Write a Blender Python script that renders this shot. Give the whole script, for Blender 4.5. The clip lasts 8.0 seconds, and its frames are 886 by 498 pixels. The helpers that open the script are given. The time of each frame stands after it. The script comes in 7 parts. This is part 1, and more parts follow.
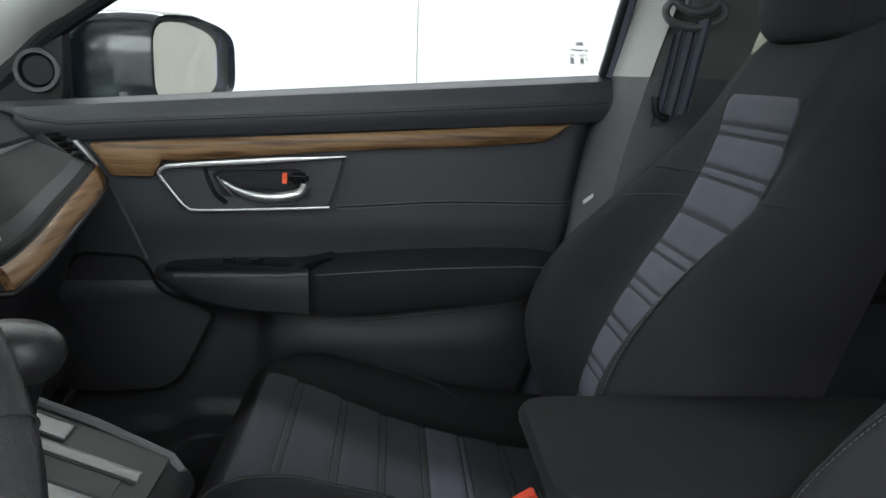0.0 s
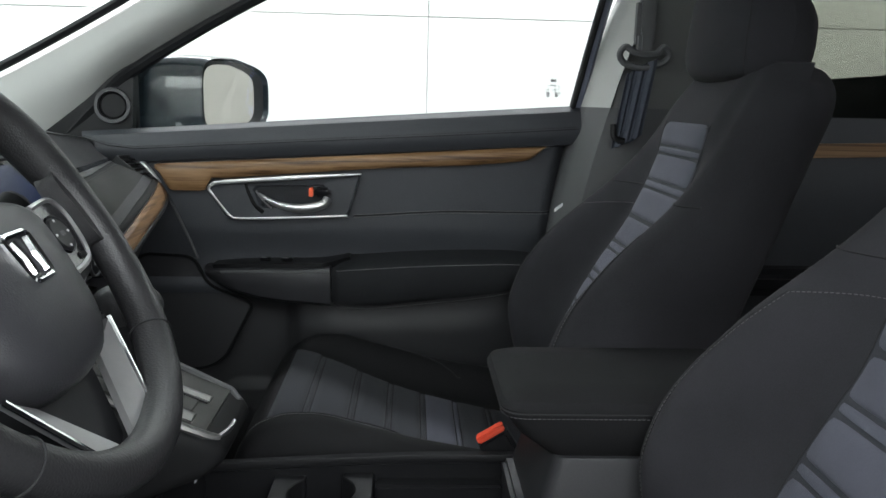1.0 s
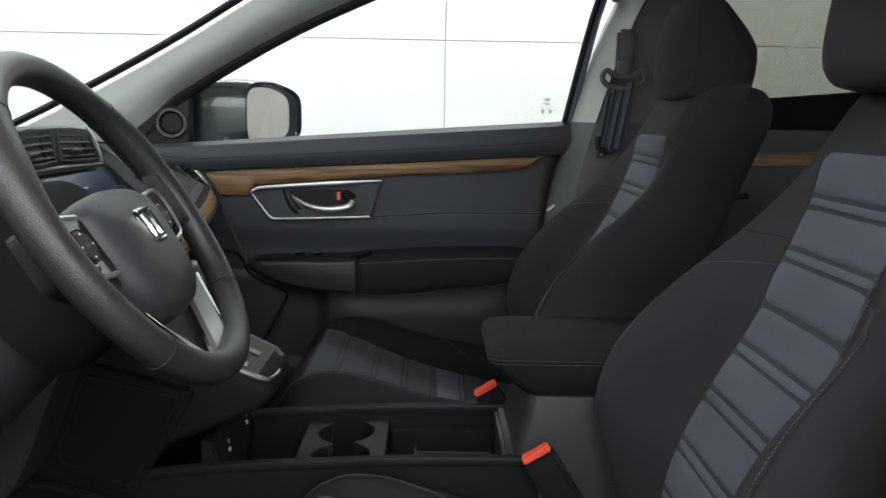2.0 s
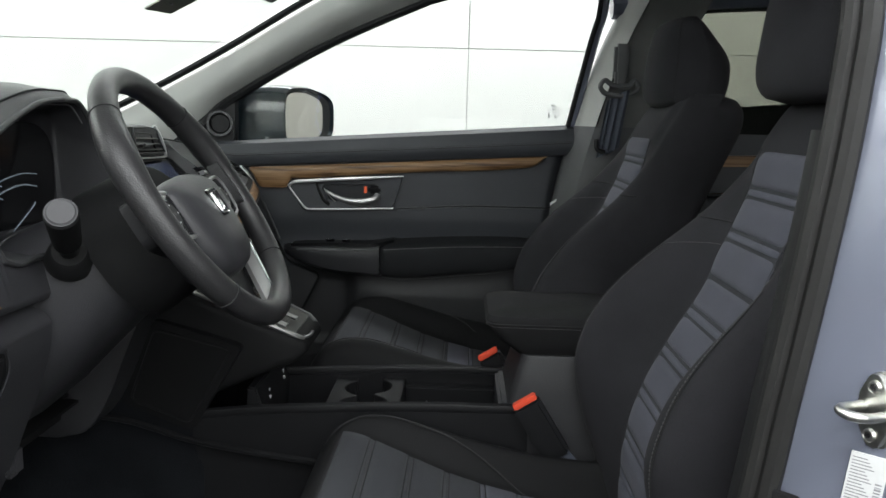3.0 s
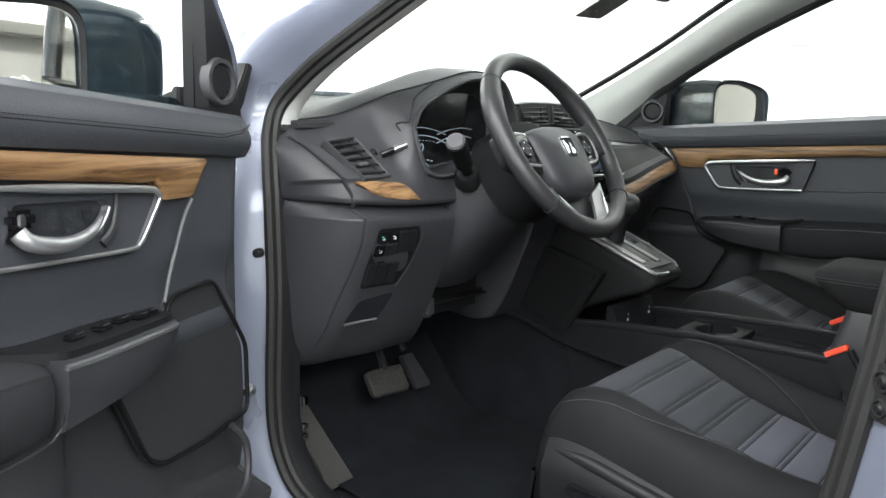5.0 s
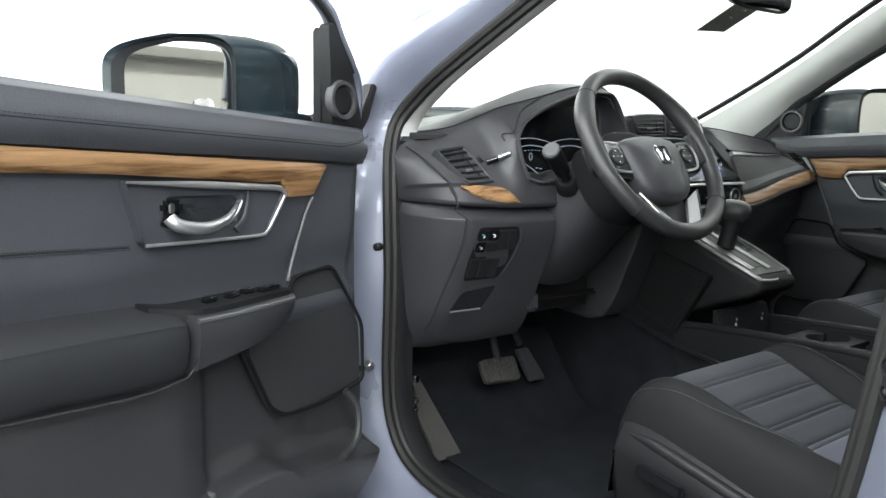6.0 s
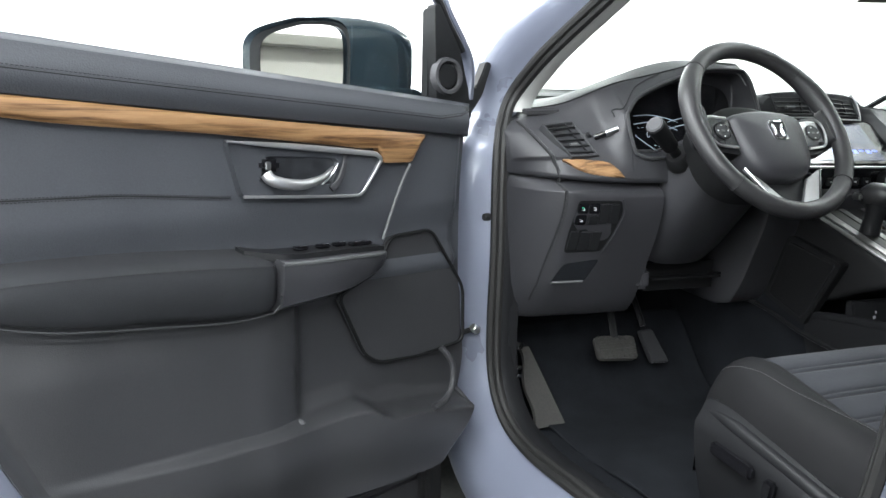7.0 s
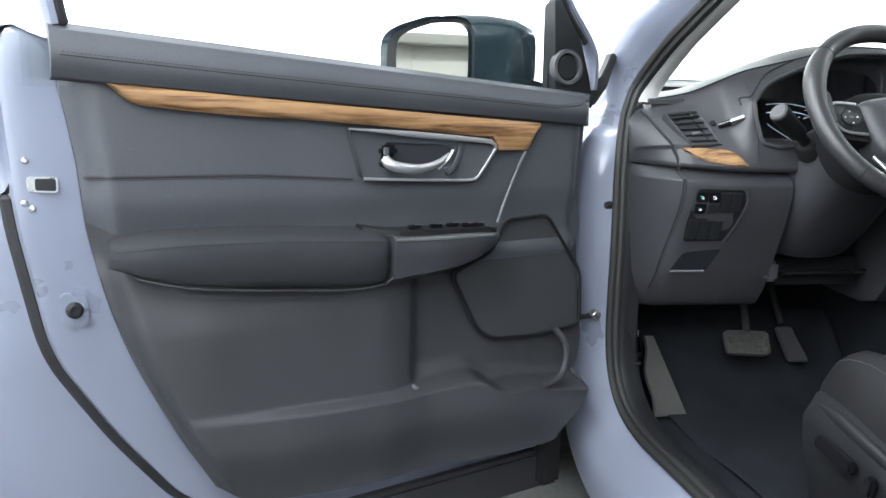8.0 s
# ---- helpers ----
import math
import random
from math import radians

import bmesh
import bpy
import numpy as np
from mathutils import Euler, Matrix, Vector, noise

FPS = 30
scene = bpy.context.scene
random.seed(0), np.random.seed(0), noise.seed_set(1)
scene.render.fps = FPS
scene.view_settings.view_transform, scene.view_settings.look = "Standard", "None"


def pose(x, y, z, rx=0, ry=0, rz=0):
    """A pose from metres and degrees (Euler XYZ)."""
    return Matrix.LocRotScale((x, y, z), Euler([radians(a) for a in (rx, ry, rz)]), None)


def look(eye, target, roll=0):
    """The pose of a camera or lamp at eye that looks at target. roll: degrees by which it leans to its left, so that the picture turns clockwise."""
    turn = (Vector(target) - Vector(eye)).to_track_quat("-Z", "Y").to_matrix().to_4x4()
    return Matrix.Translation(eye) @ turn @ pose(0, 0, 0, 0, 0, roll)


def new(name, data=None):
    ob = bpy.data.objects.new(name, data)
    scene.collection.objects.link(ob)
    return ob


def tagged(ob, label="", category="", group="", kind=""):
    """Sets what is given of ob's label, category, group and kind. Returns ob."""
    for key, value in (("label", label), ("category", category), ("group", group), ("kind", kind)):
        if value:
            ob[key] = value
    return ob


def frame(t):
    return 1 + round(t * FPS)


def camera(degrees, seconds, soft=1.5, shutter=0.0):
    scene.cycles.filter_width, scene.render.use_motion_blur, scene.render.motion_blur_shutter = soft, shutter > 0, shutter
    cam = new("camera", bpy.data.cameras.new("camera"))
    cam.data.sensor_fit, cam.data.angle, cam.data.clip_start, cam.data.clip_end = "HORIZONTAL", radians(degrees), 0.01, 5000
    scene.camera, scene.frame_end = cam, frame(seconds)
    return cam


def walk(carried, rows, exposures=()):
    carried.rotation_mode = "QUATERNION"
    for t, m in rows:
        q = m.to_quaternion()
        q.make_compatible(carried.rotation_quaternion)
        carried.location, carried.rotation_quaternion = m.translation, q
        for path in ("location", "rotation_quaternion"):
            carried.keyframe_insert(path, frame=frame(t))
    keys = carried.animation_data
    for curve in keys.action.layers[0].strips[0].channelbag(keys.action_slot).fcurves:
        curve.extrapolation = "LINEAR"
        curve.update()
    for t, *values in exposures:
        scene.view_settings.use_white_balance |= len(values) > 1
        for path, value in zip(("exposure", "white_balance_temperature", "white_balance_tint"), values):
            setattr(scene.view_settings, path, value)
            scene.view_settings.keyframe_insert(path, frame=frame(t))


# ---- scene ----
cam = camera(58.3, 8.0)
PATH = [
    (0, (-0.072, -0.65, 1.185), (0.06, 1.304, 0.753), 1.8),
    (0.5, (-0.062, -0.769, 1.192), (0.072, 1.199, 0.82), 1.45),
    (1, (-0.049, -0.941, 1.199), (0.037, 1.024, 0.828), 1.4),
    (1.5, (-0.036, -1.078, 1.2), (0.02, 0.89, 0.851), 1.2),
    (3, (0.013, -1.444, 1.202), (-0.034, 0.529, 0.876), 1.6),
    (3.5, (0.054, -1.522, 1.195), (-0.1, 0.445, 0.871), 2.3),
    (4, (0.168, -1.576, 1.167), (-0.442, 0.3, 0.837), 2.6),
    (4.5, (0.313, -1.651, 1.139), (-0.698, 0.041, 0.798), 3.0),
    (4.7, (0.368, -1.676, 1.131), (-0.741, -0.045, 0.797), 2.5),
    (5.8, (0.643, -1.717, 1.113), (-0.866, -0.437, 0.817), 1.1),
    (6, (0.685, -1.71, 1.118), (-0.876, -0.495, 0.824), 1.2),
    (6.5, (0.782, -1.646, 1.098), (-0.896, -0.594, 0.813), 1.3),
    (7, (0.878, -1.554, 1.08), (-0.95, -0.806, 0.764), 1.4),
    (7.5, (0.938, -1.512, 1.075), (-0.97, -1.012, 0.742), 0.8),
    (8, (1.008, -1.444, 1.062), (-0.943, -1.146, 0.738), 0.9),
]
walk(cam, [(t, look(eye, target, roll)) for t, eye, target, roll in PATH],
     exposures=[(0.0, 0.10, 6250, 10), (1.0, 0.12, 6280, 10), (1.6, -0.02, 6300, 10), (3.0, -0.18, 6450, 10), (4.0, 0.02, 6500, 10), (4.5, 0.44, 6470, 10), (5.2, 0.60, 6430, 10), (6.5, 0.70, 6350, 10), (7.3, 0.84, 6200, 10), (8.0, 0.88, 6100, 10)])

# ---- light ----
world = bpy.data.worlds.new("booth_world")
scene.world = world
world.use_nodes = True
world.node_tree.nodes["Background"].inputs["Color"].default_value = (1.0, 1.0, 1.0, 1)
world.node_tree.nodes["Background"].inputs["Strength"].default_value = 0.3


def area_light(name, x, y, z, sx, sy, watts, colour=(0.975, 1.0, 1.0), turn=0.0):
    data = bpy.data.lights.new(name, "AREA")
    data.shape, data.size, data.size_y, data.energy, data.color = "RECTANGLE", sx, sy, watts, colour
    ob = new(name, data)
    ob.location = (x, y, z)
    ob.rotation_euler = (turn, 0, 0)
    return ob


# long light strips under the ceiling: x, y, length along x, length along y, watts
LAMPS = [(0.3, 2.05, 8.0, 0.3, 180), (0.3, -3.65, 8.0, 0.4, 170), (-4.2, -0.9, 0.3, 5.0, 210), (4.0, -1.6, 0.4, 4.0, 220), (0.9, -2.3, 5.0, 0.4, 200)]
for lx, ly, sx, sy, watts in LAMPS:
    area_light("booth_light", lx, ly, 3.05, sx, sy, watts)
# a long fill light, added on the unseen wall behind the camera
area_light("added_fill_light", 0.3, -4.08, 1.95, 8.0, 0.8, 150, turn=radians(90))

# ---- small maths ----


def spline(xs, ys):
    """A smooth function through the given knots."""
    xs, ys = np.array(xs, float), np.array(ys, float)
    if xs[0] > xs[-1]:
        xs, ys = xs[::-1], ys[::-1]
    d = np.diff(ys) / np.diff(xs)
    m = np.concatenate([[d[0]], np.where(d[1:] * d[:-1] > 0, (d[1:] + d[:-1]) / 2, 0.0), [d[-1]]])

    def f(x):
        x = min(max(float(x), xs[0]), xs[-1])
        i = min(int(np.searchsorted(xs, x, side="right")) - 1, len(xs) - 2)
        h = xs[i + 1] - xs[i]
        t = (x - xs[i]) / h
        return ((2 * t**3 - 3 * t**2 + 1) * ys[i] + (t**3 - 2 * t**2 + t) * h * m[i]
                + (-2 * t**3 + 3 * t**2) * ys[i + 1] + (t**3 - t**2) * h * m[i + 1])
    return f


def step(a, b, x):
    t = min(max((x - a) / (b - a), 0.0), 1.0)
    return t * t * (3 - 2 * t)


def path(pts, n=8, closed=False):
    """A Catmull-Rom line through points, n steps a span."""
    p = [np.array(q, float) for q in pts]
    k = len(p)
    out = []
    for i in range(k if closed else k - 1):
        a, b, c, d = ((p[(i + j) % k] for j in (-1, 0, 1, 2)) if closed else
                      (p[max(i - 1, 0)], p[i], p[i + 1], p[min(i + 2, k - 1)]))
        for j in range(n):
            t = j / n
            out.append(0.5 * (2 * b + (c - a) * t + (2 * a - 5 * b + 4 * c - d) * t * t + (3 * b - a - 3 * c + d) * t**3))
    if not closed:
        out.append(p[-1])
    return out


def super_loop(a, b, n=32, e=3.0):
    """A rounded rectangle (superellipse) of half sizes a, b."""
    out = []
    for i in range(n):
        t = 2 * math.pi * i / n
        c, s = math.cos(t), math.sin(t)
        out.append((a * math.copysign(abs(c) ** (2 / e), c), b * math.copysign(abs(s) ** (2 / e), s)))
    return out


# ---- mesh helpers ----


def loft(secs, closed=True, caps=True, ring=False):
    bm = bmesh.new()
    rows = [[bm.verts.new(tuple(map(float, p))) for p in s] for s in secs]
    k = len(rows[0])
    for i in range(len(rows) if ring else len(rows) - 1):
        r, q = rows[i], rows[(i + 1) % len(rows)]
        for j in range(k if closed else k - 1):
            bm.faces.new((r[j], r[(j + 1) % k], q[(j + 1) % k], q[j]))
    if caps and closed and not ring:
        bm.faces.new(rows[0][::-1])
        bm.faces.new(rows[-1])
    bmesh.ops.recalc_face_normals(bm, faces=bm.faces)
    return bm


def slab(grid, back):
    """A sheet with thickness: grid of points and the vector to its back."""
    bm = bmesh.new()
    back = Vector(back)
    f = [[bm.verts.new(tuple(map(float, p))) for p in r] for r in grid]
    b = [[bm.verts.new(v.co + back) for v in r] for r in f]
    n, m = len(f), len(f[0])
    for i in range(n - 1):
        for j in range(m - 1):
            bm.faces.new((f[i][j], f[i][j + 1], f[i + 1][j + 1], f[i + 1][j]))
            bm.faces.new((b[i][j], b[i + 1][j], b[i + 1][j + 1], b[i][j + 1]))
    rim = [(0, j) for j in range(m)] + [(i, m - 1) for i in range(1, n)] + [(n - 1, j) for j in range(m - 2, -1, -1)] + [(i, 0) for i in range(n - 2, 0, -1)]
    for (i, j), (k, l) in zip(rim, rim[1:] + rim[:1]):
        bm.faces.new((f[i][j], b[i][j], b[k][l], f[k][l]))
    bmesh.ops.recalc_face_normals(bm, faces=bm.faces)
    return bm


def tube(pts, r, n=8, closed=False, flat=1.0, up=None):
    """A round (or flattened) bar along a line; r a number or one a point."""
    p = [Vector(map(float, q)) for q in pts]
    k = len(p)
    rr = r if isinstance(r, (list, tuple)) else [r] * k
    secs, last = [], None
    for i in range(k):
        a, b = (p[i - 1], p[(i + 1) % k]) if closed else (p[max(i - 1, 0)], p[min(i + 1, k - 1)])
        t = (b - a).normalized()
        ref = Vector(up) if up else (last or (Vector((0, 0, 1)) if abs(t.z) < 0.9 else Vector((1, 0, 0))))
        s = (ref - t * ref.dot(t)).normalized()
        last = s
        q = t.cross(s)
        secs.append([p[i] + (s * math.cos(2 * math.pi * j / n) + q * math.sin(2 * math.pi * j / n) * flat) * rr[i] for j in range(n)])
    return loft(secs, caps=not closed, ring=closed)


def prism(poly, axis, a, b, bevel=0.0, seg=2):
    """A polygon (two coordinates, in order of the other two axes) drawn out along an axis from a to b."""
    k = "xyz".index(axis)

    def at(p, d):
        q = list(p)
        q.insert(k, d)
        return tuple(map(float, q))
    bm = bmesh.new()
    u, v = [bm.verts.new(at(p, a)) for p in poly], [bm.verts.new(at(p, b)) for p in poly]
    bm.faces.new(u)
    top = bm.faces.new(v[::-1])
    for i in range(len(poly)):
        j = (i + 1) % len(poly)
        bm.faces.new((u[i], v[i], v[j], u[j]))
    bmesh.ops.recalc_face_normals(bm, faces=bm.faces)
    if bevel:
        bmesh.ops.bevel(bm, geom=list(bm.edges), offset=bevel, segments=seg, affect="EDGES", clamp_overlap=True)
    return bm


def round_poly(poly, r, n=4):
    """Rounds a polygon's corners."""
    out, k = [], len(poly)
    for i in range(k):
        a, b, c = (np.array(poly[(i + j) % k], float) for j in (-1, 0, 1))
        d1, d2 = a - b, c - b
        l1, l2 = np.linalg.norm(d1), np.linalg.norm(d2)
        q = min(r, l1 * 0.45, l2 * 0.45)
        p0, p2 = b + d1 / l1 * q, b + d2 / l2 * q
        for j in range(n + 1):
            t = j / n
            out.append(tuple((1 - t) ** 2 * p0 + 2 * t * (1 - t) * b + t * t * p2))
    return out


def box(x0, x1, y0, y1, z0, z1, r=0.004, seg=2):
    bm = bmesh.new()
    bmesh.ops.create_cube(bm, size=1)
    bmesh.ops.scale(bm, vec=(x1 - x0, y1 - y0, z1 - z0), verts=bm.verts)
    bmesh.ops.translate(bm, vec=((x0 + x1) / 2, (y0 + y1) / 2, (z0 + z1) / 2), verts=bm.verts)
    if r:
        bmesh.ops.bevel(bm, geom=list(bm.edges), offset=r, segments=seg, affect="EDGES", clamp_overlap=True)
    return bm


def drum(p, q, r0, r1=None, n=24, bevel=0.002):
    """A cylinder or cone between two points, with eased rims."""
    p, q = Vector(p), Vector(q)
    t = (q - p).normalized()
    r1 = r0 if r1 is None else r1
    s = t.orthogonal().normalized()
    w = t.cross(s)

    def circle(c, r):
        return [c + (s * math.cos(2 * math.pi * j / n) + w * math.sin(2 * math.pi * j / n)) * r for j in range(n)]
    b = min(bevel, r0 * 0.4, r1 * 0.4)
    return loft([circle(p, r0 - b), circle(p + t * b, r0), circle(q - t * b, r1), circle(q, r1 - b)])


def ring_bm(c, axis, r, w, depth, n=32):
    """A flat ring round c that faces along axis."""
    c, t = Vector(c), Vector(axis).normalized()
    s = t.orthogonal().normalized()
    q = t.cross(s)
    secs = []
    for rad, d in ((r - w, 0), (r - w * 0.85, depth), (r - w * 0.2, depth), (r, 0), (r, -depth)):
        secs.append([c + (s * math.cos(2 * math.pi * j / n) + q * math.sin(2 * math.pi * j / n)) * rad + t * d for j in range(n)])
    return loft(secs, caps=False)


def bend(bm, f):
    for v in bm.verts:
        v.co = Vector(tuple(map(float, f(v.co))))
    return bm


def merged(*bms):
    out = bmesh.new()
    for b in bms:
        me = bpy.data.meshes.new("t")
        b.to_mesh(me)
        out.from_mesh(me)
        bpy.data.meshes.remove(me)
        b.free()
    return out


def mesh_of(name, bm, material, sharp=38):
    lim = radians(sharp)
    for f in bm.faces:
        f.smooth = True
    for e in bm.edges:
        e.smooth = len(e.link_faces) == 2 and e.calc_face_angle(0) < lim
    me = bpy.data.meshes.new(name)
    bm.to_mesh(me)
    bm.free()
    me.materials.append(material)
    return me


BASE = {}


def thing(name, label, category, at=(0, 0, 0), group="", kind=""):
    ob = new(name)
    ob.empty_display_size = 0.05
    ob.location = at
    BASE[name_of(ob)] = (Vector(at), 1)
    return tagged(ob, label, category, group, kind)


def name_of(ob):
    return ob.name


def origin(ob):
    while ob.parent:
        ob = ob.parent
    return BASE[name_of(ob)]


def part(name, bm, material, parent, label="", sharp=38):
    """One mesh under a thing or a part; its points are given in the place's own metres."""
    base, side = origin(parent)
    if side < 0:
        bmesh.ops.scale(bm, vec=(1, -1, 1), verts=bm.verts)
        bmesh.ops.reverse_faces(bm, faces=bm.faces)
    bmesh.ops.translate(bm, vec=-base, verts=bm.verts)
    ob = new(name, mesh_of(name, bm, material, sharp))
    ob.parent = parent
    return tagged(ob, label)


def structure(name, bm, material, label, category, sharp=38):
    ob = new(name, mesh_of(name, bm, material, sharp))
    return tagged(ob, label, category, kind="structure")


def stitches(pts, gap=0.006, length=0.0035, r=0.0006):
    """A row of single thread stitches along a line."""
    p = [Vector(map(float, q)) for q in pts]
    out = bmesh.new()
    run, todo = 0.0, []
    for a, b in zip(p, p[1:]):
        d = (b - a).length
        while run < d:
            todo.append((a.lerp(b, run / d), (b - a).normalized()))
            run += gap
        run -= d
    for c, t in todo:
        s = t.orthogonal().normalized()
        q = t.cross(s)
        ends = [[out.verts.new(c + t * e * length / 2 + s * r * u + q * r * w) for u, w in ((1, 1), (-1, 1), (-1, -1), (1, -1))] for e in (-1, 1)]
        for j in range(4):
            out.faces.new((ends[0][j], ends[0][(j + 1) % 4], ends[1][(j + 1) % 4], ends[1][j]))
        out.faces.new(ends[0][::-1])
        out.faces.new(ends[1])
    return out


# ---- materials ----


def material(name, colour, rough=0.5, metal=0.0, coat=0.0, grain=0.0, scale=200.0, vary=0.15, patch=6.0, sheen=0.0, stretch=(1, 1, 1), spec=0.5, kind="noise", rough_vary=0.08):
    """Principled surface with fine relief and two scales of colour change."""
    m = bpy.data.materials.new(name)
    m.use_nodes = True
    n, l = m.node_tree.nodes, m.node_tree.links
    b = n["Principled BSDF"]
    b.inputs["Roughness"].default_value, b.inputs["Metallic"].default_value = rough, metal
    b.inputs["Coat Weight"].default_value, b.inputs["Sheen Weight"].default_value = coat, sheen
    b.inputs["Coat Roughness"].default_value = 0.04
    b.inputs["Specular IOR Level"].default_value = spec
    tc = n.new("ShaderNodeTexCoord")
    mp = n.new("ShaderNodeMapping")
    mp.inputs["Scale"].default_value = stretch
    l.new(tc.outputs["Object"], mp.inputs["Vector"])
    big, fine = n.new("ShaderNodeTexNoise"), n.new("ShaderNodeTexNoise")
    big.inputs["Scale"].default_value, big.inputs["Detail"].default_value = patch, 4
    fine.inputs["Scale"].default_value, fine.inputs["Detail"].default_value = scale, 2
    l.new(mp.outputs[0], big.inputs["Vector"])
    l.new(mp.outputs[0], fine.inputs["Vector"])
    add = n.new("ShaderNodeMath")
    add.operation = "ADD"
    l.new(big.outputs["Fac"], add.inputs[0])
    l.new(fine.outputs["Fac"], add.inputs[1])
    ramp = n.new("ShaderNodeMapRange")
    ramp.inputs["From Min"].default_value, ramp.inputs["From Max"].default_value = 0.6, 1.4
    ramp.inputs["To Min"].default_value, ramp.inputs["To Max"].default_value = 1 - vary, 1 + vary
    l.new(add.outputs[0], ramp.inputs["Value"])
    mul = n.new("ShaderNodeVectorMath")
    mul.operation = "SCALE"
    mul.inputs[0].default_value = colour
    l.new(ramp.outputs[0], mul.inputs["Scale"])
    l.new(mul.outputs[0], b.inputs["Base Color"])
    rr = n.new("ShaderNodeMapRange")
    rr.inputs["To Min"].default_value, rr.inputs["To Max"].default_value = max(rough - rough_vary, 0.02), min(rough + rough_vary, 1.0)
    l.new(big.outputs["Fac"], rr.inputs["Value"])
    l.new(rr.outputs[0], b.inputs["Roughness"])
    if grain:
        src = fine.outputs["Fac"]
        if kind == "cells":
            vo = n.new("ShaderNodeTexVoronoi")
            vo.inputs["Scale"].default_value = scale
            l.new(mp.outputs[0], vo.inputs["Vector"])
            src = vo.outputs["Distance"]
        bump = n.new("ShaderNodeBump")
        bump.inputs["Strength"].default_value, bump.inputs["Distance"].default_value = grain, 0.0006
        l.new(src, bump.inputs["Height"])
        l.new(bump.outputs[0], b.inputs["Normal"])
    return m


def wood_material(name, axis=0):
    """Brown veneer with long streaks along one axis."""
    m = material(name, (0.3, 0.15, 0.05), rough=0.45, coat=0.08, grain=0.0, spec=0.3)
    n, l = m.node_tree.nodes, m.node_tree.links
    b = n["Principled BSDF"]
    tc, mp = n.new("ShaderNodeTexCoord"), n.new("ShaderNodeMapping")
    sc = [115.0, 115.0, 115.0]
    sc[axis] = 1.7
    mp.inputs["Scale"].default_value = sc
    l.new(tc.outputs["Object"], mp.inputs["Vector"])
    wob = n.new("ShaderNodeTexNoise")
    wob.inputs["Scale"].default_value = 0.8
    l.new(mp.outputs[0], wob.inputs["Vector"])
    mix = n.new("ShaderNodeVectorMath")
    mix.operation = "MULTIPLY_ADD"
    mix.inputs[1].default_value = (1.3, 1.3, 1.3)
    l.new(wob.outputs["Color"], mix.inputs[0])
    l.new(mp.outputs[0], mix.inputs[2])
    no = n.new("ShaderNodeTexNoise")
    no.inputs["Scale"].default_value, no.inputs["Detail"].default_value, no.inputs["Roughness"].default_value = 1.0, 6, 0.62
    l.new(mix.outputs[0], no.inputs["Vector"])
    cr = n.new("ShaderNodeValToRGB")
    e = cr.color_ramp.elements
    e[0].position, e[0].color = 0.34, (0.044, 0.020, 0.008, 1)
    e[1].position, e[1].color = 0.72, (0.235, 0.136, 0.066, 1)
    for pos, col in ((0.43, (0.104, 0.054, 0.022, 1)), (0.52, (0.166, 0.094, 0.043, 1))):
        k = e.new(pos)
        k.color = col
    l.new(no.outputs["Fac"], cr.inputs["Fac"])
    l.new(cr.outputs["Color"], b.inputs["Base Color"])
    bump = n.new("ShaderNodeBump")
    bump.inputs["Strength"].default_value, bump.inputs["Distance"].default_value = 0.15, 0.0005
    l.new(no.outputs["Fac"], bump.inputs["Height"])
    l.new(bump.outputs[0], b.inputs["Normal"])
    return m


def glass_material(name, tint=(1, 1, 1), gloss=0.06):
    m = bpy.data.materials.new(name)
    m.use_nodes = True
    n, l = m.node_tree.nodes, m.node_tree.links
    n.remove(n["Principled BSDF"])
    tr, gl, mx = n.new("ShaderNodeBsdfTransparent"), n.new("ShaderNodeBsdfGlossy"), n.new("ShaderNodeMixShader")
    tr.inputs["Color"].default_value = (*tint, 1)
    gl.inputs["Roughness"].default_value = 0.01
    mx.inputs["Fac"].default_value = gloss
    l.new(tr.outputs[0], mx.inputs[1])
    l.new(gl.outputs[0], mx.inputs[2])
    l.new(mx.outputs[0], n["Material Output"].inputs["Surface"])
    return m


def glow_material(name, colour, strength):
    m = material(name, colour, rough=0.2)
    b = m.node_tree.nodes["Principled BSDF"]
    b.inputs["Emission Color"].default_value = (*colour, 1)
    b.inputs["Emission Strength"].default_value = strength
    return m


CLOTH = material("black_cloth", (0.0200, 0.0197, 0.0222), rough=0.95, grain=0.55, scale=900, vary=0.28, patch=9, sheen=0.02, spec=0.1)
INSERT = material("grey_cloth", (0.058, 0.060, 0.077), rough=0.9, grain=0.65, scale=1100, vary=0.25, patch=10, sheen=0.05, spec=0.2)
VINYL = material("black_vinyl", (0.0330, 0.0352, 0.0405), rough=0.50, grain=0.35, scale=420, vary=0.15, kind="cells", spec=0.34)
LEATHER = material("black_leather", (0.0172, 0.017, 0.018), rough=0.40, grain=0.4, scale=520, vary=0.2, kind="cells", spec=0.35)
PLASTIC = material("dark_plastic", (0.0214, 0.0214, 0.024), rough=0.46, grain=0.3, scale=700, vary=0.16, kind="cells", spec=0.32)
SMOOTH = material("smooth_black_plastic", (0.0084, 0.0086, 0.0094), rough=0.42, vary=0.1, grain=0.05, spec=0.17)
GLOSS = material("piano_black", (0.005, 0.005, 0.006), rough=0.14, coat=0.15, vary=0.1, rough_vary=0.04, spec=0.4)
RUBBER = material("black_rubber", (0.0085, 0.0085, 0.0092), rough=0.65, grain=0.15, scale=300, vary=0.2, spec=0.25)
TRIM = material("light_grey_trim", (0.345, 0.35, 0.335), rough=0.72, grain=0.25, scale=900, vary=0.05, patch=4, kind="cells")
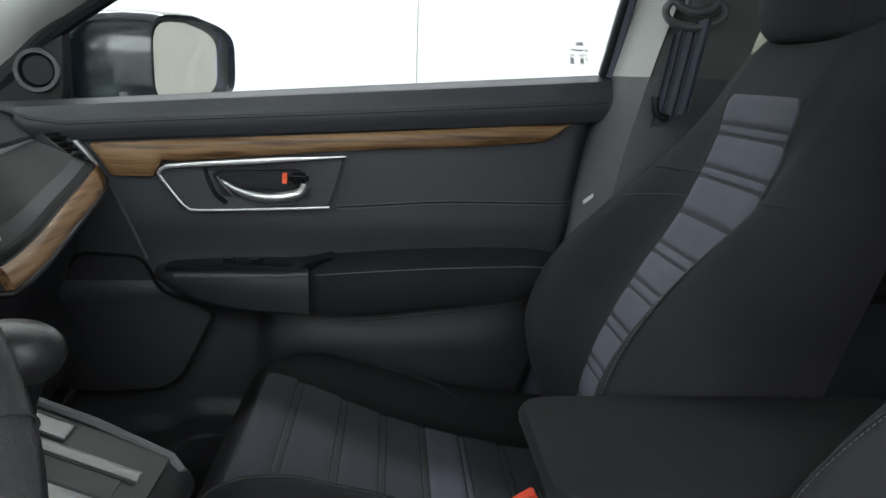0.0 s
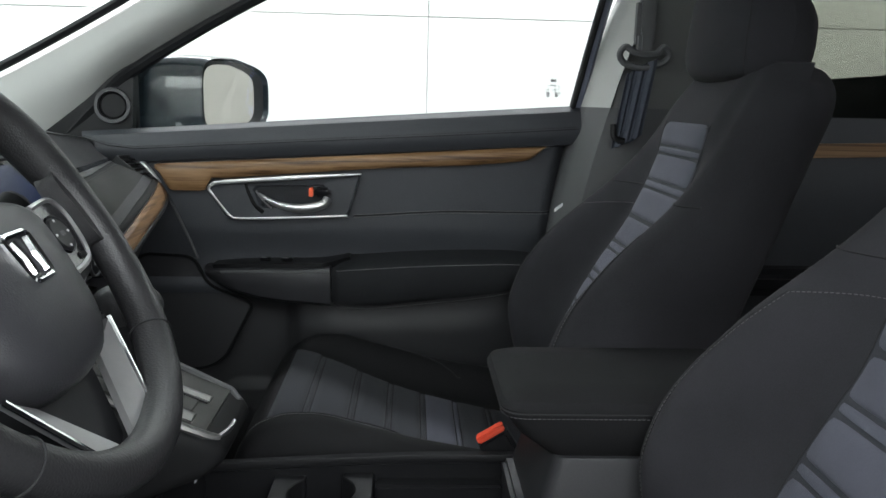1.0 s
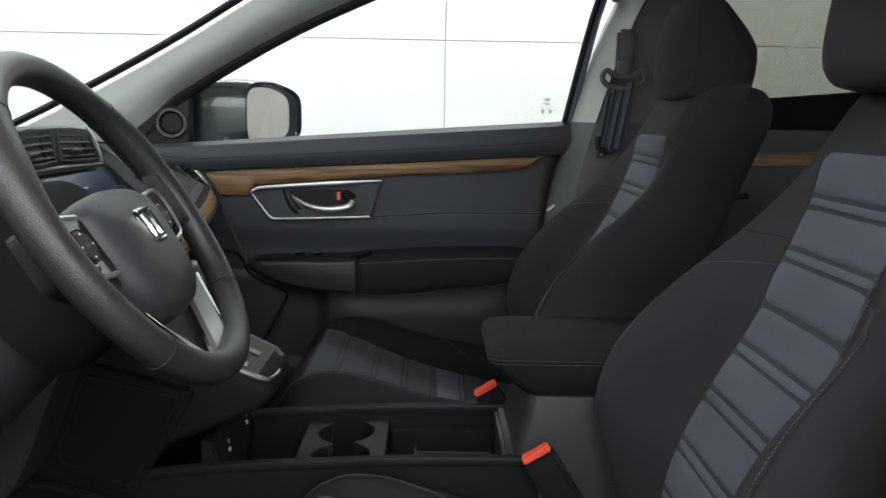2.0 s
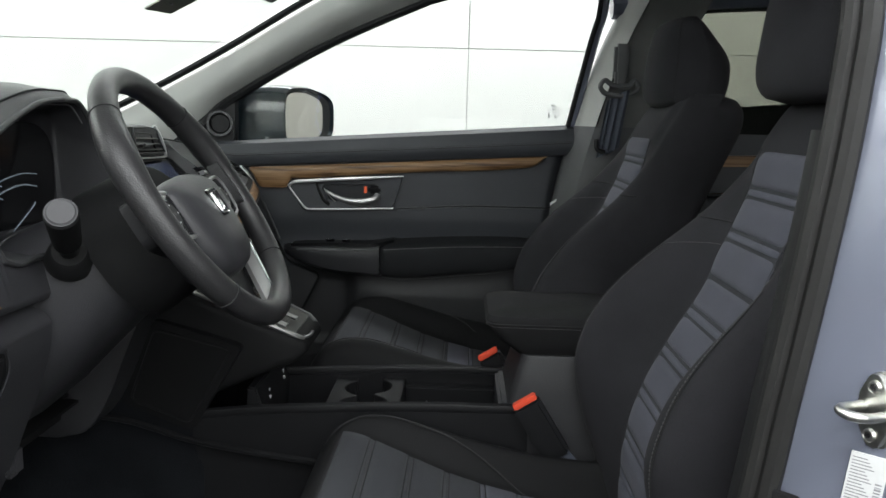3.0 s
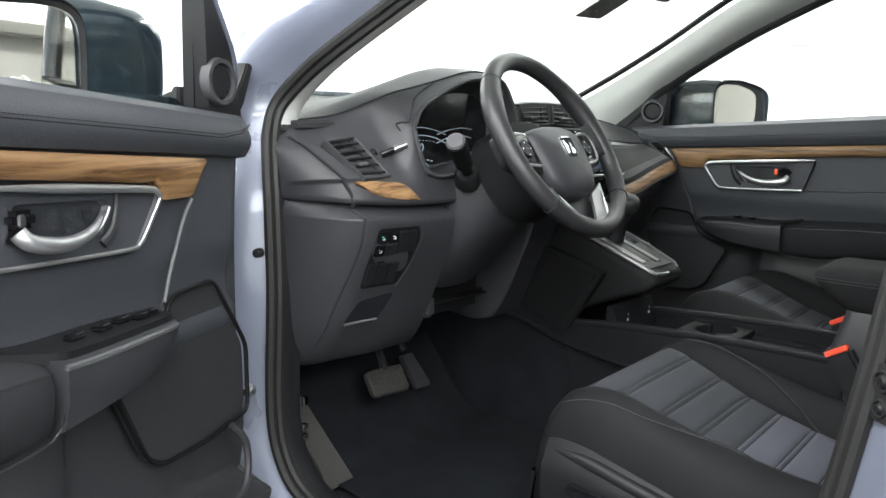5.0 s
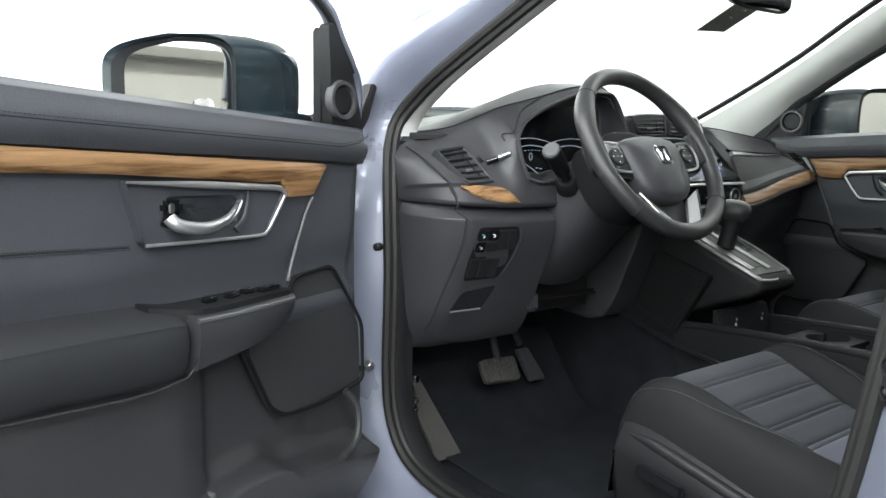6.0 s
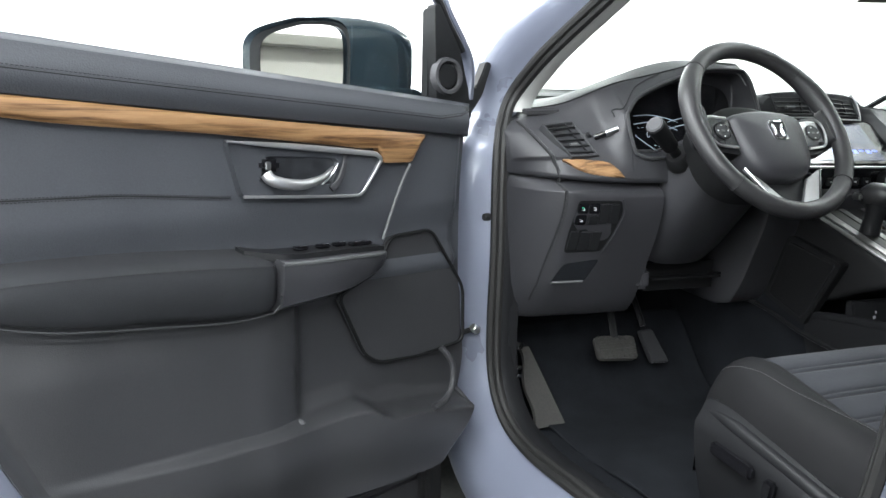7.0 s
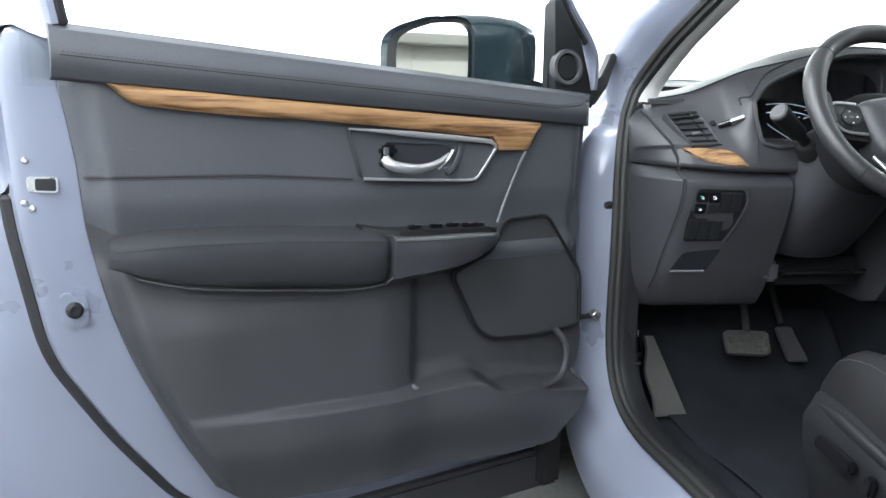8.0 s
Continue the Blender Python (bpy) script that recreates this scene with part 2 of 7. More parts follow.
PILLAR_LOW = material("mid_grey_trim", (0.062, 0.0635, 0.066), rough=0.6, grain=0.25, scale=900, vary=0.08, kind="cells")
CARPET = material("black_carpet", (0.0077, 0.0085, 0.0101), rough=1.0, grain=1.0, scale=520, vary=0.5, patch=14, spec=0.06)
FOOTPAD = material("grey_foot_pad", (0.019, 0.018, 0.0165), rough=0.85, grain=0.6, scale=260, vary=0.4, patch=22)
SATIN = material("satin_chrome", (0.37, 0.37, 0.375), rough=0.32, metal=1.0, vary=0.04, rough_vary=0.05)
CHROME = material("bright_chrome", (0.78, 0.78, 0.79), rough=0.08, metal=1.0, vary=0.03, rough_vary=0.03)
STEEL = material("zinc_steel", (0.55, 0.55, 0.52), rough=0.3, metal=1.0, vary=0.15, patch=40)
PAINT = material("blue_grey_paint", (0.138, 0.150, 0.193), rough=0.3, coat=0.7, metal=0.25, vary=0.03, scale=1500)
DARK_PAINT = material("dark_mirror_shell", (0.012, 0.02, 0.026), rough=0.2, coat=0.6, vary=0.1)
WOOD = wood_material("walnut_veneer", 0)
WOOD_Y = wood_material("walnut_veneer_cross", 1)
THREAD = material("grey_thread", (0.13, 0.13, 0.13), rough=0.9)
SEAT_THREAD = material("charcoal_thread", (0.06, 0.06, 0.062), rough=0.9)
# near-black for seams, and for shade painted in slots, throats and sockets
SEAM_AND_SHADE = material("seam_and_shade_black", (0.006, 0.006, 0.007), rough=0.95)
BELT = material("seat_belt_webbing", (0.035, 0.042, 0.058), rough=0.75, grain=0.8, scale=900, stretch=(1, 1, 0.2), vary=0.2)
RED = material("red_plastic", (0.62, 0.07, 0.035), rough=0.22, vary=0.06)
ORANGE = material("orange_mark", (0.75, 0.10, 0.03), rough=0.4)
GLASS = glass_material("window_glass", (0.93, 0.945, 0.935), 0.035)
SCREEN_PANE = glass_material("windscreen_glass", (0.87, 0.89, 0.875), 0.04)
SCREEN_GLASS = glow_material("screen_picture", (0.012, 0.018, 0.05), 0.25)
MIRROR = material("mirror_silver", (0.31, 0.30, 0.275), rough=0.015, metal=1.0, vary=0.0, rough_vary=0.01)
WALL = material("white_booth_wall", (0.76, 0.76, 0.74), rough=0.8, grain=0.1, scale=60, vary=0.03, patch=1.2)
CEILING = material("white_booth_ceiling", (0.84, 0.84, 0.83), rough=0.85, vary=0.03, patch=1.0)
FLOOR = material("dark_booth_floor", (0.030, 0.031, 0.029), rough=0.95, grain=0.3, scale=60, vary=0.25, patch=2.0, spec=0.05)
SEAM = material("grey_wall_joint", (0.42, 0.42, 0.41), rough=0.9)
PAPER = material("white_paper_label", (0.52, 0.53, 0.53), rough=0.6, vary=0.04)
INK = material("grey_print", (0.22, 0.22, 0.23), rough=0.7)
TAG = material("olive_grey_tag", (0.15, 0.15, 0.125), rough=0.7, vary=0.2)
GREEN = glow_material("green_lamp", (0.05, 0.5, 0.25), 0.6)
WHITE_MARK = material("white_marking", (0.55, 0.55, 0.55), rough=0.6)
LABEL_GLOW = glow_material("gauge_mark", (0.25, 0.29, 0.34), 0.2)
PRINT = material("pale_print", (0.45, 0.45, 0.46), rough=0.7)
# darker copy of the black cloth, holding the cushion's shade
CLOTH_SHADED = material("shaded_black_cloth", (0.0078, 0.0078, 0.0084), rough=0.7, grain=0.45, scale=900, vary=0.25, patch=9, spec=0.12)
# darker copy of the grey cloth, with the seat's shade in its colour
INSERT_SHADED = material("shaded_grey_cloth", (0.0248, 0.0265, 0.0312), rough=0.92, grain=0.6, scale=1100, vary=0.22, patch=10, sheen=0.05, spec=0.15)
RECESS_SHADED = material("shaded_recess_trim", (0.095, 0.097, 0.094), rough=0.75, grain=0.25, scale=900, vary=0.06, kind="cells")
PLATE = material("olive_grey_plate", (0.016, 0.0165, 0.0145), rough=0.5, vary=0.08, spec=0.25)
DASH_SHADE = material("shaded_dash_face", (0.0125, 0.0130, 0.0115), rough=0.62, grain=0.35, scale=600, vary=0.12, kind="cells", spec=0.3)
EDGING = material("dark_edging", (0.05, 0.051, 0.053), rough=0.6, vary=0.08)
ARM_CLOTH = material("charcoal_arm_cloth", (0.0164, 0.017, 0.0188), rough=0.85, grain=0.5, scale=800, vary=0.2, patch=9, spec=0.12)
MATTE = material("matte_black_plastic", (0.0064, 0.0065, 0.0069), rough=0.6, vary=0.12, grain=0.2, scale=500, spec=0.1)
SEAL = material("grey_black_seal_rubber", (0.0085, 0.0083, 0.008), rough=0.6, grain=0.2, scale=300, vary=0.2, spec=0.3)
LID_CLOTH = material("black_lid_cloth", (0.01, 0.01, 0.0106), rough=0.85, grain=0.5, scale=800, vary=0.25, patch=12, spec=0.12)
HARD = material("hard_grey_plastic", (0.0225, 0.0227, 0.0245), rough=0.48, grain=0.35, scale=600, vary=0.18, kind="cells", spec=0.25)
DULL = material("dull_silver", (0.17, 0.17, 0.165), rough=0.42, metal=0.85, vary=0.08)
CAP = material("dark_grey_cap", (0.03, 0.03, 0.033), rough=0.6, vary=0.1)
SURROUND = material("satin_silver", (0.47, 0.47, 0.475), rough=0.34, metal=0.9, vary=0.04, rough_vary=0.05)

# ---- booth ----
RX0, RX1, RY0, RY1, RZ = -4.6, 5.2, -4.2, 2.45, 3.2
structure("floor", box(RX0 - 0.1, RX1 + 0.1, RY0 - 0.1, RY1 + 0.1, -0.1, 0, 0), FLOOR, "dark grey rubber floor of the photo booth", "floor")
structure("ceiling", box(RX0 - 0.1, RX1 + 0.1, RY0 - 0.1, RY1 + 0.1, RZ, RZ + 0.1, 0), CEILING, "white ceiling of the photo booth", "ceiling")


def booth_wall(name, along, at, a0, a1, facing):
    """A white wall of large panels with thin recessed joints."""
    t = 0.1 * facing
    body = box(a0, a1, at + 0.012 * facing, at + t, 0, RZ, 0) if along == "x" else box(at + 0.012 * facing, at + t, a0, a1, 0, RZ, 0)
    if facing < 0:
        bmesh.ops.recalc_face_normals(body, faces=body.faces)
    wall = structure(name, body, SEAM, "white panelled wall of the photo booth", "wall")
    BASE[wall.name] = (Vector((0, 0, 0)), 1)
    cuts_a = [a0] + [c for c in np.arange(math.ceil((a0 - 0.016) / 2.44) * 2.44 + 0.016, a1, 2.44) if c - a0 > 0.1] + [a1]
    cuts_z = [0.0, 1.53, RZ]
    for i in range(len(cuts_a) - 1):
        for j in range(2):
            p, q, z0, z1 = cuts_a[i] + 0.002, cuts_a[i + 1] - 0.002, cuts_z[j] + 0.002, cuts_z[j + 1] - 0.002
            lo, hi = sorted((at, at + 0.0118 * facing))
            part("wall_panel", box(p, q, lo, hi, z0, z1, 0.001, 1) if along == "x" else box(lo, hi, p, q, z0, z1, 0.001, 1), WALL, wall)


booth_wall("wall_east", "x", RY1, RX0, RX1, 1)
booth_wall("wall_west", "x", RY0, RX0, RX1, -1)
booth_wall("wall_north", "y", RX0, RY0, RY1, -1)
booth_wall("wall_south", "y", RX1, RY0, RY1, 1)
for lx, ly, sx, sy, watts in LAMPS:
    lamp = thing("ceiling_light", "long white light strip on the booth ceiling", "ceiling light", (lx, ly, RZ), "booth ceiling lights")
    part("housing", box(lx - sx / 2 - 0.03, lx + sx / 2 + 0.03, ly - sy / 2 - 0.03, ly + sy / 2 + 0.03, 3.08, RZ - 0.001, 0.01), TRIM, lamp)

# housing for the added fill light, not a known fitting of the booth
panel = thing("added_fill_panel", "housing of an added fill light on the unseen booth wall", "light panel", (0.3, -4.2, 1.95))
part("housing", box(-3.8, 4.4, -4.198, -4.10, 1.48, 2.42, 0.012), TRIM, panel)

# ---- car body ----
car = thing("car", "light blue-grey painted car body shell with the driver's door open", "car", (0, 0, 0))

# the edge of the paint round the driver's door opening: x, z, distance from the middle
OPEN = path([(0.0, 1.565, 0.58), (-0.2, 1.518, 0.592), (-0.4, 1.387, 0.652), (-0.6, 1.255, 0.712), (-0.68, 1.197, 0.730), (-0.722, 1.145, 0.748), (-0.720, 1.09, 0.768), (-0.702, 1.03, 0.783), (-0.686, 0.95, 0.792),
             (-0.676, 0.80, 0.795), (-0.680, 0.60, 0.795), (-0.662, 0.495, 0.792), (-0.61, 0.425, 0.785), (-0.50, 0.393, 0.78), (-0.3, 0.395, 0.78), (0.0, 0.40, 0.78), (0.15, 0.42, 0.775), (0.225, 0.49, 0.765), (0.27, 0.65, 0.755),
             (0.302, 0.85, 0.752), (0.315, 0.95, 0.752), (0.326, 1.03, 0.752), (0.335, 1.10, 0.752), (0.344, 1.17, 0.75), (0.352, 1.24, 0.745), (0.359, 1.31, 0.735), (0.37, 1.43, 0.69), (0.36, 1.54, 0.625), (0.22, 1.575, 0.595)], 5, closed=True)


def ring_out(off, dy, side):
    """The opening's outline pushed outwards by off and outboard by dy."""
    k, out = len(OPEN), []
    for i, p in enumerate(OPEN):
        t = (OPEN[(i + 1) % k] - OPEN[i - 1])[:2]
        t = t / np.linalg.norm(t)
        k2 = 1 - (0.30 + 0.24 * step(1.18, 1.34, p[1])) * step(1.0, 1.14, p[1]) * step(0.2, 0.05, p[0])
        q = p[:2] + np.array([t[1], -t[0]]) * (off * k2 if off > 0 else off)
        out.append((q[0], side * (p[2] + (dy * k2 if dy > 0 else dy)), q[1]))
    return out


def side_ring(side):
    prof = [(-0.006, -0.03), (-0.006, -0.004), (0.004, 0.004), (0.012, 0.012), (0.03, 0.035), (0.06, 0.062), (0.085, 0.076), (0.11, 0.082), (0.15, 0.084), (0.17, 0.08), (0.17, -0.03)]
    cols = [ring_out(o, d, side) for o, d in prof]
    return loft([[c[i] for c in cols] for i in range(len(OPEN))], closed=False, ring=True, caps=False)


a = np.array(OPEN)
if np.sum(a[:, 0] * np.roll(a[:, 1], -1) - np.roll(a[:, 0], -1) * a[:, 1]) < 0:
    OPEN = OPEN[::-1]
part("body_side", side_ring(-1), PAINT, car, "glossy blue-grey painted door frame")
for off, dy, r in ((-0.006, 0.003, 0.0105), (-0.018, -0.006, 0.0090)):
    part("door_seal", tube(ring_out(off, dy, -1), r, 8, closed=True), SEAL, car, "dark grey rubber weatherstrip round the door opening")
# inner pillar lining on the driver's side
cols = [ring_out(o, d, -1) for o, d in ((-0.016, 0.0), (-0.023, -0.015), (-0.022, -0.04), (-0.012, -0.06))]
up = [i for i, p in enumerate(OPEN) if p[1] > 1.09 and p[0] < 0.2]
i0 = [i for i in up if (i - 1) % len(OPEN) not in up][0]
part("pillar_lining", loft([[c[(i0 + k) % len(OPEN)] for c in cols] for k in range(len(up))], closed=False), TRIM, car, "light grey windscreen pillar trim")
low = [i for i, p in enumerate(OPEN) if p[1] <= 1.09 and p[0] < 0.17]
part("sill_lining", loft([[c[i] for c in cols] for i in sorted(low)], closed=False), SMOOTH, car, "black plastic door sill trim")
for z0, z1, mat, text in ((0.42, 1.21, RUBBER, "black rubber lip along the centre pillar"), (1.20, 1.6, TRIM, "light grey upper pillar trim")):
    low = [i for i, p in enumerate(OPEN) if z0 < p[1] < z1 and p[0] > 0.17]
    i0 = [i for i in range(len(OPEN)) if i in low and (i - 1) % len(OPEN) not in low][0]
    part("pillar_lining", loft([[c[(i0 + k) % len(OPEN)] for c in (cols if z1 < 1.3 else cols[:2])] for k in range(len(low))], closed=False), mat, car, text)

# floor pan, bulkhead, roof, rear
part("floor_pan", box(-1.05, 2.2, -0.76, 0.76, 0.30, 0.385, 0.01), CARPET, car, "black carpeted floor")
part("bulkhead", slab([[(-1.0 + 0.16 * step(0.75, 0.4, z), y, z) for y in np.linspace(-0.76, 0.76, 9)] for z in np.linspace(0.36, 1.14, 14)], (-0.04, 0, 0)), CARPET, car)
part("roof", slab([[(x, y, 1.635 - 0.06 * (y / 0.60) ** 4 - 0.03 * step(0.3, -0.2, x) - 0.02 * step(1.4, 2.4, x)) for y in np.linspace(-0.60, 0.60, 13)] for x in np.linspace(-0.08, 2.5, 16)], (0, 0, 0.05)), TRIM, car, "light grey headliner under the roof")
part("tailgate", box(2.45, 2.5, -0.70, 0.70, 0.35, 1.1, 0.02), PLASTIC, car)
for s in (-1, 1):
    part("quarter_panel", box(1.35, 2.5, min(s * 0.74, s * 0.80), max(s * 0.74, s * 0.80), 0.35, 1.16, 0.02), PLASTIC, car)
    part("roof_rail", tube(path([(-0.1, s * 0.585, 1.575), (0.4, s * 0.62, 1.595), (1.2, s * 0.62, 1.59), (2.4, s * 0.58, 1.50)], 6), 0.05, 10), TRIM, car)
    part("rear_pillar", tube(path([(1.32, s * 0.73, 1.10), (1.45, s * 0.69, 1.35), (1.6, s * 0.64, 1.52)], 6), 0.055, 10, flat=1.4), TRIM, car)
# cowl and front wings
part("kick_panel", slab([[(x, 0.735 + 0.01 * step(-0.62, -0.9, x), z) for z in np.linspace(0.40, 1.02, 8)] for x in np.linspace(-1.0, -0.690, 6)], (0, 0.02, 0)), SMOOTH, car, "black plastic kick panel")
part("cowl", slab([[(x, y, z) for y in np.linspace(-0.70, 0.70, 9)] for x, z in ((-1.02, 1.155), (-1.08, 1.175), (-1.14, 1.165), (-1.3, 1.12))], (0, 0, -0.03)), SMOOTH, car, "black plastic cowl under the windscreen")
part("bonnet", slab([[(x, y, z - 0.05 * (y / 0.72) ** 2) for y in np.linspace(-0.72, 0.72, 9)] for x, z in ((-1.30, 1.196), (-1.6, 1.165), (-2.0, 1.06), (-2.15, 0.93))], (0, 0, -0.03)), PAINT, car)
for s in (-1, 1):
    part("front_wing", slab([[(x, s * (0.895 - 0.10 * step(0.95, 1.16, z) - 0.02 * step(-1.2, -2.1, x)), z) for z in np.linspace(0.35, 1.13 - 0.13 * step(-1.0, -2.1, x), 12)] for x in np.linspace(-2.1, -0.845, 14)], (0, -s * 0.02, 0)), PAINT, car)
part("wing_seal", prism([(-0.808, 1.212), (-0.794, 1.207), (-0.815, 1.138), (-0.842, 1.097), (-0.855, 1.094), (-0.851, 1.142), (-0.830, 1.159), (-0.817, 1.187)], "x", -0.760, -0.722, 0.003), RUBBER, car, "black rubber seal behind the front wing")
part("rocker", box(-0.70, 1.3, -0.79, -0.60, 0.25, 0.384, 0.02), SMOOTH, car, "black rocker panel under the door")
# the far pillars as lined from inside
A_UP = [(-1.02, 0.70, 1.14), (-0.80, 0.69, 1.248), (-0.60, 0.665, 1.352), (-0.40, 0.61, 1.458), (-0.17, 0.56, 1.575)]
A_LO = [(-0.78, 0.742, 1.09), (-0.70, 0.735, 1.172), (-0.61, 0.728, 1.252), (-0.345, 0.665, 1.392), (-0.056, 0.61, 1.51)]
up_l, lo_l = path(A_UP, 6), path(A_LO, 6)


def pillar_grid(s):
    rows = []
    for p, q in zip(up_l, lo_l):
        row = []
        for t in np.linspace(0, 1, 9):
            c = p + (q - p) * t
            bulge = 0.028 * math.sin(math.pi * t)
            row.append((c[0] + bulge * 0.55, s * (c[1] - bulge), c[2] + bulge * 0.1))
        rows.append(row)
    return rows


part("windscreen_pillar", slab(pillar_grid(1), (-0.02, 0.03, 0.0)), TRIM, car, "light grey windscreen pillar trim")
part("window_seal", tube([(p[0] + 0.004, p[1] - 0.004, p[2] - 0.008) for p in lo_l], [0.016 - 0.007 * k / len(lo_l) for k in range(len(lo_l))], 8), SMOOTH, car, "black seal along the windscreen pillar")
for s in (1,):
    part("glass_edge", tube([(p[0] - 0.012, s * (p[1] - 0.006), p[2] + 0.014) for p in up_l], 0.009, 8), SMOOTH, car)
part("windscreen", slab([[(x + 0.03 * (y / 0.65) ** 2, y * (1.0 - 0.19 * max(t - 0.15, 0)), z) for y in np.linspace(-0.70, 0.70, 13)] for t, x, z in ((0, -1.09, 1.150), (0.25, -0.87, 1.272), (0.5, -0.65, 1.388), (0.75, -0.42, 1.506), (1, -0.16, 1.615))], (-0.003, 0, 0.004)), SCREEN_PANE, car, "clear windscreen glass")
# centre pillar on the far side
B_F = [(0.228, 0.745, 0.75), (0.242, 0.742, 0.96), (0.294, 0.735, 1.19), (0.352, 0.715, 1.384), (0.410, 0.66, 1.53)]
bl = path(B_F, 5)


def pillar_b(z0, z1):
    rows = []
    for p in bl:
        if z0 <= p[2] <= z1:
            w = 0.235 if p[2] < 1.19 else 0.225
            rows.append([(p[0] + 0.012, p[1] + 0.03, p[2]), (p[0] + 0.014, p[1], p[2]), (p[0] + 0.028, p[1] - 0.02, p[2]), (p[0] + 0.06, p[1] - 0.055, p[2]), (p[0] + 0.10, p[1] - 0.062, p[2]), (p[0] + w - 0.01, p[1] - 0.055, p[2]), (p[0] + w, p[1] + 0.03, p[2])])
    return rows


upper = pillar_b(1.185, 1.6)
part("centre_pillar", slab([r[:4] for r in upper], (0, 0.02, 0)), TRIM, car, "light grey upper centre pillar trim")
# the recess is the same trim, its shadow put into a darker grey
part("pillar_recess", slab([[(r[3][0] + 0.002, r[3][1] + 0.002, r[3][2]), (r[3][0] + 0.006, r[3][1] + 0.012, r[3][2]), (r[4][0], r[4][1] + 0.014, r[4][2]), r[5], r[6]] for r in upper], (0, 0.02, 0)), RECESS_SHADED, car, "belt recess of the centre pillar, shade put in its darker grey")
part("centre_pillar", slab(pillar_b(0.7, 1.2), (0, 0.02, 0)), PILLAR_LOW, car, "dark grey lower centre pillar trim")
# striker, stop and label on the driver's centre pillar
JN, JU = Vector((-0.65, -0.76, 0)), Vector((0.76, -0.65, 0))


def on_jamb(c, tilt=0.0):
    """Places points given as (along the jamb, off it, up) round c."""
    return lambda v: Vector(c) + JU * (v.x + tilt * v.z) + JN * v.y + Vector((0, 0, v.z))


SC = (0.361, -0.8046, 0.972)
SN, SU = Vector((-0.90, -0.44, 0)), Vector((0.44, -0.90, 0))


def on_striker(v):
    return Vector(SC) + 0.87 * (SU * v.x + SN * v.y + Vector((0, 0, v.z)))


plate = round_poly([(-0.016, -0.014), (-0.004, -0.036), (0.008, -0.036), (0.019, -0.010), (0.017, 0.012), (0.004, 0.036), (-0.006, 0.036), (-0.017, 0.014)], 0.008)
striker = part("striker", bend(prism(plate, "y", -0.010, 0.004, 0.0015), on_striker), STEEL, car, "bright steel door striker plate")
part("back_plate", bend(prism([(x * 1.1 + 0.001, z * 1.04) for x, z in plate], "y", -0.014, -0.003, 0.001), on_striker), STEEL, striker)
part("striker_loop", tube(path([on_striker(Vector(p)) for p in ((0.010, 0.002, -0.003), (0.010, 0.020, -0.002), (0.009, 0.032, 0.0), (0.004, 0.041, 0.002), (-0.004, 0.043, 0.004), (-0.009, 0.036, 0.004), (-0.011, 0.022, 0.003), (-0.011, 0.002, 0.002))], 6), 0.0044, 12), STEEL, striker)
for dz in (0.024, -0.024):
    part("bolt", drum(on_striker(Vector((0, 0.003, dz))), on_striker(Vector((0, 0.007, dz))), 0.0062), STEEL, striker)
    # near-black disc for the shade within the bolt's socket
    part("bolt_socket", drum(on_striker(Vector((0, 0.0065, dz))), on_striker(Vector((0, 0.0074, dz))), 0.0028, n=6), SEAM_AND_SHADE, striker)
stop = part("rubber_stop", bend(prism(round_poly([(-0.017, -0.042), (0.017, -0.042), (0.020, 0.0), (0.018, 0.022), (-0.018, 0.022), (-0.020, 0.0)], 0.012), "y", 0.0, 0.004, 0.0015), on_jamb((0.310, -0.768, 0.858))), RUBBER, car, "black rubber door stop")
for dz, r in ((0.004, 0.0125), (-0.026, 0.0105)):
    c = on_jamb((0.310, -0.768, 0.858))
    part("stop_ring", ring_bm(c(Vector((0, 0.004, dz))), JN, r, 0.003, 0.003), RUBBER, stop)
    part("stop_button", drum(c(Vector((0, 0.003, dz))), c(Vector((0, 0.008, dz))), r * 0.62, r * 0.5, 20), SMOOTH, stop)
LC = (0.358, -0.8045, 0.896)
lab = part("label", bend(box(-0.0150, 0.0150, 0.0, 0.0015, -0.040, 0.038, 0.0003, 1), on_jamb(LC, 0.1)), PAPER, car, "white sticker with small grey print")
for k in range(24):
    part("print_line", bend(box(-0.0130, -0.0015 + 0.0022 * ((k * 5) % 4), 0.0012, 0.0019, 0.0330 - k * 0.0029, 0.0339 - k * 0.0029, 0), on_jamb(LC, 0.1)), INK, lab)
for k in range(20):
    part("bar_mark", bend(box(0.0078, 0.0130, 0.0012, 0.0019, -0.036 + k * 0.0026, -0.0352 + k * 0.0026 + 0.0005 * (k % 3), 0), on_jamb(LC, 0.1)), INK, lab)
part("screw", drum((-0.698, -0.792, 0.876), (-0.690, -0.818, 0.876), 0.010, 0.008), RUBBER, car, "black rubber plug in the door frame")
strap = part("door_check", tube([(-0.702, -0.815, 0.622), (-0.698, -0.840, 0.621), (-0.684, -0.872, 0.620), (-0.670, -0.900, 0.620)], 0.006, 8), RUBBER, car, "black door check arm")
part("pin", drum((-0.700, -0.820, 0.616), (-0.692, -0.836, 0.630), 0.009), STEEL, strap)
# side kick panel and foot pad by the door
part("kick_panel", slab([[(x, -0.745 + 0.05 * step(-0.62, -0.9, x), z) for z in np.linspace(0.40, 0.70, 6)] for x in np.linspace(-1.0, -0.657, 6)], (0, -0.02, 0)), SMOOTH, car, "black plastic kick panel")
for z, h in ((0.582, 0.020), (0.536, 0.011), (0.517, 0.010)):
    part("clip", box(-0.653, -0.643, -0.744, -0.733, z, z + h * 0.8, 0.001), CHROME, car, "small bright metal clip")

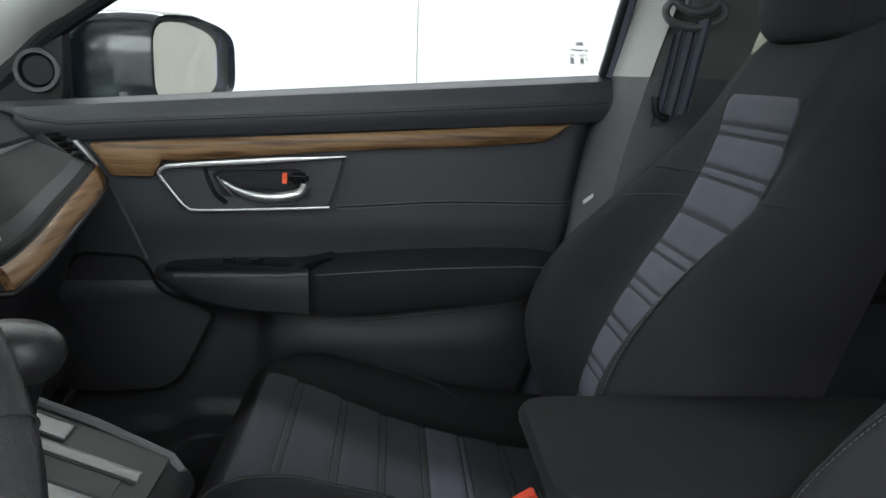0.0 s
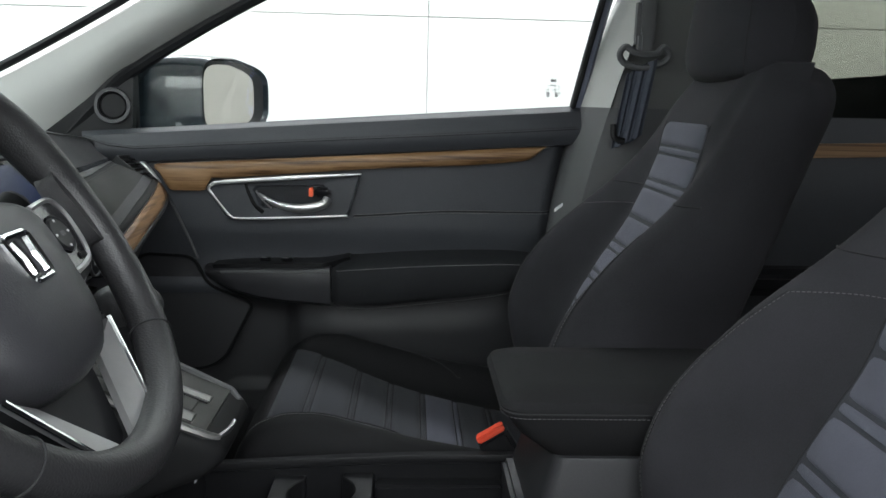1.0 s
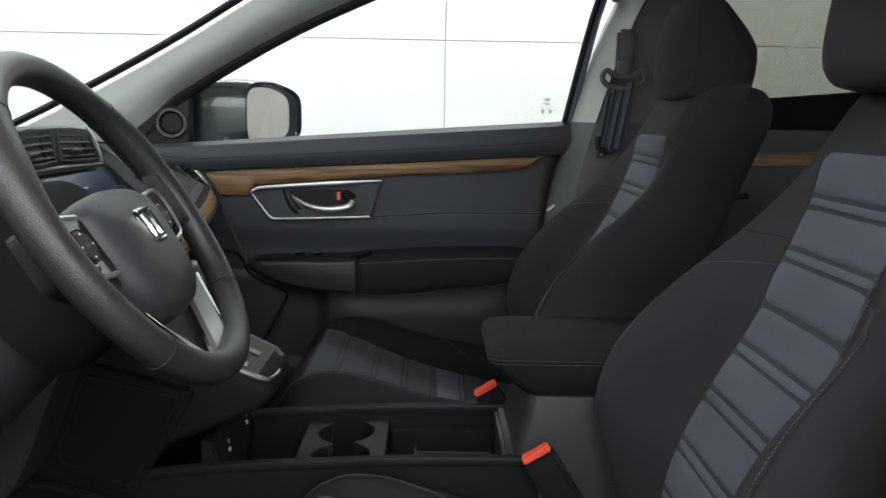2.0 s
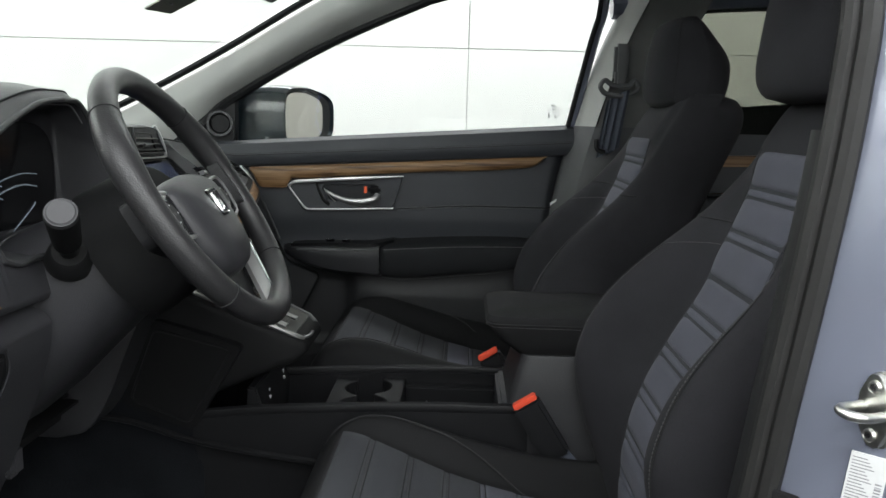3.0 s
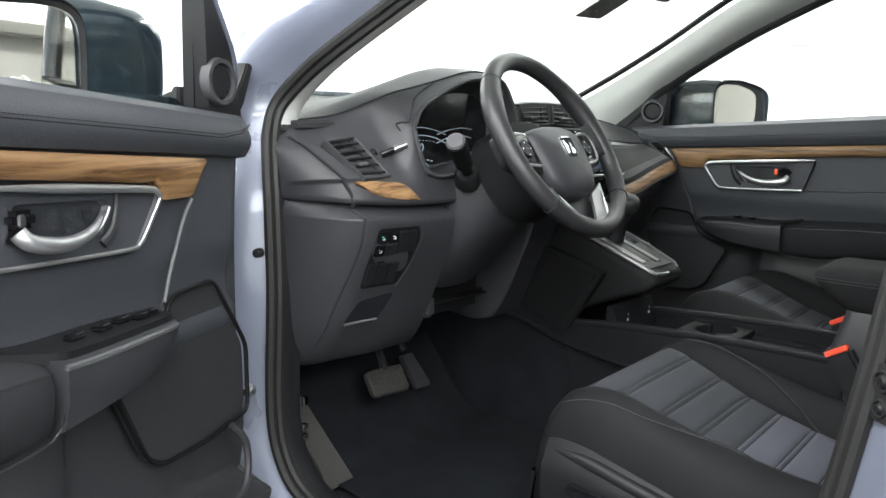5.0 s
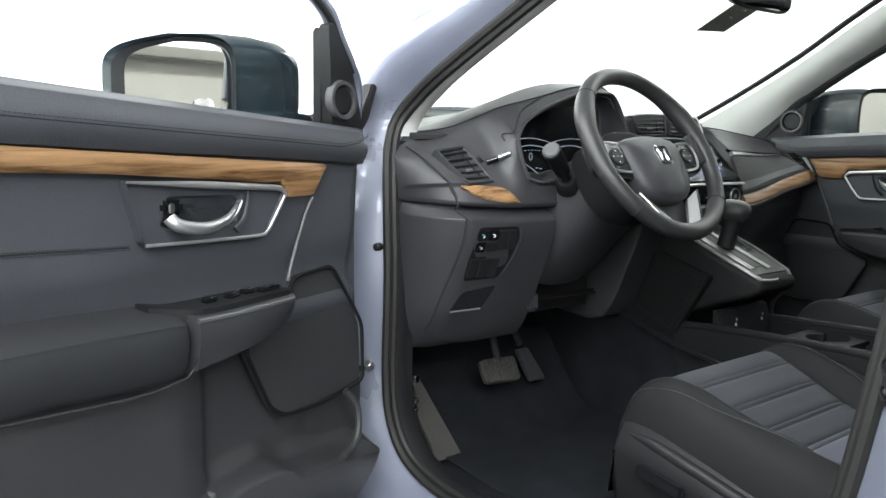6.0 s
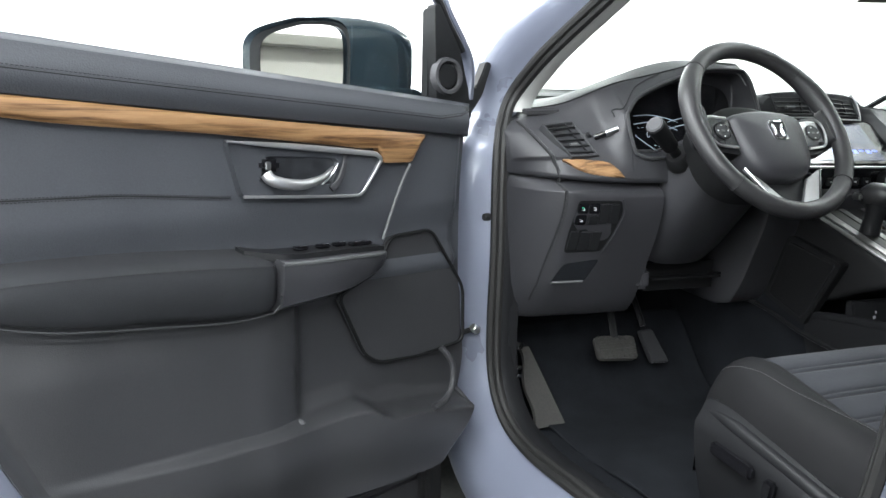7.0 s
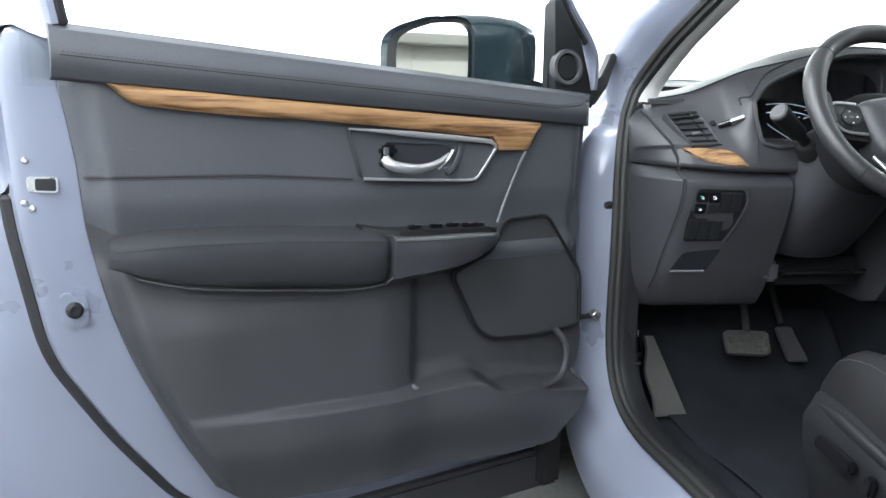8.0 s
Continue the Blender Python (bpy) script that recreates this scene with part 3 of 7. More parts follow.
# tag on the windscreen
tag_rows = [[(-0.618, 0.138, 1.394), (-0.606, 0.246, 1.399)], [(-0.52, 0.142, 1.446), (-0.508, 0.250, 1.451)], [(-0.40, 0.146, 1.506), (-0.39, 0.254, 1.510)]]
tag = thing("windscreen_tag", "olive-grey paper tag stuck inside the windscreen", "tag", (-0.5, 0.2, 1.45))
part("sheet", slab(tag_rows, (0.0, 0, 0.003)), TAG, tag)
for k in range(4):
    part("print_mark", box(-0.585 + 0.03 * k, -0.578 + 0.03 * k, 0.18 + 0.008 * k, 0.188 + 0.008 * k, 1.4095 + 0.0155 * k, 1.4125 + 0.0155 * k, 0), INK, tag)

# rear-view mirror
rv = thing("rear_view_mirror", "black framed rear-view mirror hung from the windscreen", "mirror", (-0.36, 0.01, 1.44))
part("housing", bend(loft([[(0.03 * d, p[0] * (1 - 0.25 * abs(d)), p[1] * (1 - 0.3 * abs(d))) for p in super_loop(0.125, 0.036, 28, 4)] for d in (-1, -0.6, 0, 0.2)]), lambda c: (-0.36 + c.x, 0.01 + c.y, 1.44 + c.z)), SMOOTH, rv)
part("mirror_glass", loft([[(-0.353 + d, 0.01 + p[0], 1.44 + p[1]) for p in super_loop(0.117, 0.030, 28, 4)] for d in (0, 0.001)]), MIRROR, rv, "silvered mirror glass")
part("stem", tube([(-0.39, 0.01, 1.45), (-0.42, 0.01, 1.485), (-0.44, 0.01, 1.50)], 0.012), SMOOTH, rv)

# ---- doors ----
HINGE = (-0.81, 0.861)


def yb(x):
    return 0.722 + 0.046 * (x + 0.05)


def car_door(side):
    """A front door, drawn closed on the far side; side -1 mirrors it."""
    driver = side < 0
    d = thing("front_door", ("open driver's door with black padded trim and walnut strip" if driver else "closed passenger door with black padded trim and walnut strip"), "vehicle door",
              (HINGE[0], side * HINGE[1], 0), "front doors")
    BASE[d.name] = (Vector((HINGE[0], side * HINGE[1], 0)), side)

    # steel shell with its painted edge and the squarer outer skin
    shell = round_poly([(-0.775, 0.335), (-0.775, 1.095), (-0.60, 1.10), (0.30, 1.165), (0.362, 1.195), (0.376, 1.13), (0.362, 0.90), (0.322, 0.68), (0.232, 0.53), (0.125, 0.385), (-0.02, 0.325)], 0.05, 5)
    skin = round_poly([(-0.785, 0.228), (-0.785, 1.097), (-0.60, 1.102), (0.31, 1.168), (0.372, 1.198), (0.39, 1.13), (0.415, 0.90), (0.425, 0.66), (0.42, 0.48), (0.38, 0.29), (0.30, 0.222)], 0.05, 5)
    c = np.mean(shell, axis=0)
    secs = []
    for off, y, k in ((0.06, 0.802, 0), (0.012, 0.797, 0), (0.0, 0.80, 0), (-0.004, 0.815, 0), (-0.01, 0.832, 0), (-0.02, 0.840, 0.15), (-0.02, 0.846, 0.55), (-0.02, 0.853, 0.62), (-0.01, 0.866, 0.97), (0.0, 0.874, 1.0), (0.0, 0.882, 1.0), (0.004, 0.90, 0.98), (0.05, 0.915, 0.9)):
        row = []
        for p, p2 in zip(shell, skin):
            v = np.array(p) - c
            q = np.array(p) - v / np.linalg.norm(v) * off * (1.0 if off > -0.012 else 1 - step(0.98, 1.08, p[1]))
            q = q + (np.array(p2) - np.array(p)) * k
            row.append((q[0], y - (0.06 * step(0.9, 1.2, q[1]) if y > 0.85 else 0.0), q[1]))
        secs.append(row)
    part("shell", loft(secs), PAINT, d, "blue-grey painted steel door edge")
    line = []
    for p in [p for p in shell if p[1] <= 1.0]:
        v = np.array(p) - c
        q = np.array(p) + v / np.linalg.norm(v) * 0.006
        line.append((q[0], 0.828, q[1]))
    part("weatherstrip", tube(line, 0.014, 8), RUBBER, d, "black rubber door weatherstrip")
    part("lower_cladding", box(-0.745, 0.10, 0.815, 0.872, 0.19, 0.285, 0.010), HARD, d, "black plastic cladding under the door")
    part("end_seal", box(-0.757, -0.692, 0.790, 0.832, 0.20, 0.405, 0.014), RUBBER, d, "black rubber seal at the hinge end")
    # latch slot with its screws and the rubber stop on the rear edge
    latch = part("latch", prism(round_poly([(0.304, 0.940), (0.347, 0.943), (0.347, 0.966), (0.304, 0.965)], 0.006), "y", 0.7945, 0.7995, 0.001), STEEL, d, "steel door latch")
    # a raised near-black plate takes the place of the hole's shade
    part("slot", prism(round_poly([(0.307, 0.943), (0.336, 0.945), (0.336, 0.963), (0.307, 0.962)], 0.004), "y", 0.793, 0.797), SEAM_AND_SHADE, latch, "near-black plate standing for the shaded latch slot")
    for sx, sz in ((0.347, 0.990), (0.351, 0.926), (0.341, 0.917)):
        part("screw", drum((sx, 0.801, sz), (sx, 0.7945, sz), 0.0055, 0.005), STEEL, latch)
    part("stop_seat", prism(round_poly([(0.270, 0.724), (0.311, 0.728), (0.313, 0.783), (0.272, 0.778)], 0.012), "y", 0.793, 0.803, 0.003), PAINT, d)
    bump_stop = part("bump_stop", drum((0.292, 0.796, 0.754), (0.292, 0.784, 0.754), 0.0135, 0.012), RUBBER, d, "round black rubber bump stop")
    part("stop_ring", ring_bm((0.292, 0.784, 0.754), (0, -1, 0), 0.009, 0.003, 0.002), SMOOTH, bump_stop)

    # lower and middle trim as one moulded panel
    zb = spline([-0.73, -0.70, -0.63, -0.55, -0.30, -0.09, 0.05, 0.10, 0.14, 0.30], [0.50, 0.435, 0.388, 0.380, 0.381, 0.384, 0.402, 0.43, 0.458, 0.62])
    xr = spline([0.0, 0.10, 0.25, 0.5, 0.75, 1.0], [0.09, 0.15, 0.215, 0.262, 0.278, 0.30])
    xf = spline([0.0, 0.08, 0.3, 0.5, 0.75, 1.0], [-0.66, -0.715, -0.72, -0.708, -0.705, -0.715])
    zt = spline([-0.72, 0.30], [1.07, 1.125])
    pocket = spline([-0.72, -0.60, -0.53, -0.47, -0.42, -0.37, -0.28, 0.06, 0.3], [0.495, 0.512, 0.522, 0.527, 0.552, 0.553, 0.545, 0.553, 0.56])
    grid = []
    for v in np.concatenate([np.linspace(0, 0.36, 90), np.linspace(0.367, 1, 76)]):
        row = []
        for u in np.linspace(0, 1, 120):
            x = xf(v) + (xr(v) - xf(v)) * u
            z = zb(x) + (zt(x) - zb(x)) * v
            p = -0.012
            p -= 0.012 * step(0.93, 0.86, z) * step(0.80, 0.84, z)
            p += 0.026 * step(0.81, 0.70, z) * step(-0.335, -0.20, x) * (1 - 0.6 * step(0.08, 0.24, x))
            p -= 0.024 * step(0.80, 0.74, z) * step(-0.275, -0.315, x) * step(pocket(x) - 0.01, pocket(x) + 0.04, z)
            p += (0.022 + 0.035 * step(-0.15, -0.50, x)) * (0.12 + 0.88 * step(0.16, -0.10, x)) * step(pocket(x) + 0.010, pocket(x) - 0.007, z)
            p -= 0.022 * step(0.50, 0.38, z)
            p -= 0.04 * step(xr(v) - 0.04, xr(v), x) * (1 - 0.4 * step(0.5, 0.4, z)) + 0.022 * step(xf(v) + 0.04, xf(v), x)
            p = max(p, -0.062 + 0.03 * step(-0.4, -0.6, x))
            row.append((x, yb(x) - p, z))
        grid.append(row)
    part("door_trim", slab(grid[114:], (0, 0.03, 0)), VINYL, d, "black soft upper door trim")
    part("lower_trim", slab(grid[:115], (0, 0.03, 0)), HARD, d, "dark grey hard plastic lower door trim")

    # padded cap along the window line
    top, low = spline([-0.715, -0.03, 0.317], [1.118, 1.168, 1.193]), spline([-0.72, -0.57, -0.13, 0.24, 0.31], [1.052, 1.062, 1.086, 1.108, 1.113])
    rows = []
    for x in np.linspace(-0.715, 0.312, 60):
        a, b = low(x), top(x)
        end = step(-0.715, -0.68, x)
        row = []
        for t in np.linspace(0, 1, 22):
            z = a + (b - a) * t
            p = 0.004 + 0.011 * math.sin(math.pi * min(t * 1.3, 0.5)) - 0.012 * step(0.4, 0.95, t) - 0.02 * step(0.86, 1.0, t)
            row.append((x, yb(x) - p * end + 0.02 * (1 - end), z))
        rows.append(row)
    part("window_cap", slab(rows, (0, 0.02, -0.004)), VINYL, d, "black stitched padded window ledge")
    line = [(x, yb(x) - 0.0146, low(x) + 0.40 * (top(x) - low(x))) for x in np.linspace(-0.60, 0.30, 60)]
    line = path([(-0.70, yb(-0.7) - 0.002, low(-0.7) + 0.052), (-0.655, yb(-0.65) - 0.0145, low(-0.65) + 0.036)], 6) + line
    part("cap_seam", tube(line, 0.0011, 5), SEAM_AND_SHADE, d)
    part("cap_stitching", stitches([(p[0], p[1] - 0.0012, p[2] + 0.0045) for p in line], r=0.0004), SEAM_AND_SHADE, d)

    # walnut strip
    tw = spline([-0.568, -0.136, 0.236], [1.056, 1.082, 1.106])
    bw = spline([-0.47, -0.135, 0.16, 0.205, 0.236], [1.026, 1.053, 1.072, 1.080, 1.105])
    rows = []
    for x in np.concatenate([np.linspace(-0.566, -0.47, 12), np.linspace(-0.455, 0.16, 44), np.linspace(0.17, 0.236, 10)]):
        t0 = tw(x)
        if x < -0.47:
            b0 = 1.003 + 0.045 * step(-0.535, -0.568, x)
        elif x < -0.455:
            b0 = 1.004
        else:
            b0 = bw(x) if x > -0.44 else 1.03
        b0 = min(b0, t0 - 0.0008)
        row = []
        for t in np.linspace(0, 1, 7):
            row.append((x, yb(x) - 0.003 - 0.006 * (1 - (2 * t - 1) ** 4), b0 + (t0 - b0) * t))
        rows.append(row)
    part("walnut_strip", slab(rows, (0, 0.014, 0)), WOOD, d, "long brown walnut veneer strip")

    # handle recess: plate, bright surround, bowl, lever, lock
    plate = [(-0.150, 1.045), (-0.466, 1.021), (-0.464, 1.006), (-0.426, 0.948), (-0.414, 0.944), (-0.178, 0.952)]
    rp = round_poly(plate, 0.014)
    hx, hz = -0.293, 0.993
    secs = [[(x, yb(x) + 0.012, z) for x, z in rp], [(x, yb(x) - 0.004, z) for x, z in rp],
            [(x * 0.97 - 0.009, yb(x) + 0.004, z * 0.97 + 0.0295) for x, z in rp]]
    n = len(rp)
    bowl = [(hx + 0.085 * math.copysign(abs(math.cos(t)) ** 0.75, math.cos(t)), hz + 0.030 * math.copysign(abs(math.sin(t)) ** 0.75, math.sin(t)))
            for t in [math.atan2((z - 0.985) / 0.05, (x + 0.31) / 0.16) for x, z in rp]]
    secs += [[(x, yb(x) + 0.006, z) for x, z in bowl], [(hx + (x - hx) * 0.93, yb(x) + 0.012, hz + (z - hz) * 0.88) for x, z in bowl], [(hx + (x - hx) * 0.6, yb(x) + 0.035, hz + (z - hz) * 0.55) for x, z in bowl]]
    bez = part("handle_plate", loft(secs), VINYL, d, "black door handle recess")
    line = [(-0.150, 1.042), (-0.30, 1.0315), (-0.43, 1.0215), (-0.452, 1.017), (-0.460, 1.009), (-0.456, 1.000), (-0.428, 0.962), (-0.417, 0.951), (-0.400, 0.9465), (-0.30, 0.949), (-0.178, 0.954)]
    pts = path([(x, yb(x) - 0.006, z) for x, z in line], 6)
    k = len(pts)
    part("bright_surround", tube(pts, [(0.0066 - 0.0038 * min(i / k * 2.2, 1)) * (0.25 + 0.75 * step(0, 0.10, i / k)) for i in range(k)], 8, flat=0.75), SURROUND, bez, "satin chrome surround")
    lev = path([(-0.362, yb(-0.36) + 0.006, 0.9955), (-0.348, yb(-0.35) - 0.001, 0.990), (-0.335, yb(-0.34) - 0.006, 0.983), (-0.312, yb(-0.31) - 0.011, 0.975), (-0.28, yb(-0.28) - 0.015, 0.9705), (-0.247, yb(-0.25) - 0.015, 0.9735), (-0.226, yb(-0.22) - 0.012, 0.980), (-0.219, yb(-0.21) - 0.006, 0.990)], 6)
    k = len(lev)
    part("lever", tube(lev, [0.0040 + 0.0058 * step(0.05, 0.7, i / k) for i in range(k)], 14, flat=0.85), SURROUND, bez, "satin silver pull lever")
    part("bowl_edge", tube(path([(-0.366, yb(-0.36) - 0.002, 1.004), (-0.358, yb(-0.36) - 0.003, 0.992), (-0.346, yb(-0.35) - 0.002, 0.978), (-0.336, yb(-0.33) + 0.002, 0.968)], 5), 0.0018, 6), SURROUND, bez, "thin bright edge of the handle bowl")
    lock = part("lock_knob", box(-0.246, -0.213, yb(-0.23) - 0.010, yb(-0.23) + 0.012, 0.993, 1.013, 0.006), GLOSS, bez, "black lock knob")
    if driver:
        part("lock_face", box(-0.226, -0.2145, yb(-0.22) - 0.0125, yb(-0.22) - 0.008, 0.996, 1.010, 0.002), SATIN, lock, "grey face of the lock knob")
    if not driver:
        part("red_mark", box(-0.2575, -0.2492, yb(-0.26) - 0.008, yb(-0.26) + 0.01, 0.994, 1.012, 0.001), ORANGE, lock, "orange-red unlocked mark")
    if not driver:
        part("lock_icon", box(-0.240, -0.226, yb(-0.23) - 0.0092, yb(-0.23) - 0.007, 1.000, 1.007, 0.001), INK, lock)

    # the passenger door's rib is thinner and blackened, its shade put in colour
    part("grip_rib", tube(path([(-0.388, yb(-0.39) + 0.004, 1.018), (-0.380, yb(-0.38) - 0.001, 0.996), (-0.368, yb(-0.37) - 0.004, 0.974), (-0.352, yb(-0.35) - 0.002, 0.959)], 6), [(0.005 + 0.002 * step(0, 1, i / 18)) * (1.0 if driver else 0.6) for i in range(19)], 8, flat=0.6), PLASTIC if driver else MATTE, bez, "dark rib beside the handle bowl")

    # stitched seam across the middle
    for dz in (0.0, -0.0055):
        line = [(x, yb(x) + 0.0112 + 0.035 * step(xr(0.8) - 0.05, xr(0.8), x), 0.954 + 0.012 * step(-0.2, 0.05, x) + dz) for x in np.linspace(-0.165, 0.27, 70)]
        part("middle_stitching", stitches(line, 0.005, 0.0032, 0.0004 if driver else 0.0007), THREAD if not driver else SEAM_AND_SHADE, d)
    part("middle_seam", tube([(p[0], p[1] + 0.0006, p[2] + 0.003) for p in line], 0.0012, 5), SEAM_AND_SHADE, d)

    # armrest pad
    ztop = spline([-0.21, -0.15, 0.0, 0.15, 0.25], [0.852, 0.857, 0.866, 0.868, 0.858])
    zlow = spline([-0.21, -0.15, 0.0, 0.15, 0.25], [0.775, 0.771, 0.783, 0.80, 0.826])
    out = spline([-0.21, -0.1, 0.1, 0.2, 0.26], [0.066, 0.072, 0.066, 0.05, 0.02])
    secs = []
    for x in np.concatenate([np.linspace(-0.212, -0.19, 5), np.linspace(-0.17, 0.22, 30), np.linspace(0.225, 0.248, 8)]):
        e = (1 - 0.25 * step(-0.19, -0.212, x)) * math.sqrt(max(1 - (max(x - 0.20, 0) / 0.0485) ** 2, 0.02))
        a, b, o = zlow(x), ztop(x), out(x)
        m = (a + b) / 2
        prof = [(-0.02, b + 0.012), (0.3 * o, b + 0.006), (0.75 * o, b), (0.93 * o, b - 0.006), (o, b - 0.018), (o * 0.99, m), (0.93 * o, a + 0.014), (0.80 * o, a + 0.003), (0.6 * o, a), (-0.02, a - 0.002)]
        secs.append([(x, yb(x) - p * e, m + (z - m) * (0.9 + 0.1 * e)) for p, z in prof])
    arm = part("armrest", loft(secs), ARM_CLOTH, d, "padded black cloth armrest")
    line = [(s[3][0], s[3][1] - 0.0006, s[3][2] + 0.001) for s in secs[3:-2]]
    part("armrest_stitching", stitches(line, 0.005, 0.0032, 0.0006), THREAD if not driver else SEAM_AND_SHADE, arm)
    line = [(x, yb(x) - out(x) * 0.80, zlow(x) - 0.004) for x in np.linspace(-0.20, 0.215, 30)]
    part("armrest_piping", tube([(-0.205, line[0][1] - 0.012, 0.80), (-0.21, line[0][1] - 0.006, 0.784)] + line, 0.0017, 6), HARD, arm, "thin dark edging under the armrest")

    # front of the armrest with the switches
    zt2 = spline([-0.47, -0.43, -0.36, -0.21, -0.10], [0.842, 0.848, 0.852, 0.856, 0.872])
    zl2 = spline([-0.47, -0.43, -0.36, -0.21], [0.826, 0.806, 0.784, 0.768])
    o2 = spline([-0.475, -0.46, -0.43, -0.36, -0.21], [0.0, 0.022, 0.044, 0.060, 0.067])
    secs = []
    for x in np.linspace(-0.474, -0.208, 26):
        a, b, o = zl2(x), zt2(x), o2(x) + 0.004
        m = (a + b) / 2
        secs.append([(x, yb(x) - p, z) for p, z in [(-0.02, b + 0.004), (0.2 * o, b + 0.003), (0.8 * o, b), (0.96 * o, b - 0.003), (o, b - 0.010), (o, m + 0.003), (0.9 * o, a + 0.012), (0.6 * o, a + 0.002), (-0.02, a - 0.006)]])
    pull = part("armrest_front", loft(secs), PLASTIC, d, "black plastic front of the armrest")
    # pale tube paints the ledge's highlight, lighter on the passenger door
    line = [(s[3][0], s[3][1] - 0.001, s[3][2] - 0.002) for s in secs[4:]]
    part("ledge_highlight", tube(line, 0.0038, 6), EDGING if driver else PILLAR_LOW, pull)
    rows = [[(x, yb(x) + 0.012 - (o2(x) * 0.86 + 0.012) * (1 - 0.62 * step(-0.225, -0.172, x)) * t, zt2(x) + 0.0085 + 0.004 * step(-0.225, -0.172, x) * (1 - t)) for t in np.linspace(0, 1, 4)] for x in np.linspace(-0.452, -0.172, 24)]
    sw = part("switch_panel", slab(rows, (0, 0, -0.012)), SMOOTH, pull, "black window switch panel")
    keys = [(-0.27, 0.026), (-0.315, 0.026), (-0.355, 0.02), (-0.385, 0.026), (-0.412, 0.02)] if driver else [(-0.345, 0.022), (-0.30, 0.03)]
    for kx, ky in keys:
        b0 = zt2(kx) + 0.009
        part("switch", box(kx - 0.013, kx + 0.013, yb(kx) - ky - 0.009, yb(kx) - ky + 0.009, b0, b0 + 0.007, 0.003), GLOSS, sw)
        part("switch_mark", box(kx - 0.009, kx + 0.003, yb(kx) - ky - 0.006, yb(kx) - ky - 0.004, b0 + 0.0068, b0 + 0.0076, 0), SATIN, sw)

    # speaker panel and its rim
    sp = round_poly([(-0.377, 0.762), (-0.47, 0.80), (-0.50, 0.862), (-0.606, 0.868), (-0.70, 0.74), (-0.705, 0.622), (-0.58, 0.612), (-0.475, 0.618), (-0.44, 0.64)], 0.02)
    spk = part("speaker_grille", bend(prism(sp, "y", 0.0, 0.02, 0.003), lambda c: (c.x, yb(c.x) + 0.010 - c.y * 0.4 + 0.015, c.z)), HARD, d, "dark speaker panel")
    part("speaker_rim", tube([(x, yb(x) + 0.010, z) for x, z in sp], 0.0036, 6, closed=True), MATTE, spk)
    # strip down the front edge of the trim
    mo = 0.014 if driver else 0.0
    line = path([(-0.548 + mo, yb(-0.55) - 0.004, 1.0), (-0.535 + mo, yb(-0.53) + 0.002, 0.97), (-0.505 + mo, yb(-0.5) + 0.004, 0.90), (-0.488 + mo, yb(-0.48) + 0.002, 0.86)], 6)
    part("front_moulding", tube(line, 0.0030, 8), PILLAR_LOW, d, "thin grey moulding edge")
    # bottle pocket rim and puller
    line = path([(-0.620, yb(-0.62) - 0.010, 0.627), (-0.634, yb(-0.64) - 0.020, 0.606), (-0.640, yb(-0.64) - 0.026, 0.582), (-0.632, yb(-0.63) - 0.032, 0.548), (-0.608, yb(-0.61) - 0.038, 0.526), (-0.572, yb(-0.57) - 0.042, 0.520)], 6)
    part("pocket_rim", tube(line, 0.0065, 8), HARD, d, "dark rim of the bottle pocket")
    part("fastener", drum((-0.288, yb(-0.288) + 0.01, 0.545), (-0.288, yb(-0.288) - 0.010, 0.548), 0.008, 0.0055), EDGING, d, "small dark grey fastener")

    # window post, corner panel with tweeter, frame and glass
    cf, pr = (-0.735, 0.0) if driver else (-0.83, 0.012)
    corner = round_poly([(cf, 1.085), (-0.628 + pr, 1.122), (-0.618 + pr, 1.303), (-0.632 + pr, 1.308), (-0.695, 1.222), (cf + 0.012, 1.145)], 0.012)
    cp = part("corner_panel", prism(corner, "y", 0.721, 0.744, 0.007), SMOOTH, d, "black triangular corner panel")
    tx, tz = (-0.652, 1.170)
    part("tweeter_ring", ring_bm((tx, 0.717, tz), (0.12, -1, 0.05), 0.0370, 0.0100, 0.008), CAP, cp, "dark grey tweeter surround")
    part("tweeter", drum((tx, 0.726, tz), (tx + 0.002, 0.713, tz), 0.0275, 0.025), SMOOTH, cp, "black tweeter grille")
    part("window_post", box(-0.652 + pr, -0.626 + pr, 0.742, 0.766, 1.115, 1.300, 0.004), SMOOTH, d, "black upright window post")
    F = path([(-0.775, 0.775, 1.13), (-0.765, 0.768, 1.210), (-0.690, 0.756, 1.290), (-0.632, 0.750, 1.345), (-0.45, 0.745, 1.428), (-0.20, 0.73, 1.485), (0.05, 0.69, 1.545), (0.26, 0.685, 1.562), (0.350, 0.688, 1.548), (0.360, 0.698, 1.49), (0.347, 0.714, 1.43), (0.326, 0.742, 1.32), (0.300, 0.760, 1.19)], 6)
    part("window_frame", tube(F, 0.014, 10, flat=1.3), PAINT, d, "slim blue-grey window frame")
    part("frame_seal", tube([(p[0] + 0.012 * (1 if p[0] < 0.3 else -1), p[1] - 0.014, p[2] - 0.012 * (p[2] > 1.2)) for p in F[8:]], 0.007, 8), RUBBER, d)
    rows = []
    for x in np.linspace(-0.63, 0.345, 28):
        hi = spline([-0.63, -0.42, -0.20, 0.05, 0.25, 0.345], [1.30, 1.40, 1.48, 1.535, 1.555, 1.55])(x)
        rows.append([(x, 0.775 - 0.075 * (max(z - 1.12, 0) / 0.4) ** 1.5, z) for z in np.linspace(1.10, hi, 8)])
    pane = part("window_pane", slab(rows, (0, 0.004, 0)), GLASS, d, "clear side window glass")
    pane.visible_shadow = False
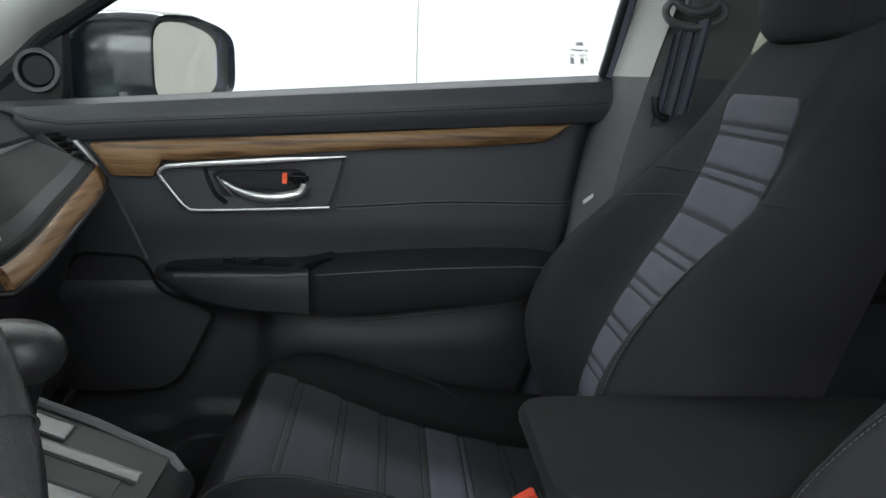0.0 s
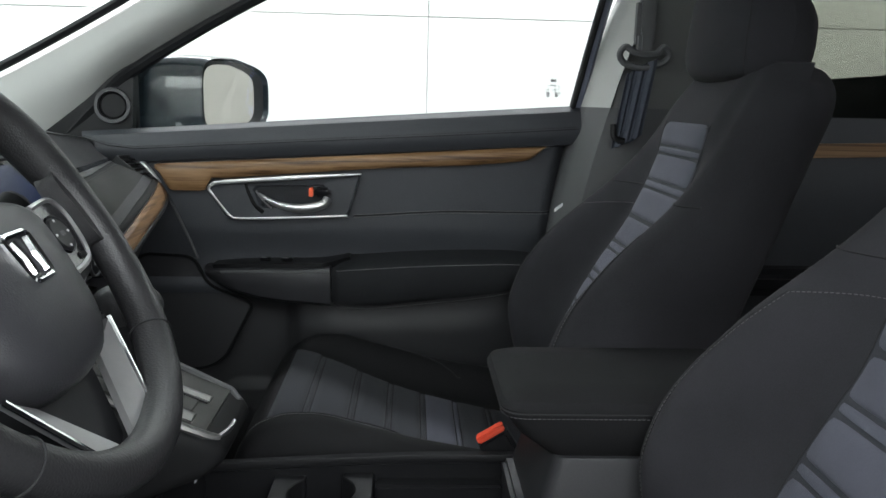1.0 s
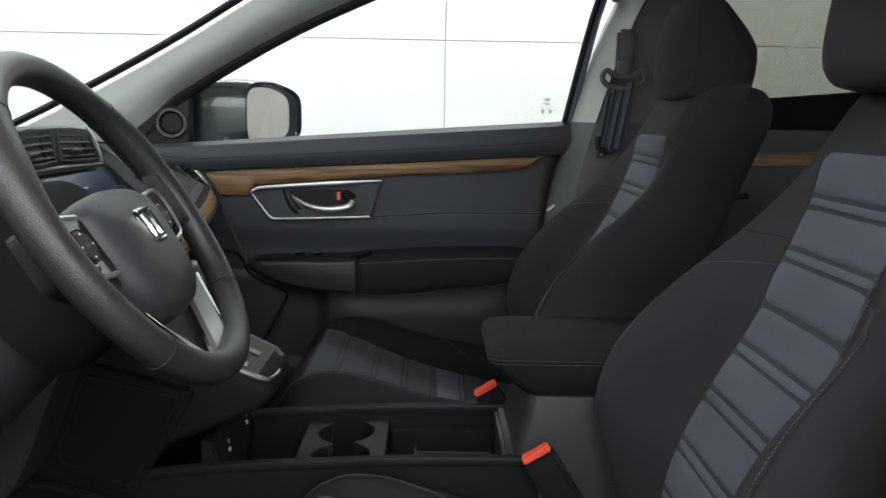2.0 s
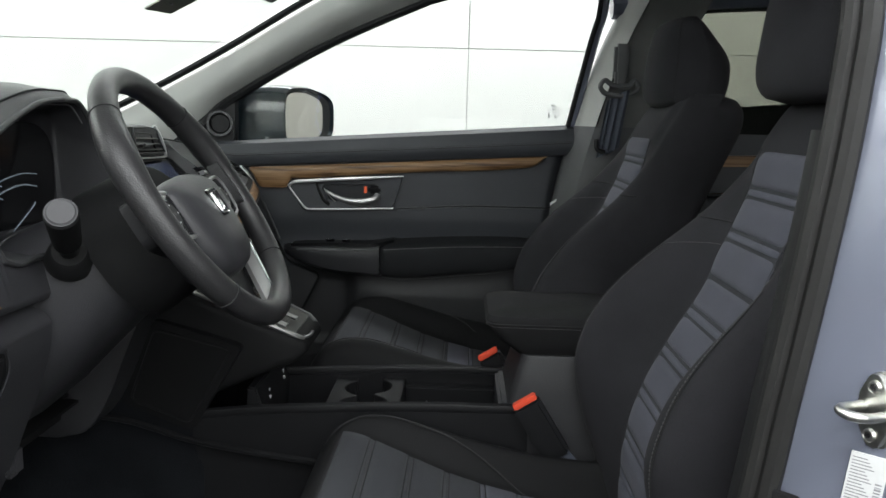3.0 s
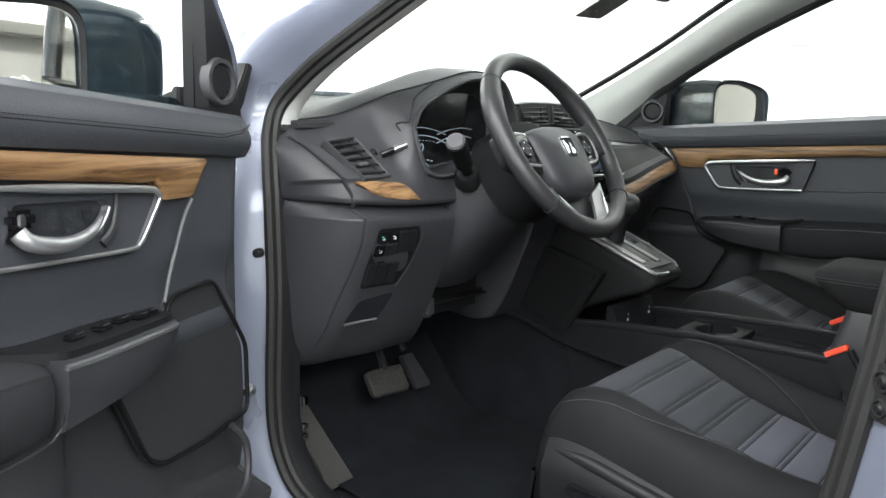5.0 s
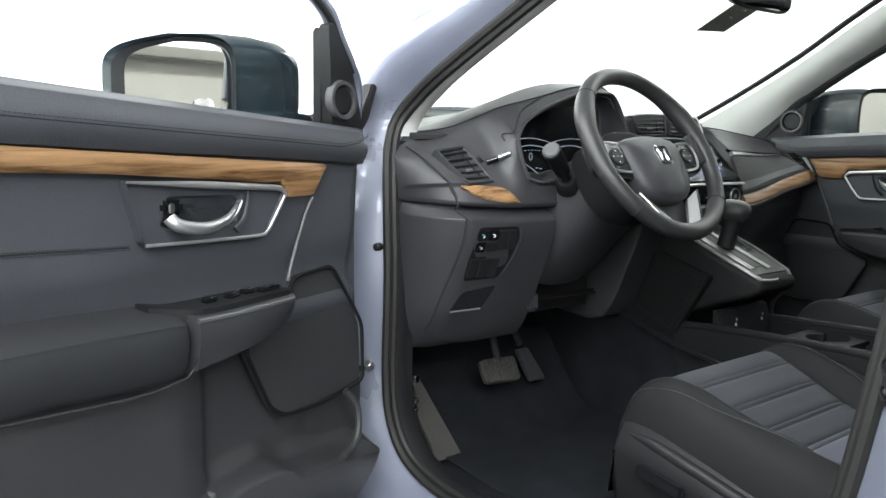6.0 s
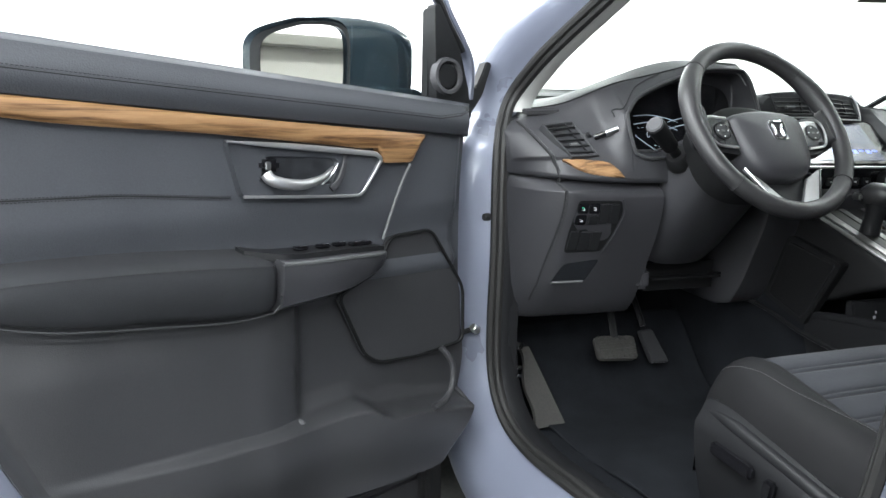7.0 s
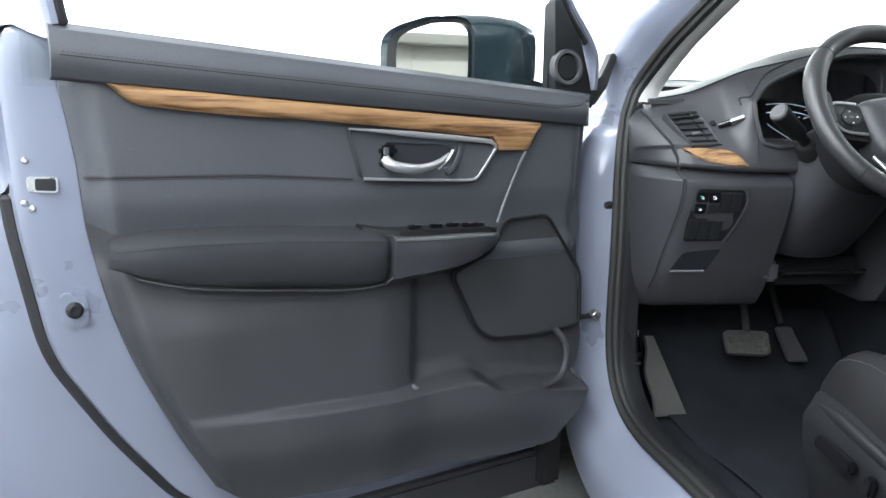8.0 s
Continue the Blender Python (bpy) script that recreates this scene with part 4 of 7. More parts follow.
    # printed mark low in the rear corner of the pane
    mx, mz = 0.250, 1.229
    for k, (u, v, w, h) in enumerate([(0, 0.014, 0.012, 0.006), (-0.012, 0.004, 0.006, 0.003), (0.0, 0.003, 0.014, 0.003), (0.014, 0.003, 0.006, 0.003), (-0.012, -0.005, 0.010, 0.002), (0.006, -0.005, 0.016, 0.002), (-0.010, -0.015, 0.007, 0.010), (0.008, -0.015, 0.006, 0.010), (0.016, -0.012, 0.005, 0.003)]):
        y0 = 0.775 - 0.075 * ((mz + v - 1.12) / 0.4) ** 1.5
        part("print_mark", box(mx + u - w / 2, mx + u + w / 2, y0 - 0.0016, y0 - 0.0006, mz + v - h / 2, mz + v + h / 2, 0), PRINT, pane)

    # outside mirror
    gi, go = Vector((-0.512, 0.845, 1.19)), Vector((-0.415, 1.035, 1.19))
    ax = (go - gi).normalized()
    mid = (gi + go) / 2
    fwd = Vector((-0.97, -0.10, 0)).normalized()

    def mloop(a, b, off, fw, dz=0.0, e=4.5, yaw=0.0):
        out = []
        for u, v in super_loop(a, b, 40, e):
            v2 = v * (1.0 - 0.26 * max(u, 0) / a)
            p = mid + ax * (u + off) + Vector((0, 0, v2 + dz)) + fwd * (fw + yaw * u)
            out.append(p)
        return out
    gw, gs = (0.095, -0.004) if driver else (0.087, -0.013)
    mir = part("side_mirror", loft([mloop(0.108, 0.079, 0, 0.004), mloop(0.118, 0.087, 0.002, -0.012), mloop(0.121, 0.091, 0.003, 0.0), mloop(0.126, 0.093, -0.006, 0.04), mloop(0.126, 0.090, -0.014, 0.085), mloop(0.114, 0.078, -0.016, 0.125), mloop(0.082, 0.055, -0.012, 0.155), mloop(0.035, 0.025, 0.0, 0.168)]),
               DARK_PAINT, d, "dark glossy outside mirror housing")
    part("mirror_glass", loft([mloop(gw, 0.073, gs, off, e=4.6, yaw=0.05 if driver else 0.0) for off in (-0.005, -0.004)]), MIRROR, mir, "silvered mirror glass")
    part("inner_edge", loft([mloop(0.111, 0.080, 0, -0.0045), mloop(gw + 0.001, 0.074, gs, -0.001, e=4.6), mloop(gw + 0.001, 0.074, gs, 0.006, e=4.6), mloop(0.113, 0.082, 0, 0.006)], caps=False, ring=True), SMOOTH, mir)
    arm_secs = [[(-0.60 + 0.055 * u - 0.02 * t + 0.05 * t, 0.785 + 0.11 * t, 1.125 + 0.02 * v + 0.012 * t) for u, v in super_loop(1, 1, 16, 3)] for t in np.linspace(0, 1, 5)]
    part("mirror_foot", loft(arm_secs), DARK_PAINT, mir)
    return d


passenger_door = car_door(1)
driver_door = car_door(-1)
driver_door.rotation_euler = (0, 0, radians(-65.3))

# ---- dashboard ----
dash = thing("dashboard", "black moulded dashboard with walnut strips and air vents", "dashboard", (-0.75, 0, 0.9))

# the cut-out for the instruments: its upper and lower edge across the car
OPEN_L, OPEN_R = -0.562, -0.205
open_top = spline([OPEN_L, -0.535, -0.487, -0.40, -0.34, -0.25, -0.218, OPEN_R], [1.106, 1.137, 1.162, 1.193, 1.208, 1.212, 1.185, 1.13])
open_low = spline([OPEN_L, -0.555, -0.54, -0.485, -0.22, OPEN_R], [1.078, 1.035, 1.020, 1.016, 1.016, 1.06])


def open_x(z):
    """The cut-out leans forwards as it rises."""
    return -0.517 - 0.31 * (z - 1.02)


# lines that run across the dashboard from door to door, each as x and z over y
ACROSS = {
    "base": (spline([-0.78, 0.73], [-1.06, -1.06]), spline([-0.78, -0.3, 0.73], [1.126, 1.150, 1.126])),
    "rise": (spline([-0.78, 0.73], [-0.82, -0.82]), spline([-0.778, -0.70, -0.60, -0.50, -0.40, -0.30, -0.22, -0.12, 0.2, 0.5, 0.73], [1.116, 1.126, 1.138, 1.160, 1.180, 1.188, 1.178, 1.158, 1.152, 1.135, 1.112])),
    "crest": (spline([-0.778, -0.70, -0.60, -0.5, 0.2, 0.73], [-0.755, -0.745, -0.69, -0.655, -0.665, -0.74]),
              spline([-0.778, -0.70, -0.654, -0.60, -0.52, -0.42, -0.33, -0.25, -0.205, -0.16, 0.2, 0.5, 0.73], [1.106, 1.118, 1.132, 1.157, 1.192, 1.224, 1.235, 1.232, 1.205, 1.155, 1.149, 1.130, 1.100])),
    "seam": (spline([-0.778, -0.703, -0.654, -0.60, -0.56, -0.44, -0.25, -0.21, -0.15, 0.2, 0.45, 0.65, 0.73], [-0.733, -0.722, -0.664, -0.628, -0.606, -0.594, -0.591, -0.60, -0.63, -0.622, -0.65, -0.678, -0.70]),
             spline([-0.778, -0.703, -0.654, -0.60, -0.56, -0.50, -0.44, -0.34, -0.25, -0.21, -0.16, 0.2, 0.45, 0.65, 0.73], [1.099, 1.113, 1.126, 1.152, 1.171, 1.186, 1.2, 1.224, 1.226, 1.197, 1.150, 1.143, 1.124, 1.104, 1.088])),
    "brow": (spline([-0.778, -0.70, -0.652, -0.60, -0.573, -0.2, 0.2, 0.45, 0.65, 0.73], [-0.683, -0.668, -0.634, -0.612, -0.606, -0.60, -0.585, -0.625, -0.664, -0.69]),
             spline([-0.778, -0.70, -0.652, -0.60, -0.573, -0.2, 0.2, 0.45, 0.65, 0.73], [1.086, 1.098, 1.104, 1.117, 1.128, 1.135, 1.112, 1.096, 1.084, 1.07])),
    "upper": (spline([-0.778, -0.70, -0.652, -0.60, -0.575, -0.19, 0.2, 0.45, 0.65, 0.73], [-0.635, -0.615, -0.611, -0.584, -0.570, -0.56, -0.538, -0.592, -0.635, -0.66]),
              spline([-0.778, -0.70, -0.652, -0.60, -0.575, -0.19, 0.2, 0.45, 0.65, 0.73], [1.066, 1.077, 1.083, 1.085, 1.088, 1.085, 1.078, 1.068, 1.063, 1.05])),
    "face": (spline([-0.778, -0.70, -0.652, -0.60, -0.575, -0.19, 0.2, 0.45, 0.65, 0.73], [-0.565, -0.548, -0.546, -0.538, -0.530, -0.53, -0.507, -0.535, -0.575, -0.60]),
             spline([-0.778, -0.70, -0.652, -0.60, -0.575, -0.19, 0.2, 0.45, 0.65, 0.73], [1.016, 1.018, 1.020, 1.028, 1.035, 1.02, 1.0, 1.024, 1.038, 1.03])),
    "shelf": (spline([-0.778, -0.705, -0.60, -0.55, -0.19, 0.2, 0.45, 0.65, 0.73], [-0.572, -0.551, -0.519, -0.512, -0.52, -0.496, -0.510, -0.548, -0.58]),
              spline([-0.778, -0.705, -0.60, -0.55, -0.19, 0.2, 0.45, 0.65, 0.73], [1.008, 1.008, 0.999, 1.004, 0.98, 0.966, 1.006, 1.024, 1.024])),
    "lip": (spline([-0.778, -0.70, -0.593, -0.5, -0.19, 0.2, 0.45, 0.65, 0.73], [-0.560, -0.532, -0.508, -0.503, -0.51, -0.482, -0.497, -0.532, -0.56]),
            spline([-0.778, -0.70, -0.593, -0.5, -0.19, 0.2, 0.45, 0.65, 0.73], [0.984, 0.979, 0.973, 0.972, 0.955, 0.938, 0.974, 0.993, 1.0])),
}


def dash_line(y):
    """The dashboard's section at y: from the windscreen down to the knees."""
    p = {k: [fx(y), fz(y)] for k, (fx, fz) in ACROSS.items()}
    if OPEN_L < y < OPEN_R:
        top, low = open_top(y), open_low(y)
        deep = step(OPEN_L, OPEN_L + 0.012, y) * step(OPEN_R, OPEN_R - 0.012, y)
        p["brow"] = [open_x(top), top]
        p["upper"] = [open_x(top) + (-0.628 - open_x(top)) * deep, top - 0.012 * deep]
        p["face"] = [open_x(low) + (-0.624 - open_x(low)) * deep, low + 0.006 * deep]
        p["shelf"] = [open_x(low), low]
        p["seam"][1] = max(p["seam"][1], top + 0.010)
        p["crest"][1] = max(p["crest"][1], top + 0.012)
    elif -0.60 < y <= OPEN_L:
        w = step(-0.60, OPEN_L, y)
        for k, z in (("brow", open_top(OPEN_L)), ("upper", open_top(OPEN_L)), ("face", open_low(OPEN_L))):
            p[k] = [p[k][0] + (open_x(z) - p[k][0]) * w, p[k][1] + (z - p[k][1]) * w]
    for k in ("brow", "upper", "face", "shelf", "lip"):
        p[k][0] -= 0.055 * step(-0.195, -0.17, y) * step(0.212, 0.20, y)
    end = step(0.60, 0.755, abs(y - 0.01))
    pas = step(0.10, 0.22, y)
    gap = step(-0.485, -0.46, y) * step(-0.19, -0.215, y)
    lx, lz = p["lip"]
    under = [(lx - 0.003, lz - 0.008), (lx - 0.030 - 0.03 * pas, lz - 0.011)]
    low = [(-0.508, 0.947), (-0.499 - 0.012 * end, 0.936), (-0.503 - 0.015 * end, 0.90), (-0.518 - 0.02 * end, 0.85), (-0.541 - 0.02 * end, 0.795), (-0.562 - 0.02 * end, 0.74), (-0.588 - 0.03 * end, 0.69), (-0.61 - 0.035 * end, 0.662), (-0.66, 0.65), (-0.80, 0.66), (-0.95, 0.70)]
    low = [(x - 0.085 * pas * step(0.70, 0.78, z) - 0.11 * gap, z + 0.05 * gap * step(0.76, 0.66, z) - 0.02 * pas * step(0.85, 0.95, z)) for x, z in low]
    return [tuple(p[k]) for k in ("base", "rise", "crest", "seam", "brow", "upper", "face", "shelf", "lip")] + under + low


def end_round(y):
    """How far the driver's end of the dashboard has turned away at y, 0 to 1."""
    return 1 - math.sqrt(max(1 - (min(max(-0.690 - y, 0.0), 0.088) / 0.088) ** 2, 0))


def end_deep(z):
    return 0.045 + 0.115 * step(1.06, 0.94, z)


def eased(p, n=3, r=0.3):
    """A section with every corner rounded a little, always with the same number of points."""
    out = [p[0]]
    for a, b, c in zip(p, p[1:], p[2:]):
        a, b, c = np.array(a), np.array(b), np.array(c)
        q = min(0.010, r * np.linalg.norm(a - b), r * np.linalg.norm(c - b))
        u, v = b + (a - b) / max(np.linalg.norm(a - b), 1e-6) * q, b + (c - b) / max(np.linalg.norm(c - b), 1e-6) * q
        out += [tuple((1 - t) ** 2 * u + 2 * t * (1 - t) * b + t * t * v) for t in np.linspace(0, 1, n)]
    return out + [p[-1]]


ys = np.concatenate([-0.778 + 0.088 * (1 - np.cos(np.linspace(0, math.pi / 2, 16))), np.linspace(-0.685, -0.575, 14), np.linspace(-0.571, -0.535, 19), np.linspace(-0.53, -0.225, 36),
                     np.linspace(-0.221, -0.190, 16), np.linspace(-0.18, 0.685, 44), 0.69 + 0.04 * np.sin(np.linspace(0, math.pi / 2, 9))])
secs = []
for y in ys:
    e = 0.0
    if y < 0:
        e = end_round(y)
    if y > 0.69:
        e = 1 - math.sqrt(max(1 - ((y - 0.69) / 0.04) ** 2, 0))
    secs.append([(x - (end_deep(z) if y < 0 else 0.05) * e * step(-0.98, -0.75, x), y, z - 0.010 * e * (z > 1.0)) for x, z in eased(dash_line(y))] + [(-1.0, y, 0.74), (-1.06, y, 0.95)])
part("dash_moulding", loft(secs), PLASTIC, dash, "black grained dashboard moulding", 42)


def between(y, a, b, t):
    """A point on the dashboard between two of its lines."""
    p = dash_line(y)
    return (p[a][0] + (p[b][0] - p[a][0]) * t, y, p[a][1] + (p[b][1] - p[a][1]) * t)


def ridge(y, k, lift=0.0006):
    """The rounded corner of the section at one of the dashboard's lines."""
    x, z = eased(dash_line(y))[3 * k - 1]
    return (x + lift * 0.5, y, z + lift)


# rounded rim of the instrument cut-out
rim_l = [(open_x(open_top(y)), y, open_top(y)) for y in np.linspace(OPEN_L + 0.0005, OPEN_R - 0.0005, 60)]
rim_l += [(open_x(open_low(y)), y, open_low(y)) for y in np.linspace(OPEN_R - 0.0005, OPEN_L + 0.0005, 60)]
part("instrument_rim", tube(rim_l, 0.0042, 8, closed=True), HARD, dash, "rounded rim of the instrument cut-out")
part("rim_line", tube([(p[0] - 0.010, p[1] + (0.004 if p[1] < -0.38 else -0.004), p[2] - 0.006) for p in rim_l[2:58]], 0.0016, 6), EDGING, dash)
# seams of the stitched top pad
part("pad_seam", tube([ridge(y, 3) for y in np.linspace(-0.735, -0.225, 70)], 0.0016, 5), SEAM_AND_SHADE, dash)
line = [between(y, 3, 4, t) for y, t in ((-0.455, 0.12), (-0.49, 0.30), (-0.525, 0.50), (-0.548, 0.72), (-0.566, 0.84), (-0.576, 0.95))] + [between(-0.582, 4, 5, t) for t in (0.25, 0.5, 0.85)]
part("pad_seam", tube(path([(p[0] + 0.0015, p[1], p[2] + 0.001) for p in line], 4), 0.0015, 5), SEAM_AND_SHADE, dash)
line = [(between(y, 8, 10, 0.85)[0] + 0.004, y, between(y, 8, 10, 0.85)[2]) for y in np.linspace(-0.70, -0.47, 12)]
part("panel_gap", tube(line, 0.0028, 5), SEAM_AND_SHADE, dash)
line = [between(y, 3, 4, 0.05) for y in np.linspace(0.19, 0.70, 20)]
part("pad_seam", tube([(p[0] + 0.001, p[1], p[2] + 0.0012) for p in line], 0.0016, 5), SEAM_AND_SHADE, dash)


def on_dash(y, z):
    """x of the dashboard's face at y and z (above the knees)."""
    p = dash_line(y)[3:]
    for (x0, z0), (x1, z1) in zip(p, p[1:]):
        if min(z0, z1) <= z <= max(z0, z1) and abs(z1 - z0) > 1e-6:
            return x0 + (x1 - x0) * (z - z0) / (z1 - z0)
    return p[-1][0]


line = []
for k in range(29):
    z = 1.085 - 0.385 * k / 28
    y = -0.752 + 0.034 * step(1.09, 0.97, z) - 0.014 * step(0.92, 0.71, z)
    line.append((on_dash(y, z) - end_deep(z) * end_round(y) + 0.0015, y, z))
part("end_seam", tube(line, 0.0022, 6), SEAM_AND_SHADE, dash)
part("end_lip", tube([(p[0] + 0.0005, p[1] + 0.0045, p[2]) for p in line], 0.0026, 6), HARD, dash, "rounded edge beside the end cover")


def air_vent(corners, n_slats, parent, depth=0.022, edge=0.009, edge_mat=None, wheel=True):
    """A vent: corners of its mouth (top near, top far, bottom far, bottom near), raised frame, near-black plate for the
    shaded throat, slats, divider and slider.
    """
    c = [Vector(q) for q in corners]
    mid = sum(c, Vector()) / 4
    nrm = (c[1] - c[0]).cross(c[3] - c[0]).normalized()
    if nrm.x < 0:
        nrm = -nrm
    ring = [Vector(q) for q in path([tuple(v) for v in [c[0], c[0].lerp(c[1], 0.5), c[1], c[1].lerp(c[2], 0.5), c[2], c[2].lerp(c[3], 0.5), c[3], c[3].lerp(c[0], 0.5)]], 1, closed=True)]

    def grown(k, n):
        return [q + (q - mid).normalized() * k + nrm * n for q in ring]
    v = part("air_vent", loft([grown(edge, -0.014), grown(edge, -0.001), grown(edge * 0.75, 0.0055), grown(edge * 0.3, 0.006), grown(0.0, 0.0035), grown(-0.001, -depth * 0.4)], caps=False), edge_mat or HARD, parent, "slatted air vent in a raised frame")
    # there is no deep hole: a flat plate paints the shade inside
    part("throat", loft([grown(0.0, -0.0030), grown(0.0, -0.0024)]), SEAM_AND_SHADE, v, "near-black plate standing for the shaded vent throat")
    for i in range(n_slats):
        t = (i + 0.5) / n_slats
        p, q = c[0].lerp(c[3], t) + nrm * 0.0008, c[1].lerp(c[2], t) + nrm * 0.0008
        d = (q - p).normalized()
        up = (c[0] - c[3]).normalized()
        h = (c[0] - c[3]).length / n_slats * 0.27
        sec = [(up * h - nrm * 0.002), (up * h * 0.8 + nrm * 0.0016), (-up * h * 0.6 + nrm * 0.0045), (-up * h + nrm * 0.002), (-up * h * 0.5 - nrm * 0.002)]
        part("slat", loft([[p + d * 0.001 + s for s in sec], [q - d * 0.001 + s for s in sec]]), SMOOTH, v)
    t = 0.74
    p, q = c[0].lerp(c[1], t) + nrm * 0.002, c[3].lerp(c[2], t) + nrm * 0.002
    part("divider", tube([p, q], 0.0022, 6), SMOOTH, v)
    if wheel:
        p, q = c[0].lerp(c[3], 0.70).lerp(c[1].lerp(c[2], 0.70), 0.25), c[0].lerp(c[3], 0.70).lerp(c[1].lerp(c[2], 0.70), 0.52)
        part("slider", tube([p + nrm * 0.006, q + nrm * 0.006], 0.0034, 8), PILLAR_LOW, v, "grey vent slider")
    return v


air_vent([(-0.608, -0.722, 1.074), (-0.611, -0.655, 1.081), (-0.545, -0.634, 1.019), (-0.549, -0.690, 1.017)], 5, dash)
part("vent_wheel", drum((-0.583, -0.632, 1.057), (-0.578, -0.629, 1.063), 0.008, 0.008), SMOOTH, dash, "small thumb wheel beside the vent")
air_vent([(-0.622, 0.638, 1.070), (-0.612, 0.694, 1.068), (-0.563, 0.676, 1.023), (-0.568, 0.640, 1.026)], 5, dash, edge=0.004)
part("vent_bezel", tube([(-0.607, 0.704, 1.072), (-0.580, 0.694, 1.046), (-0.555, 0.684, 1.018)], [0.004, 0.0062, 0.0045], 8), SURROUND, dash, "satin silver vent edge")
# near-black sheet laid on the pad as the shade of a slot
defrost = part("defrost_vent", slab([[(x + 0.03 * t, y, z + 0.0075 + 0.004 * t) for t, y in ((0, -0.728), (1, -0.664))] for x, z in ((-0.708, 1.105), (-0.682, 1.100))], (0, 0, -0.008)), SEAM_AND_SHADE, dash, "near-black sheet standing for the shaded defrost slot")
for k in range(4):
    a, b = (-0.703 + 0.0065 * k, -0.727, 1.1122 - 0.0013 * k), (-0.673 + 0.0065 * k, -0.665, 1.1162 - 0.0013 * k)
    part("slot_bar", tube([a, b], 0.0011, 5), PLASTIC, defrost)


def strip_between(name, y0, y1, a, b, f0, f1, mat, proud, label, n=30):
    """A facing strip laid on the dashboard between two of its lines; f0 and f1 give its share of the band."""
    rows = []
    for y in np.linspace(y0, y1, n):
        lo, hi = f0(y), f1(y)
        row = []
        for t in np.linspace(0, 1, 7):
            q = between(y, a, b, hi + (lo - hi) * t)
            row.append((q[0] + proud * (0.25 + 0.75 * (1 - (2 * t - 1) ** 6)), y, q[2] + 0.4 * proud))
        rows.append(row)
    return part(name, slab(rows, (-0.010, 0, -0.004)), mat, dash, label)


strip_between("walnut_strip", -0.708, -0.586, 7, 8, spline([-0.708, -0.68, -0.62, -0.600, -0.586], [0.10, 0.66, 0.96, 0.98, 0.98]), spline([-0.708, -0.66, -0.61, -0.595, -0.586], [0.0, -0.12, -0.05, 0.45, 0.93]), WOOD_Y, 0.005, "short walnut veneer strip")
strip_between("walnut_strip", 0.213, 0.716, 7, 8, lambda y: 0.98 - 0.35 * step(0.66, 0.716, y), lambda y: 0.10 + 0.25 * step(0.68, 0.716, y), WOOD_Y, 0.004, "long walnut veneer strip")
strip_between("strip_border", 0.213, 0.70, 6, 7, lambda y: 1.0, lambda y: 0.62, MATTE, 0.003, "matte black border above the veneer")
# added dark sheet: the shade on the passenger's side is painted here
strip_between("shade_facing", 0.214, 0.640, 5, 6, lambda y: 1.0, lambda y: 0.20, DASH_SHADE, 0.002, "dark facing with the passenger side's shade in its colour")
part("strip_lip", tube([(between(y, 8, 9, 0.3)[0] + 0.001, y, between(y, 8, 9, 0.3)[2]) for y in np.linspace(0.19, 0.715, 24)], 0.0045, 8), SMOOTH, dash)
strip_between("satin_strip", 0.213, 0.60, 5, 6, lambda y: 0.11 - 0.07 * step(0.35, 0.60, y), lambda y: 0.0, SATIN, 0.005, "thin tapering satin metal strip")
strip_between("gloss_strip", 0.213, 0.655, 4, 5, lambda y: 1.0, lambda y: 0.78, GLOSS, 0.003, "glossy black strip over the satin line")


# switch bank by the knees
def lower_x(y, z):
    return on_dash(y, z)


bank = part("switch_bank", loft([[(lower_x(y, z) + d, y, z) for y, z in round_poly([(-0.690, 0.929), (-0.594, 0.928), (-0.588, 0.905), (-0.600, 0.862), (-0.618, 0.818), (-0.698, 0.815), (-0.700, 0.86)], 0.008)] for d in (0.0008, 0.0022)]), MATTE, dash, "black bank of small switches")
for i, (y, z, lit) in enumerate([(-0.679, 0.912, 1), (-0.654, 0.912, 0), (-0.680, 0.888, 0), (-0.654, 0.888, 2), (-0.630, 0.901, 2), (-0.607, 0.901, 2), (-0.686, 0.843, 2), (-0.662, 0.842, 2), (-0.638, 0.842, 2)]):
    h = 0.0105 if i < 4 else 0.021
    k = part("switch", bend(box(-0.004, 0.0035, -0.0112, 0.0112, -h, h, 0.002), lambda c: (lower_x(y + c.y, z + c.z) + c.x + 0.001, y + c.y, z + c.z)), GLOSS if i < 3 else SMOOTH, bank)
    if lit < 2:
        x0 = lower_x(y, z) + 0.0042
        for u, v, w, hh in ((-0.002, 0.002, 0.0032, 0.0007), (0.001, 0.0, 0.0012, 0.003), (-0.001, -0.003, 0.0028, 0.0007)):
            part("switch_mark", box(x0, x0 + 0.0006, y + u - w, y + u + w, z + v - hh, z + v + hh, 0), GREEN if lit and v > 0.001 else WHITE_MARK, k)
part("bank_edge", tube([(lower_x(q[0], q[1]) + 0.003, q[0], q[1]) for q in path([(-0.592, 0.931, 0), (-0.584, 0.905, 0), (-0.597, 0.860, 0), (-0.616, 0.814, 0)], 5)], 0.0014, 6), PLASTIC, bank)
# the pocket is not hollow: its inner shade is a dark plate
pocket = part("coin_pocket", loft([[(lower_x(y, z) + d, y, z) for y, z in round_poly([(-0.690, 0.790), (-0.614, 0.800), (-0.636, 0.748), (-0.712, 0.744)], 0.010)] for d in (0.0008, 0.002)]), CARPET, dash, "flat dark plate standing for the shaded coin pocket")
part("pocket_lip", tube([(lower_x(y, 0.747) + 0.004, y, 0.7465 + 0.002 * (y + 0.71) / 0.07) for y in np.linspace(-0.710, -0.640, 6)], 0.0028, 8), EDGING, pocket)

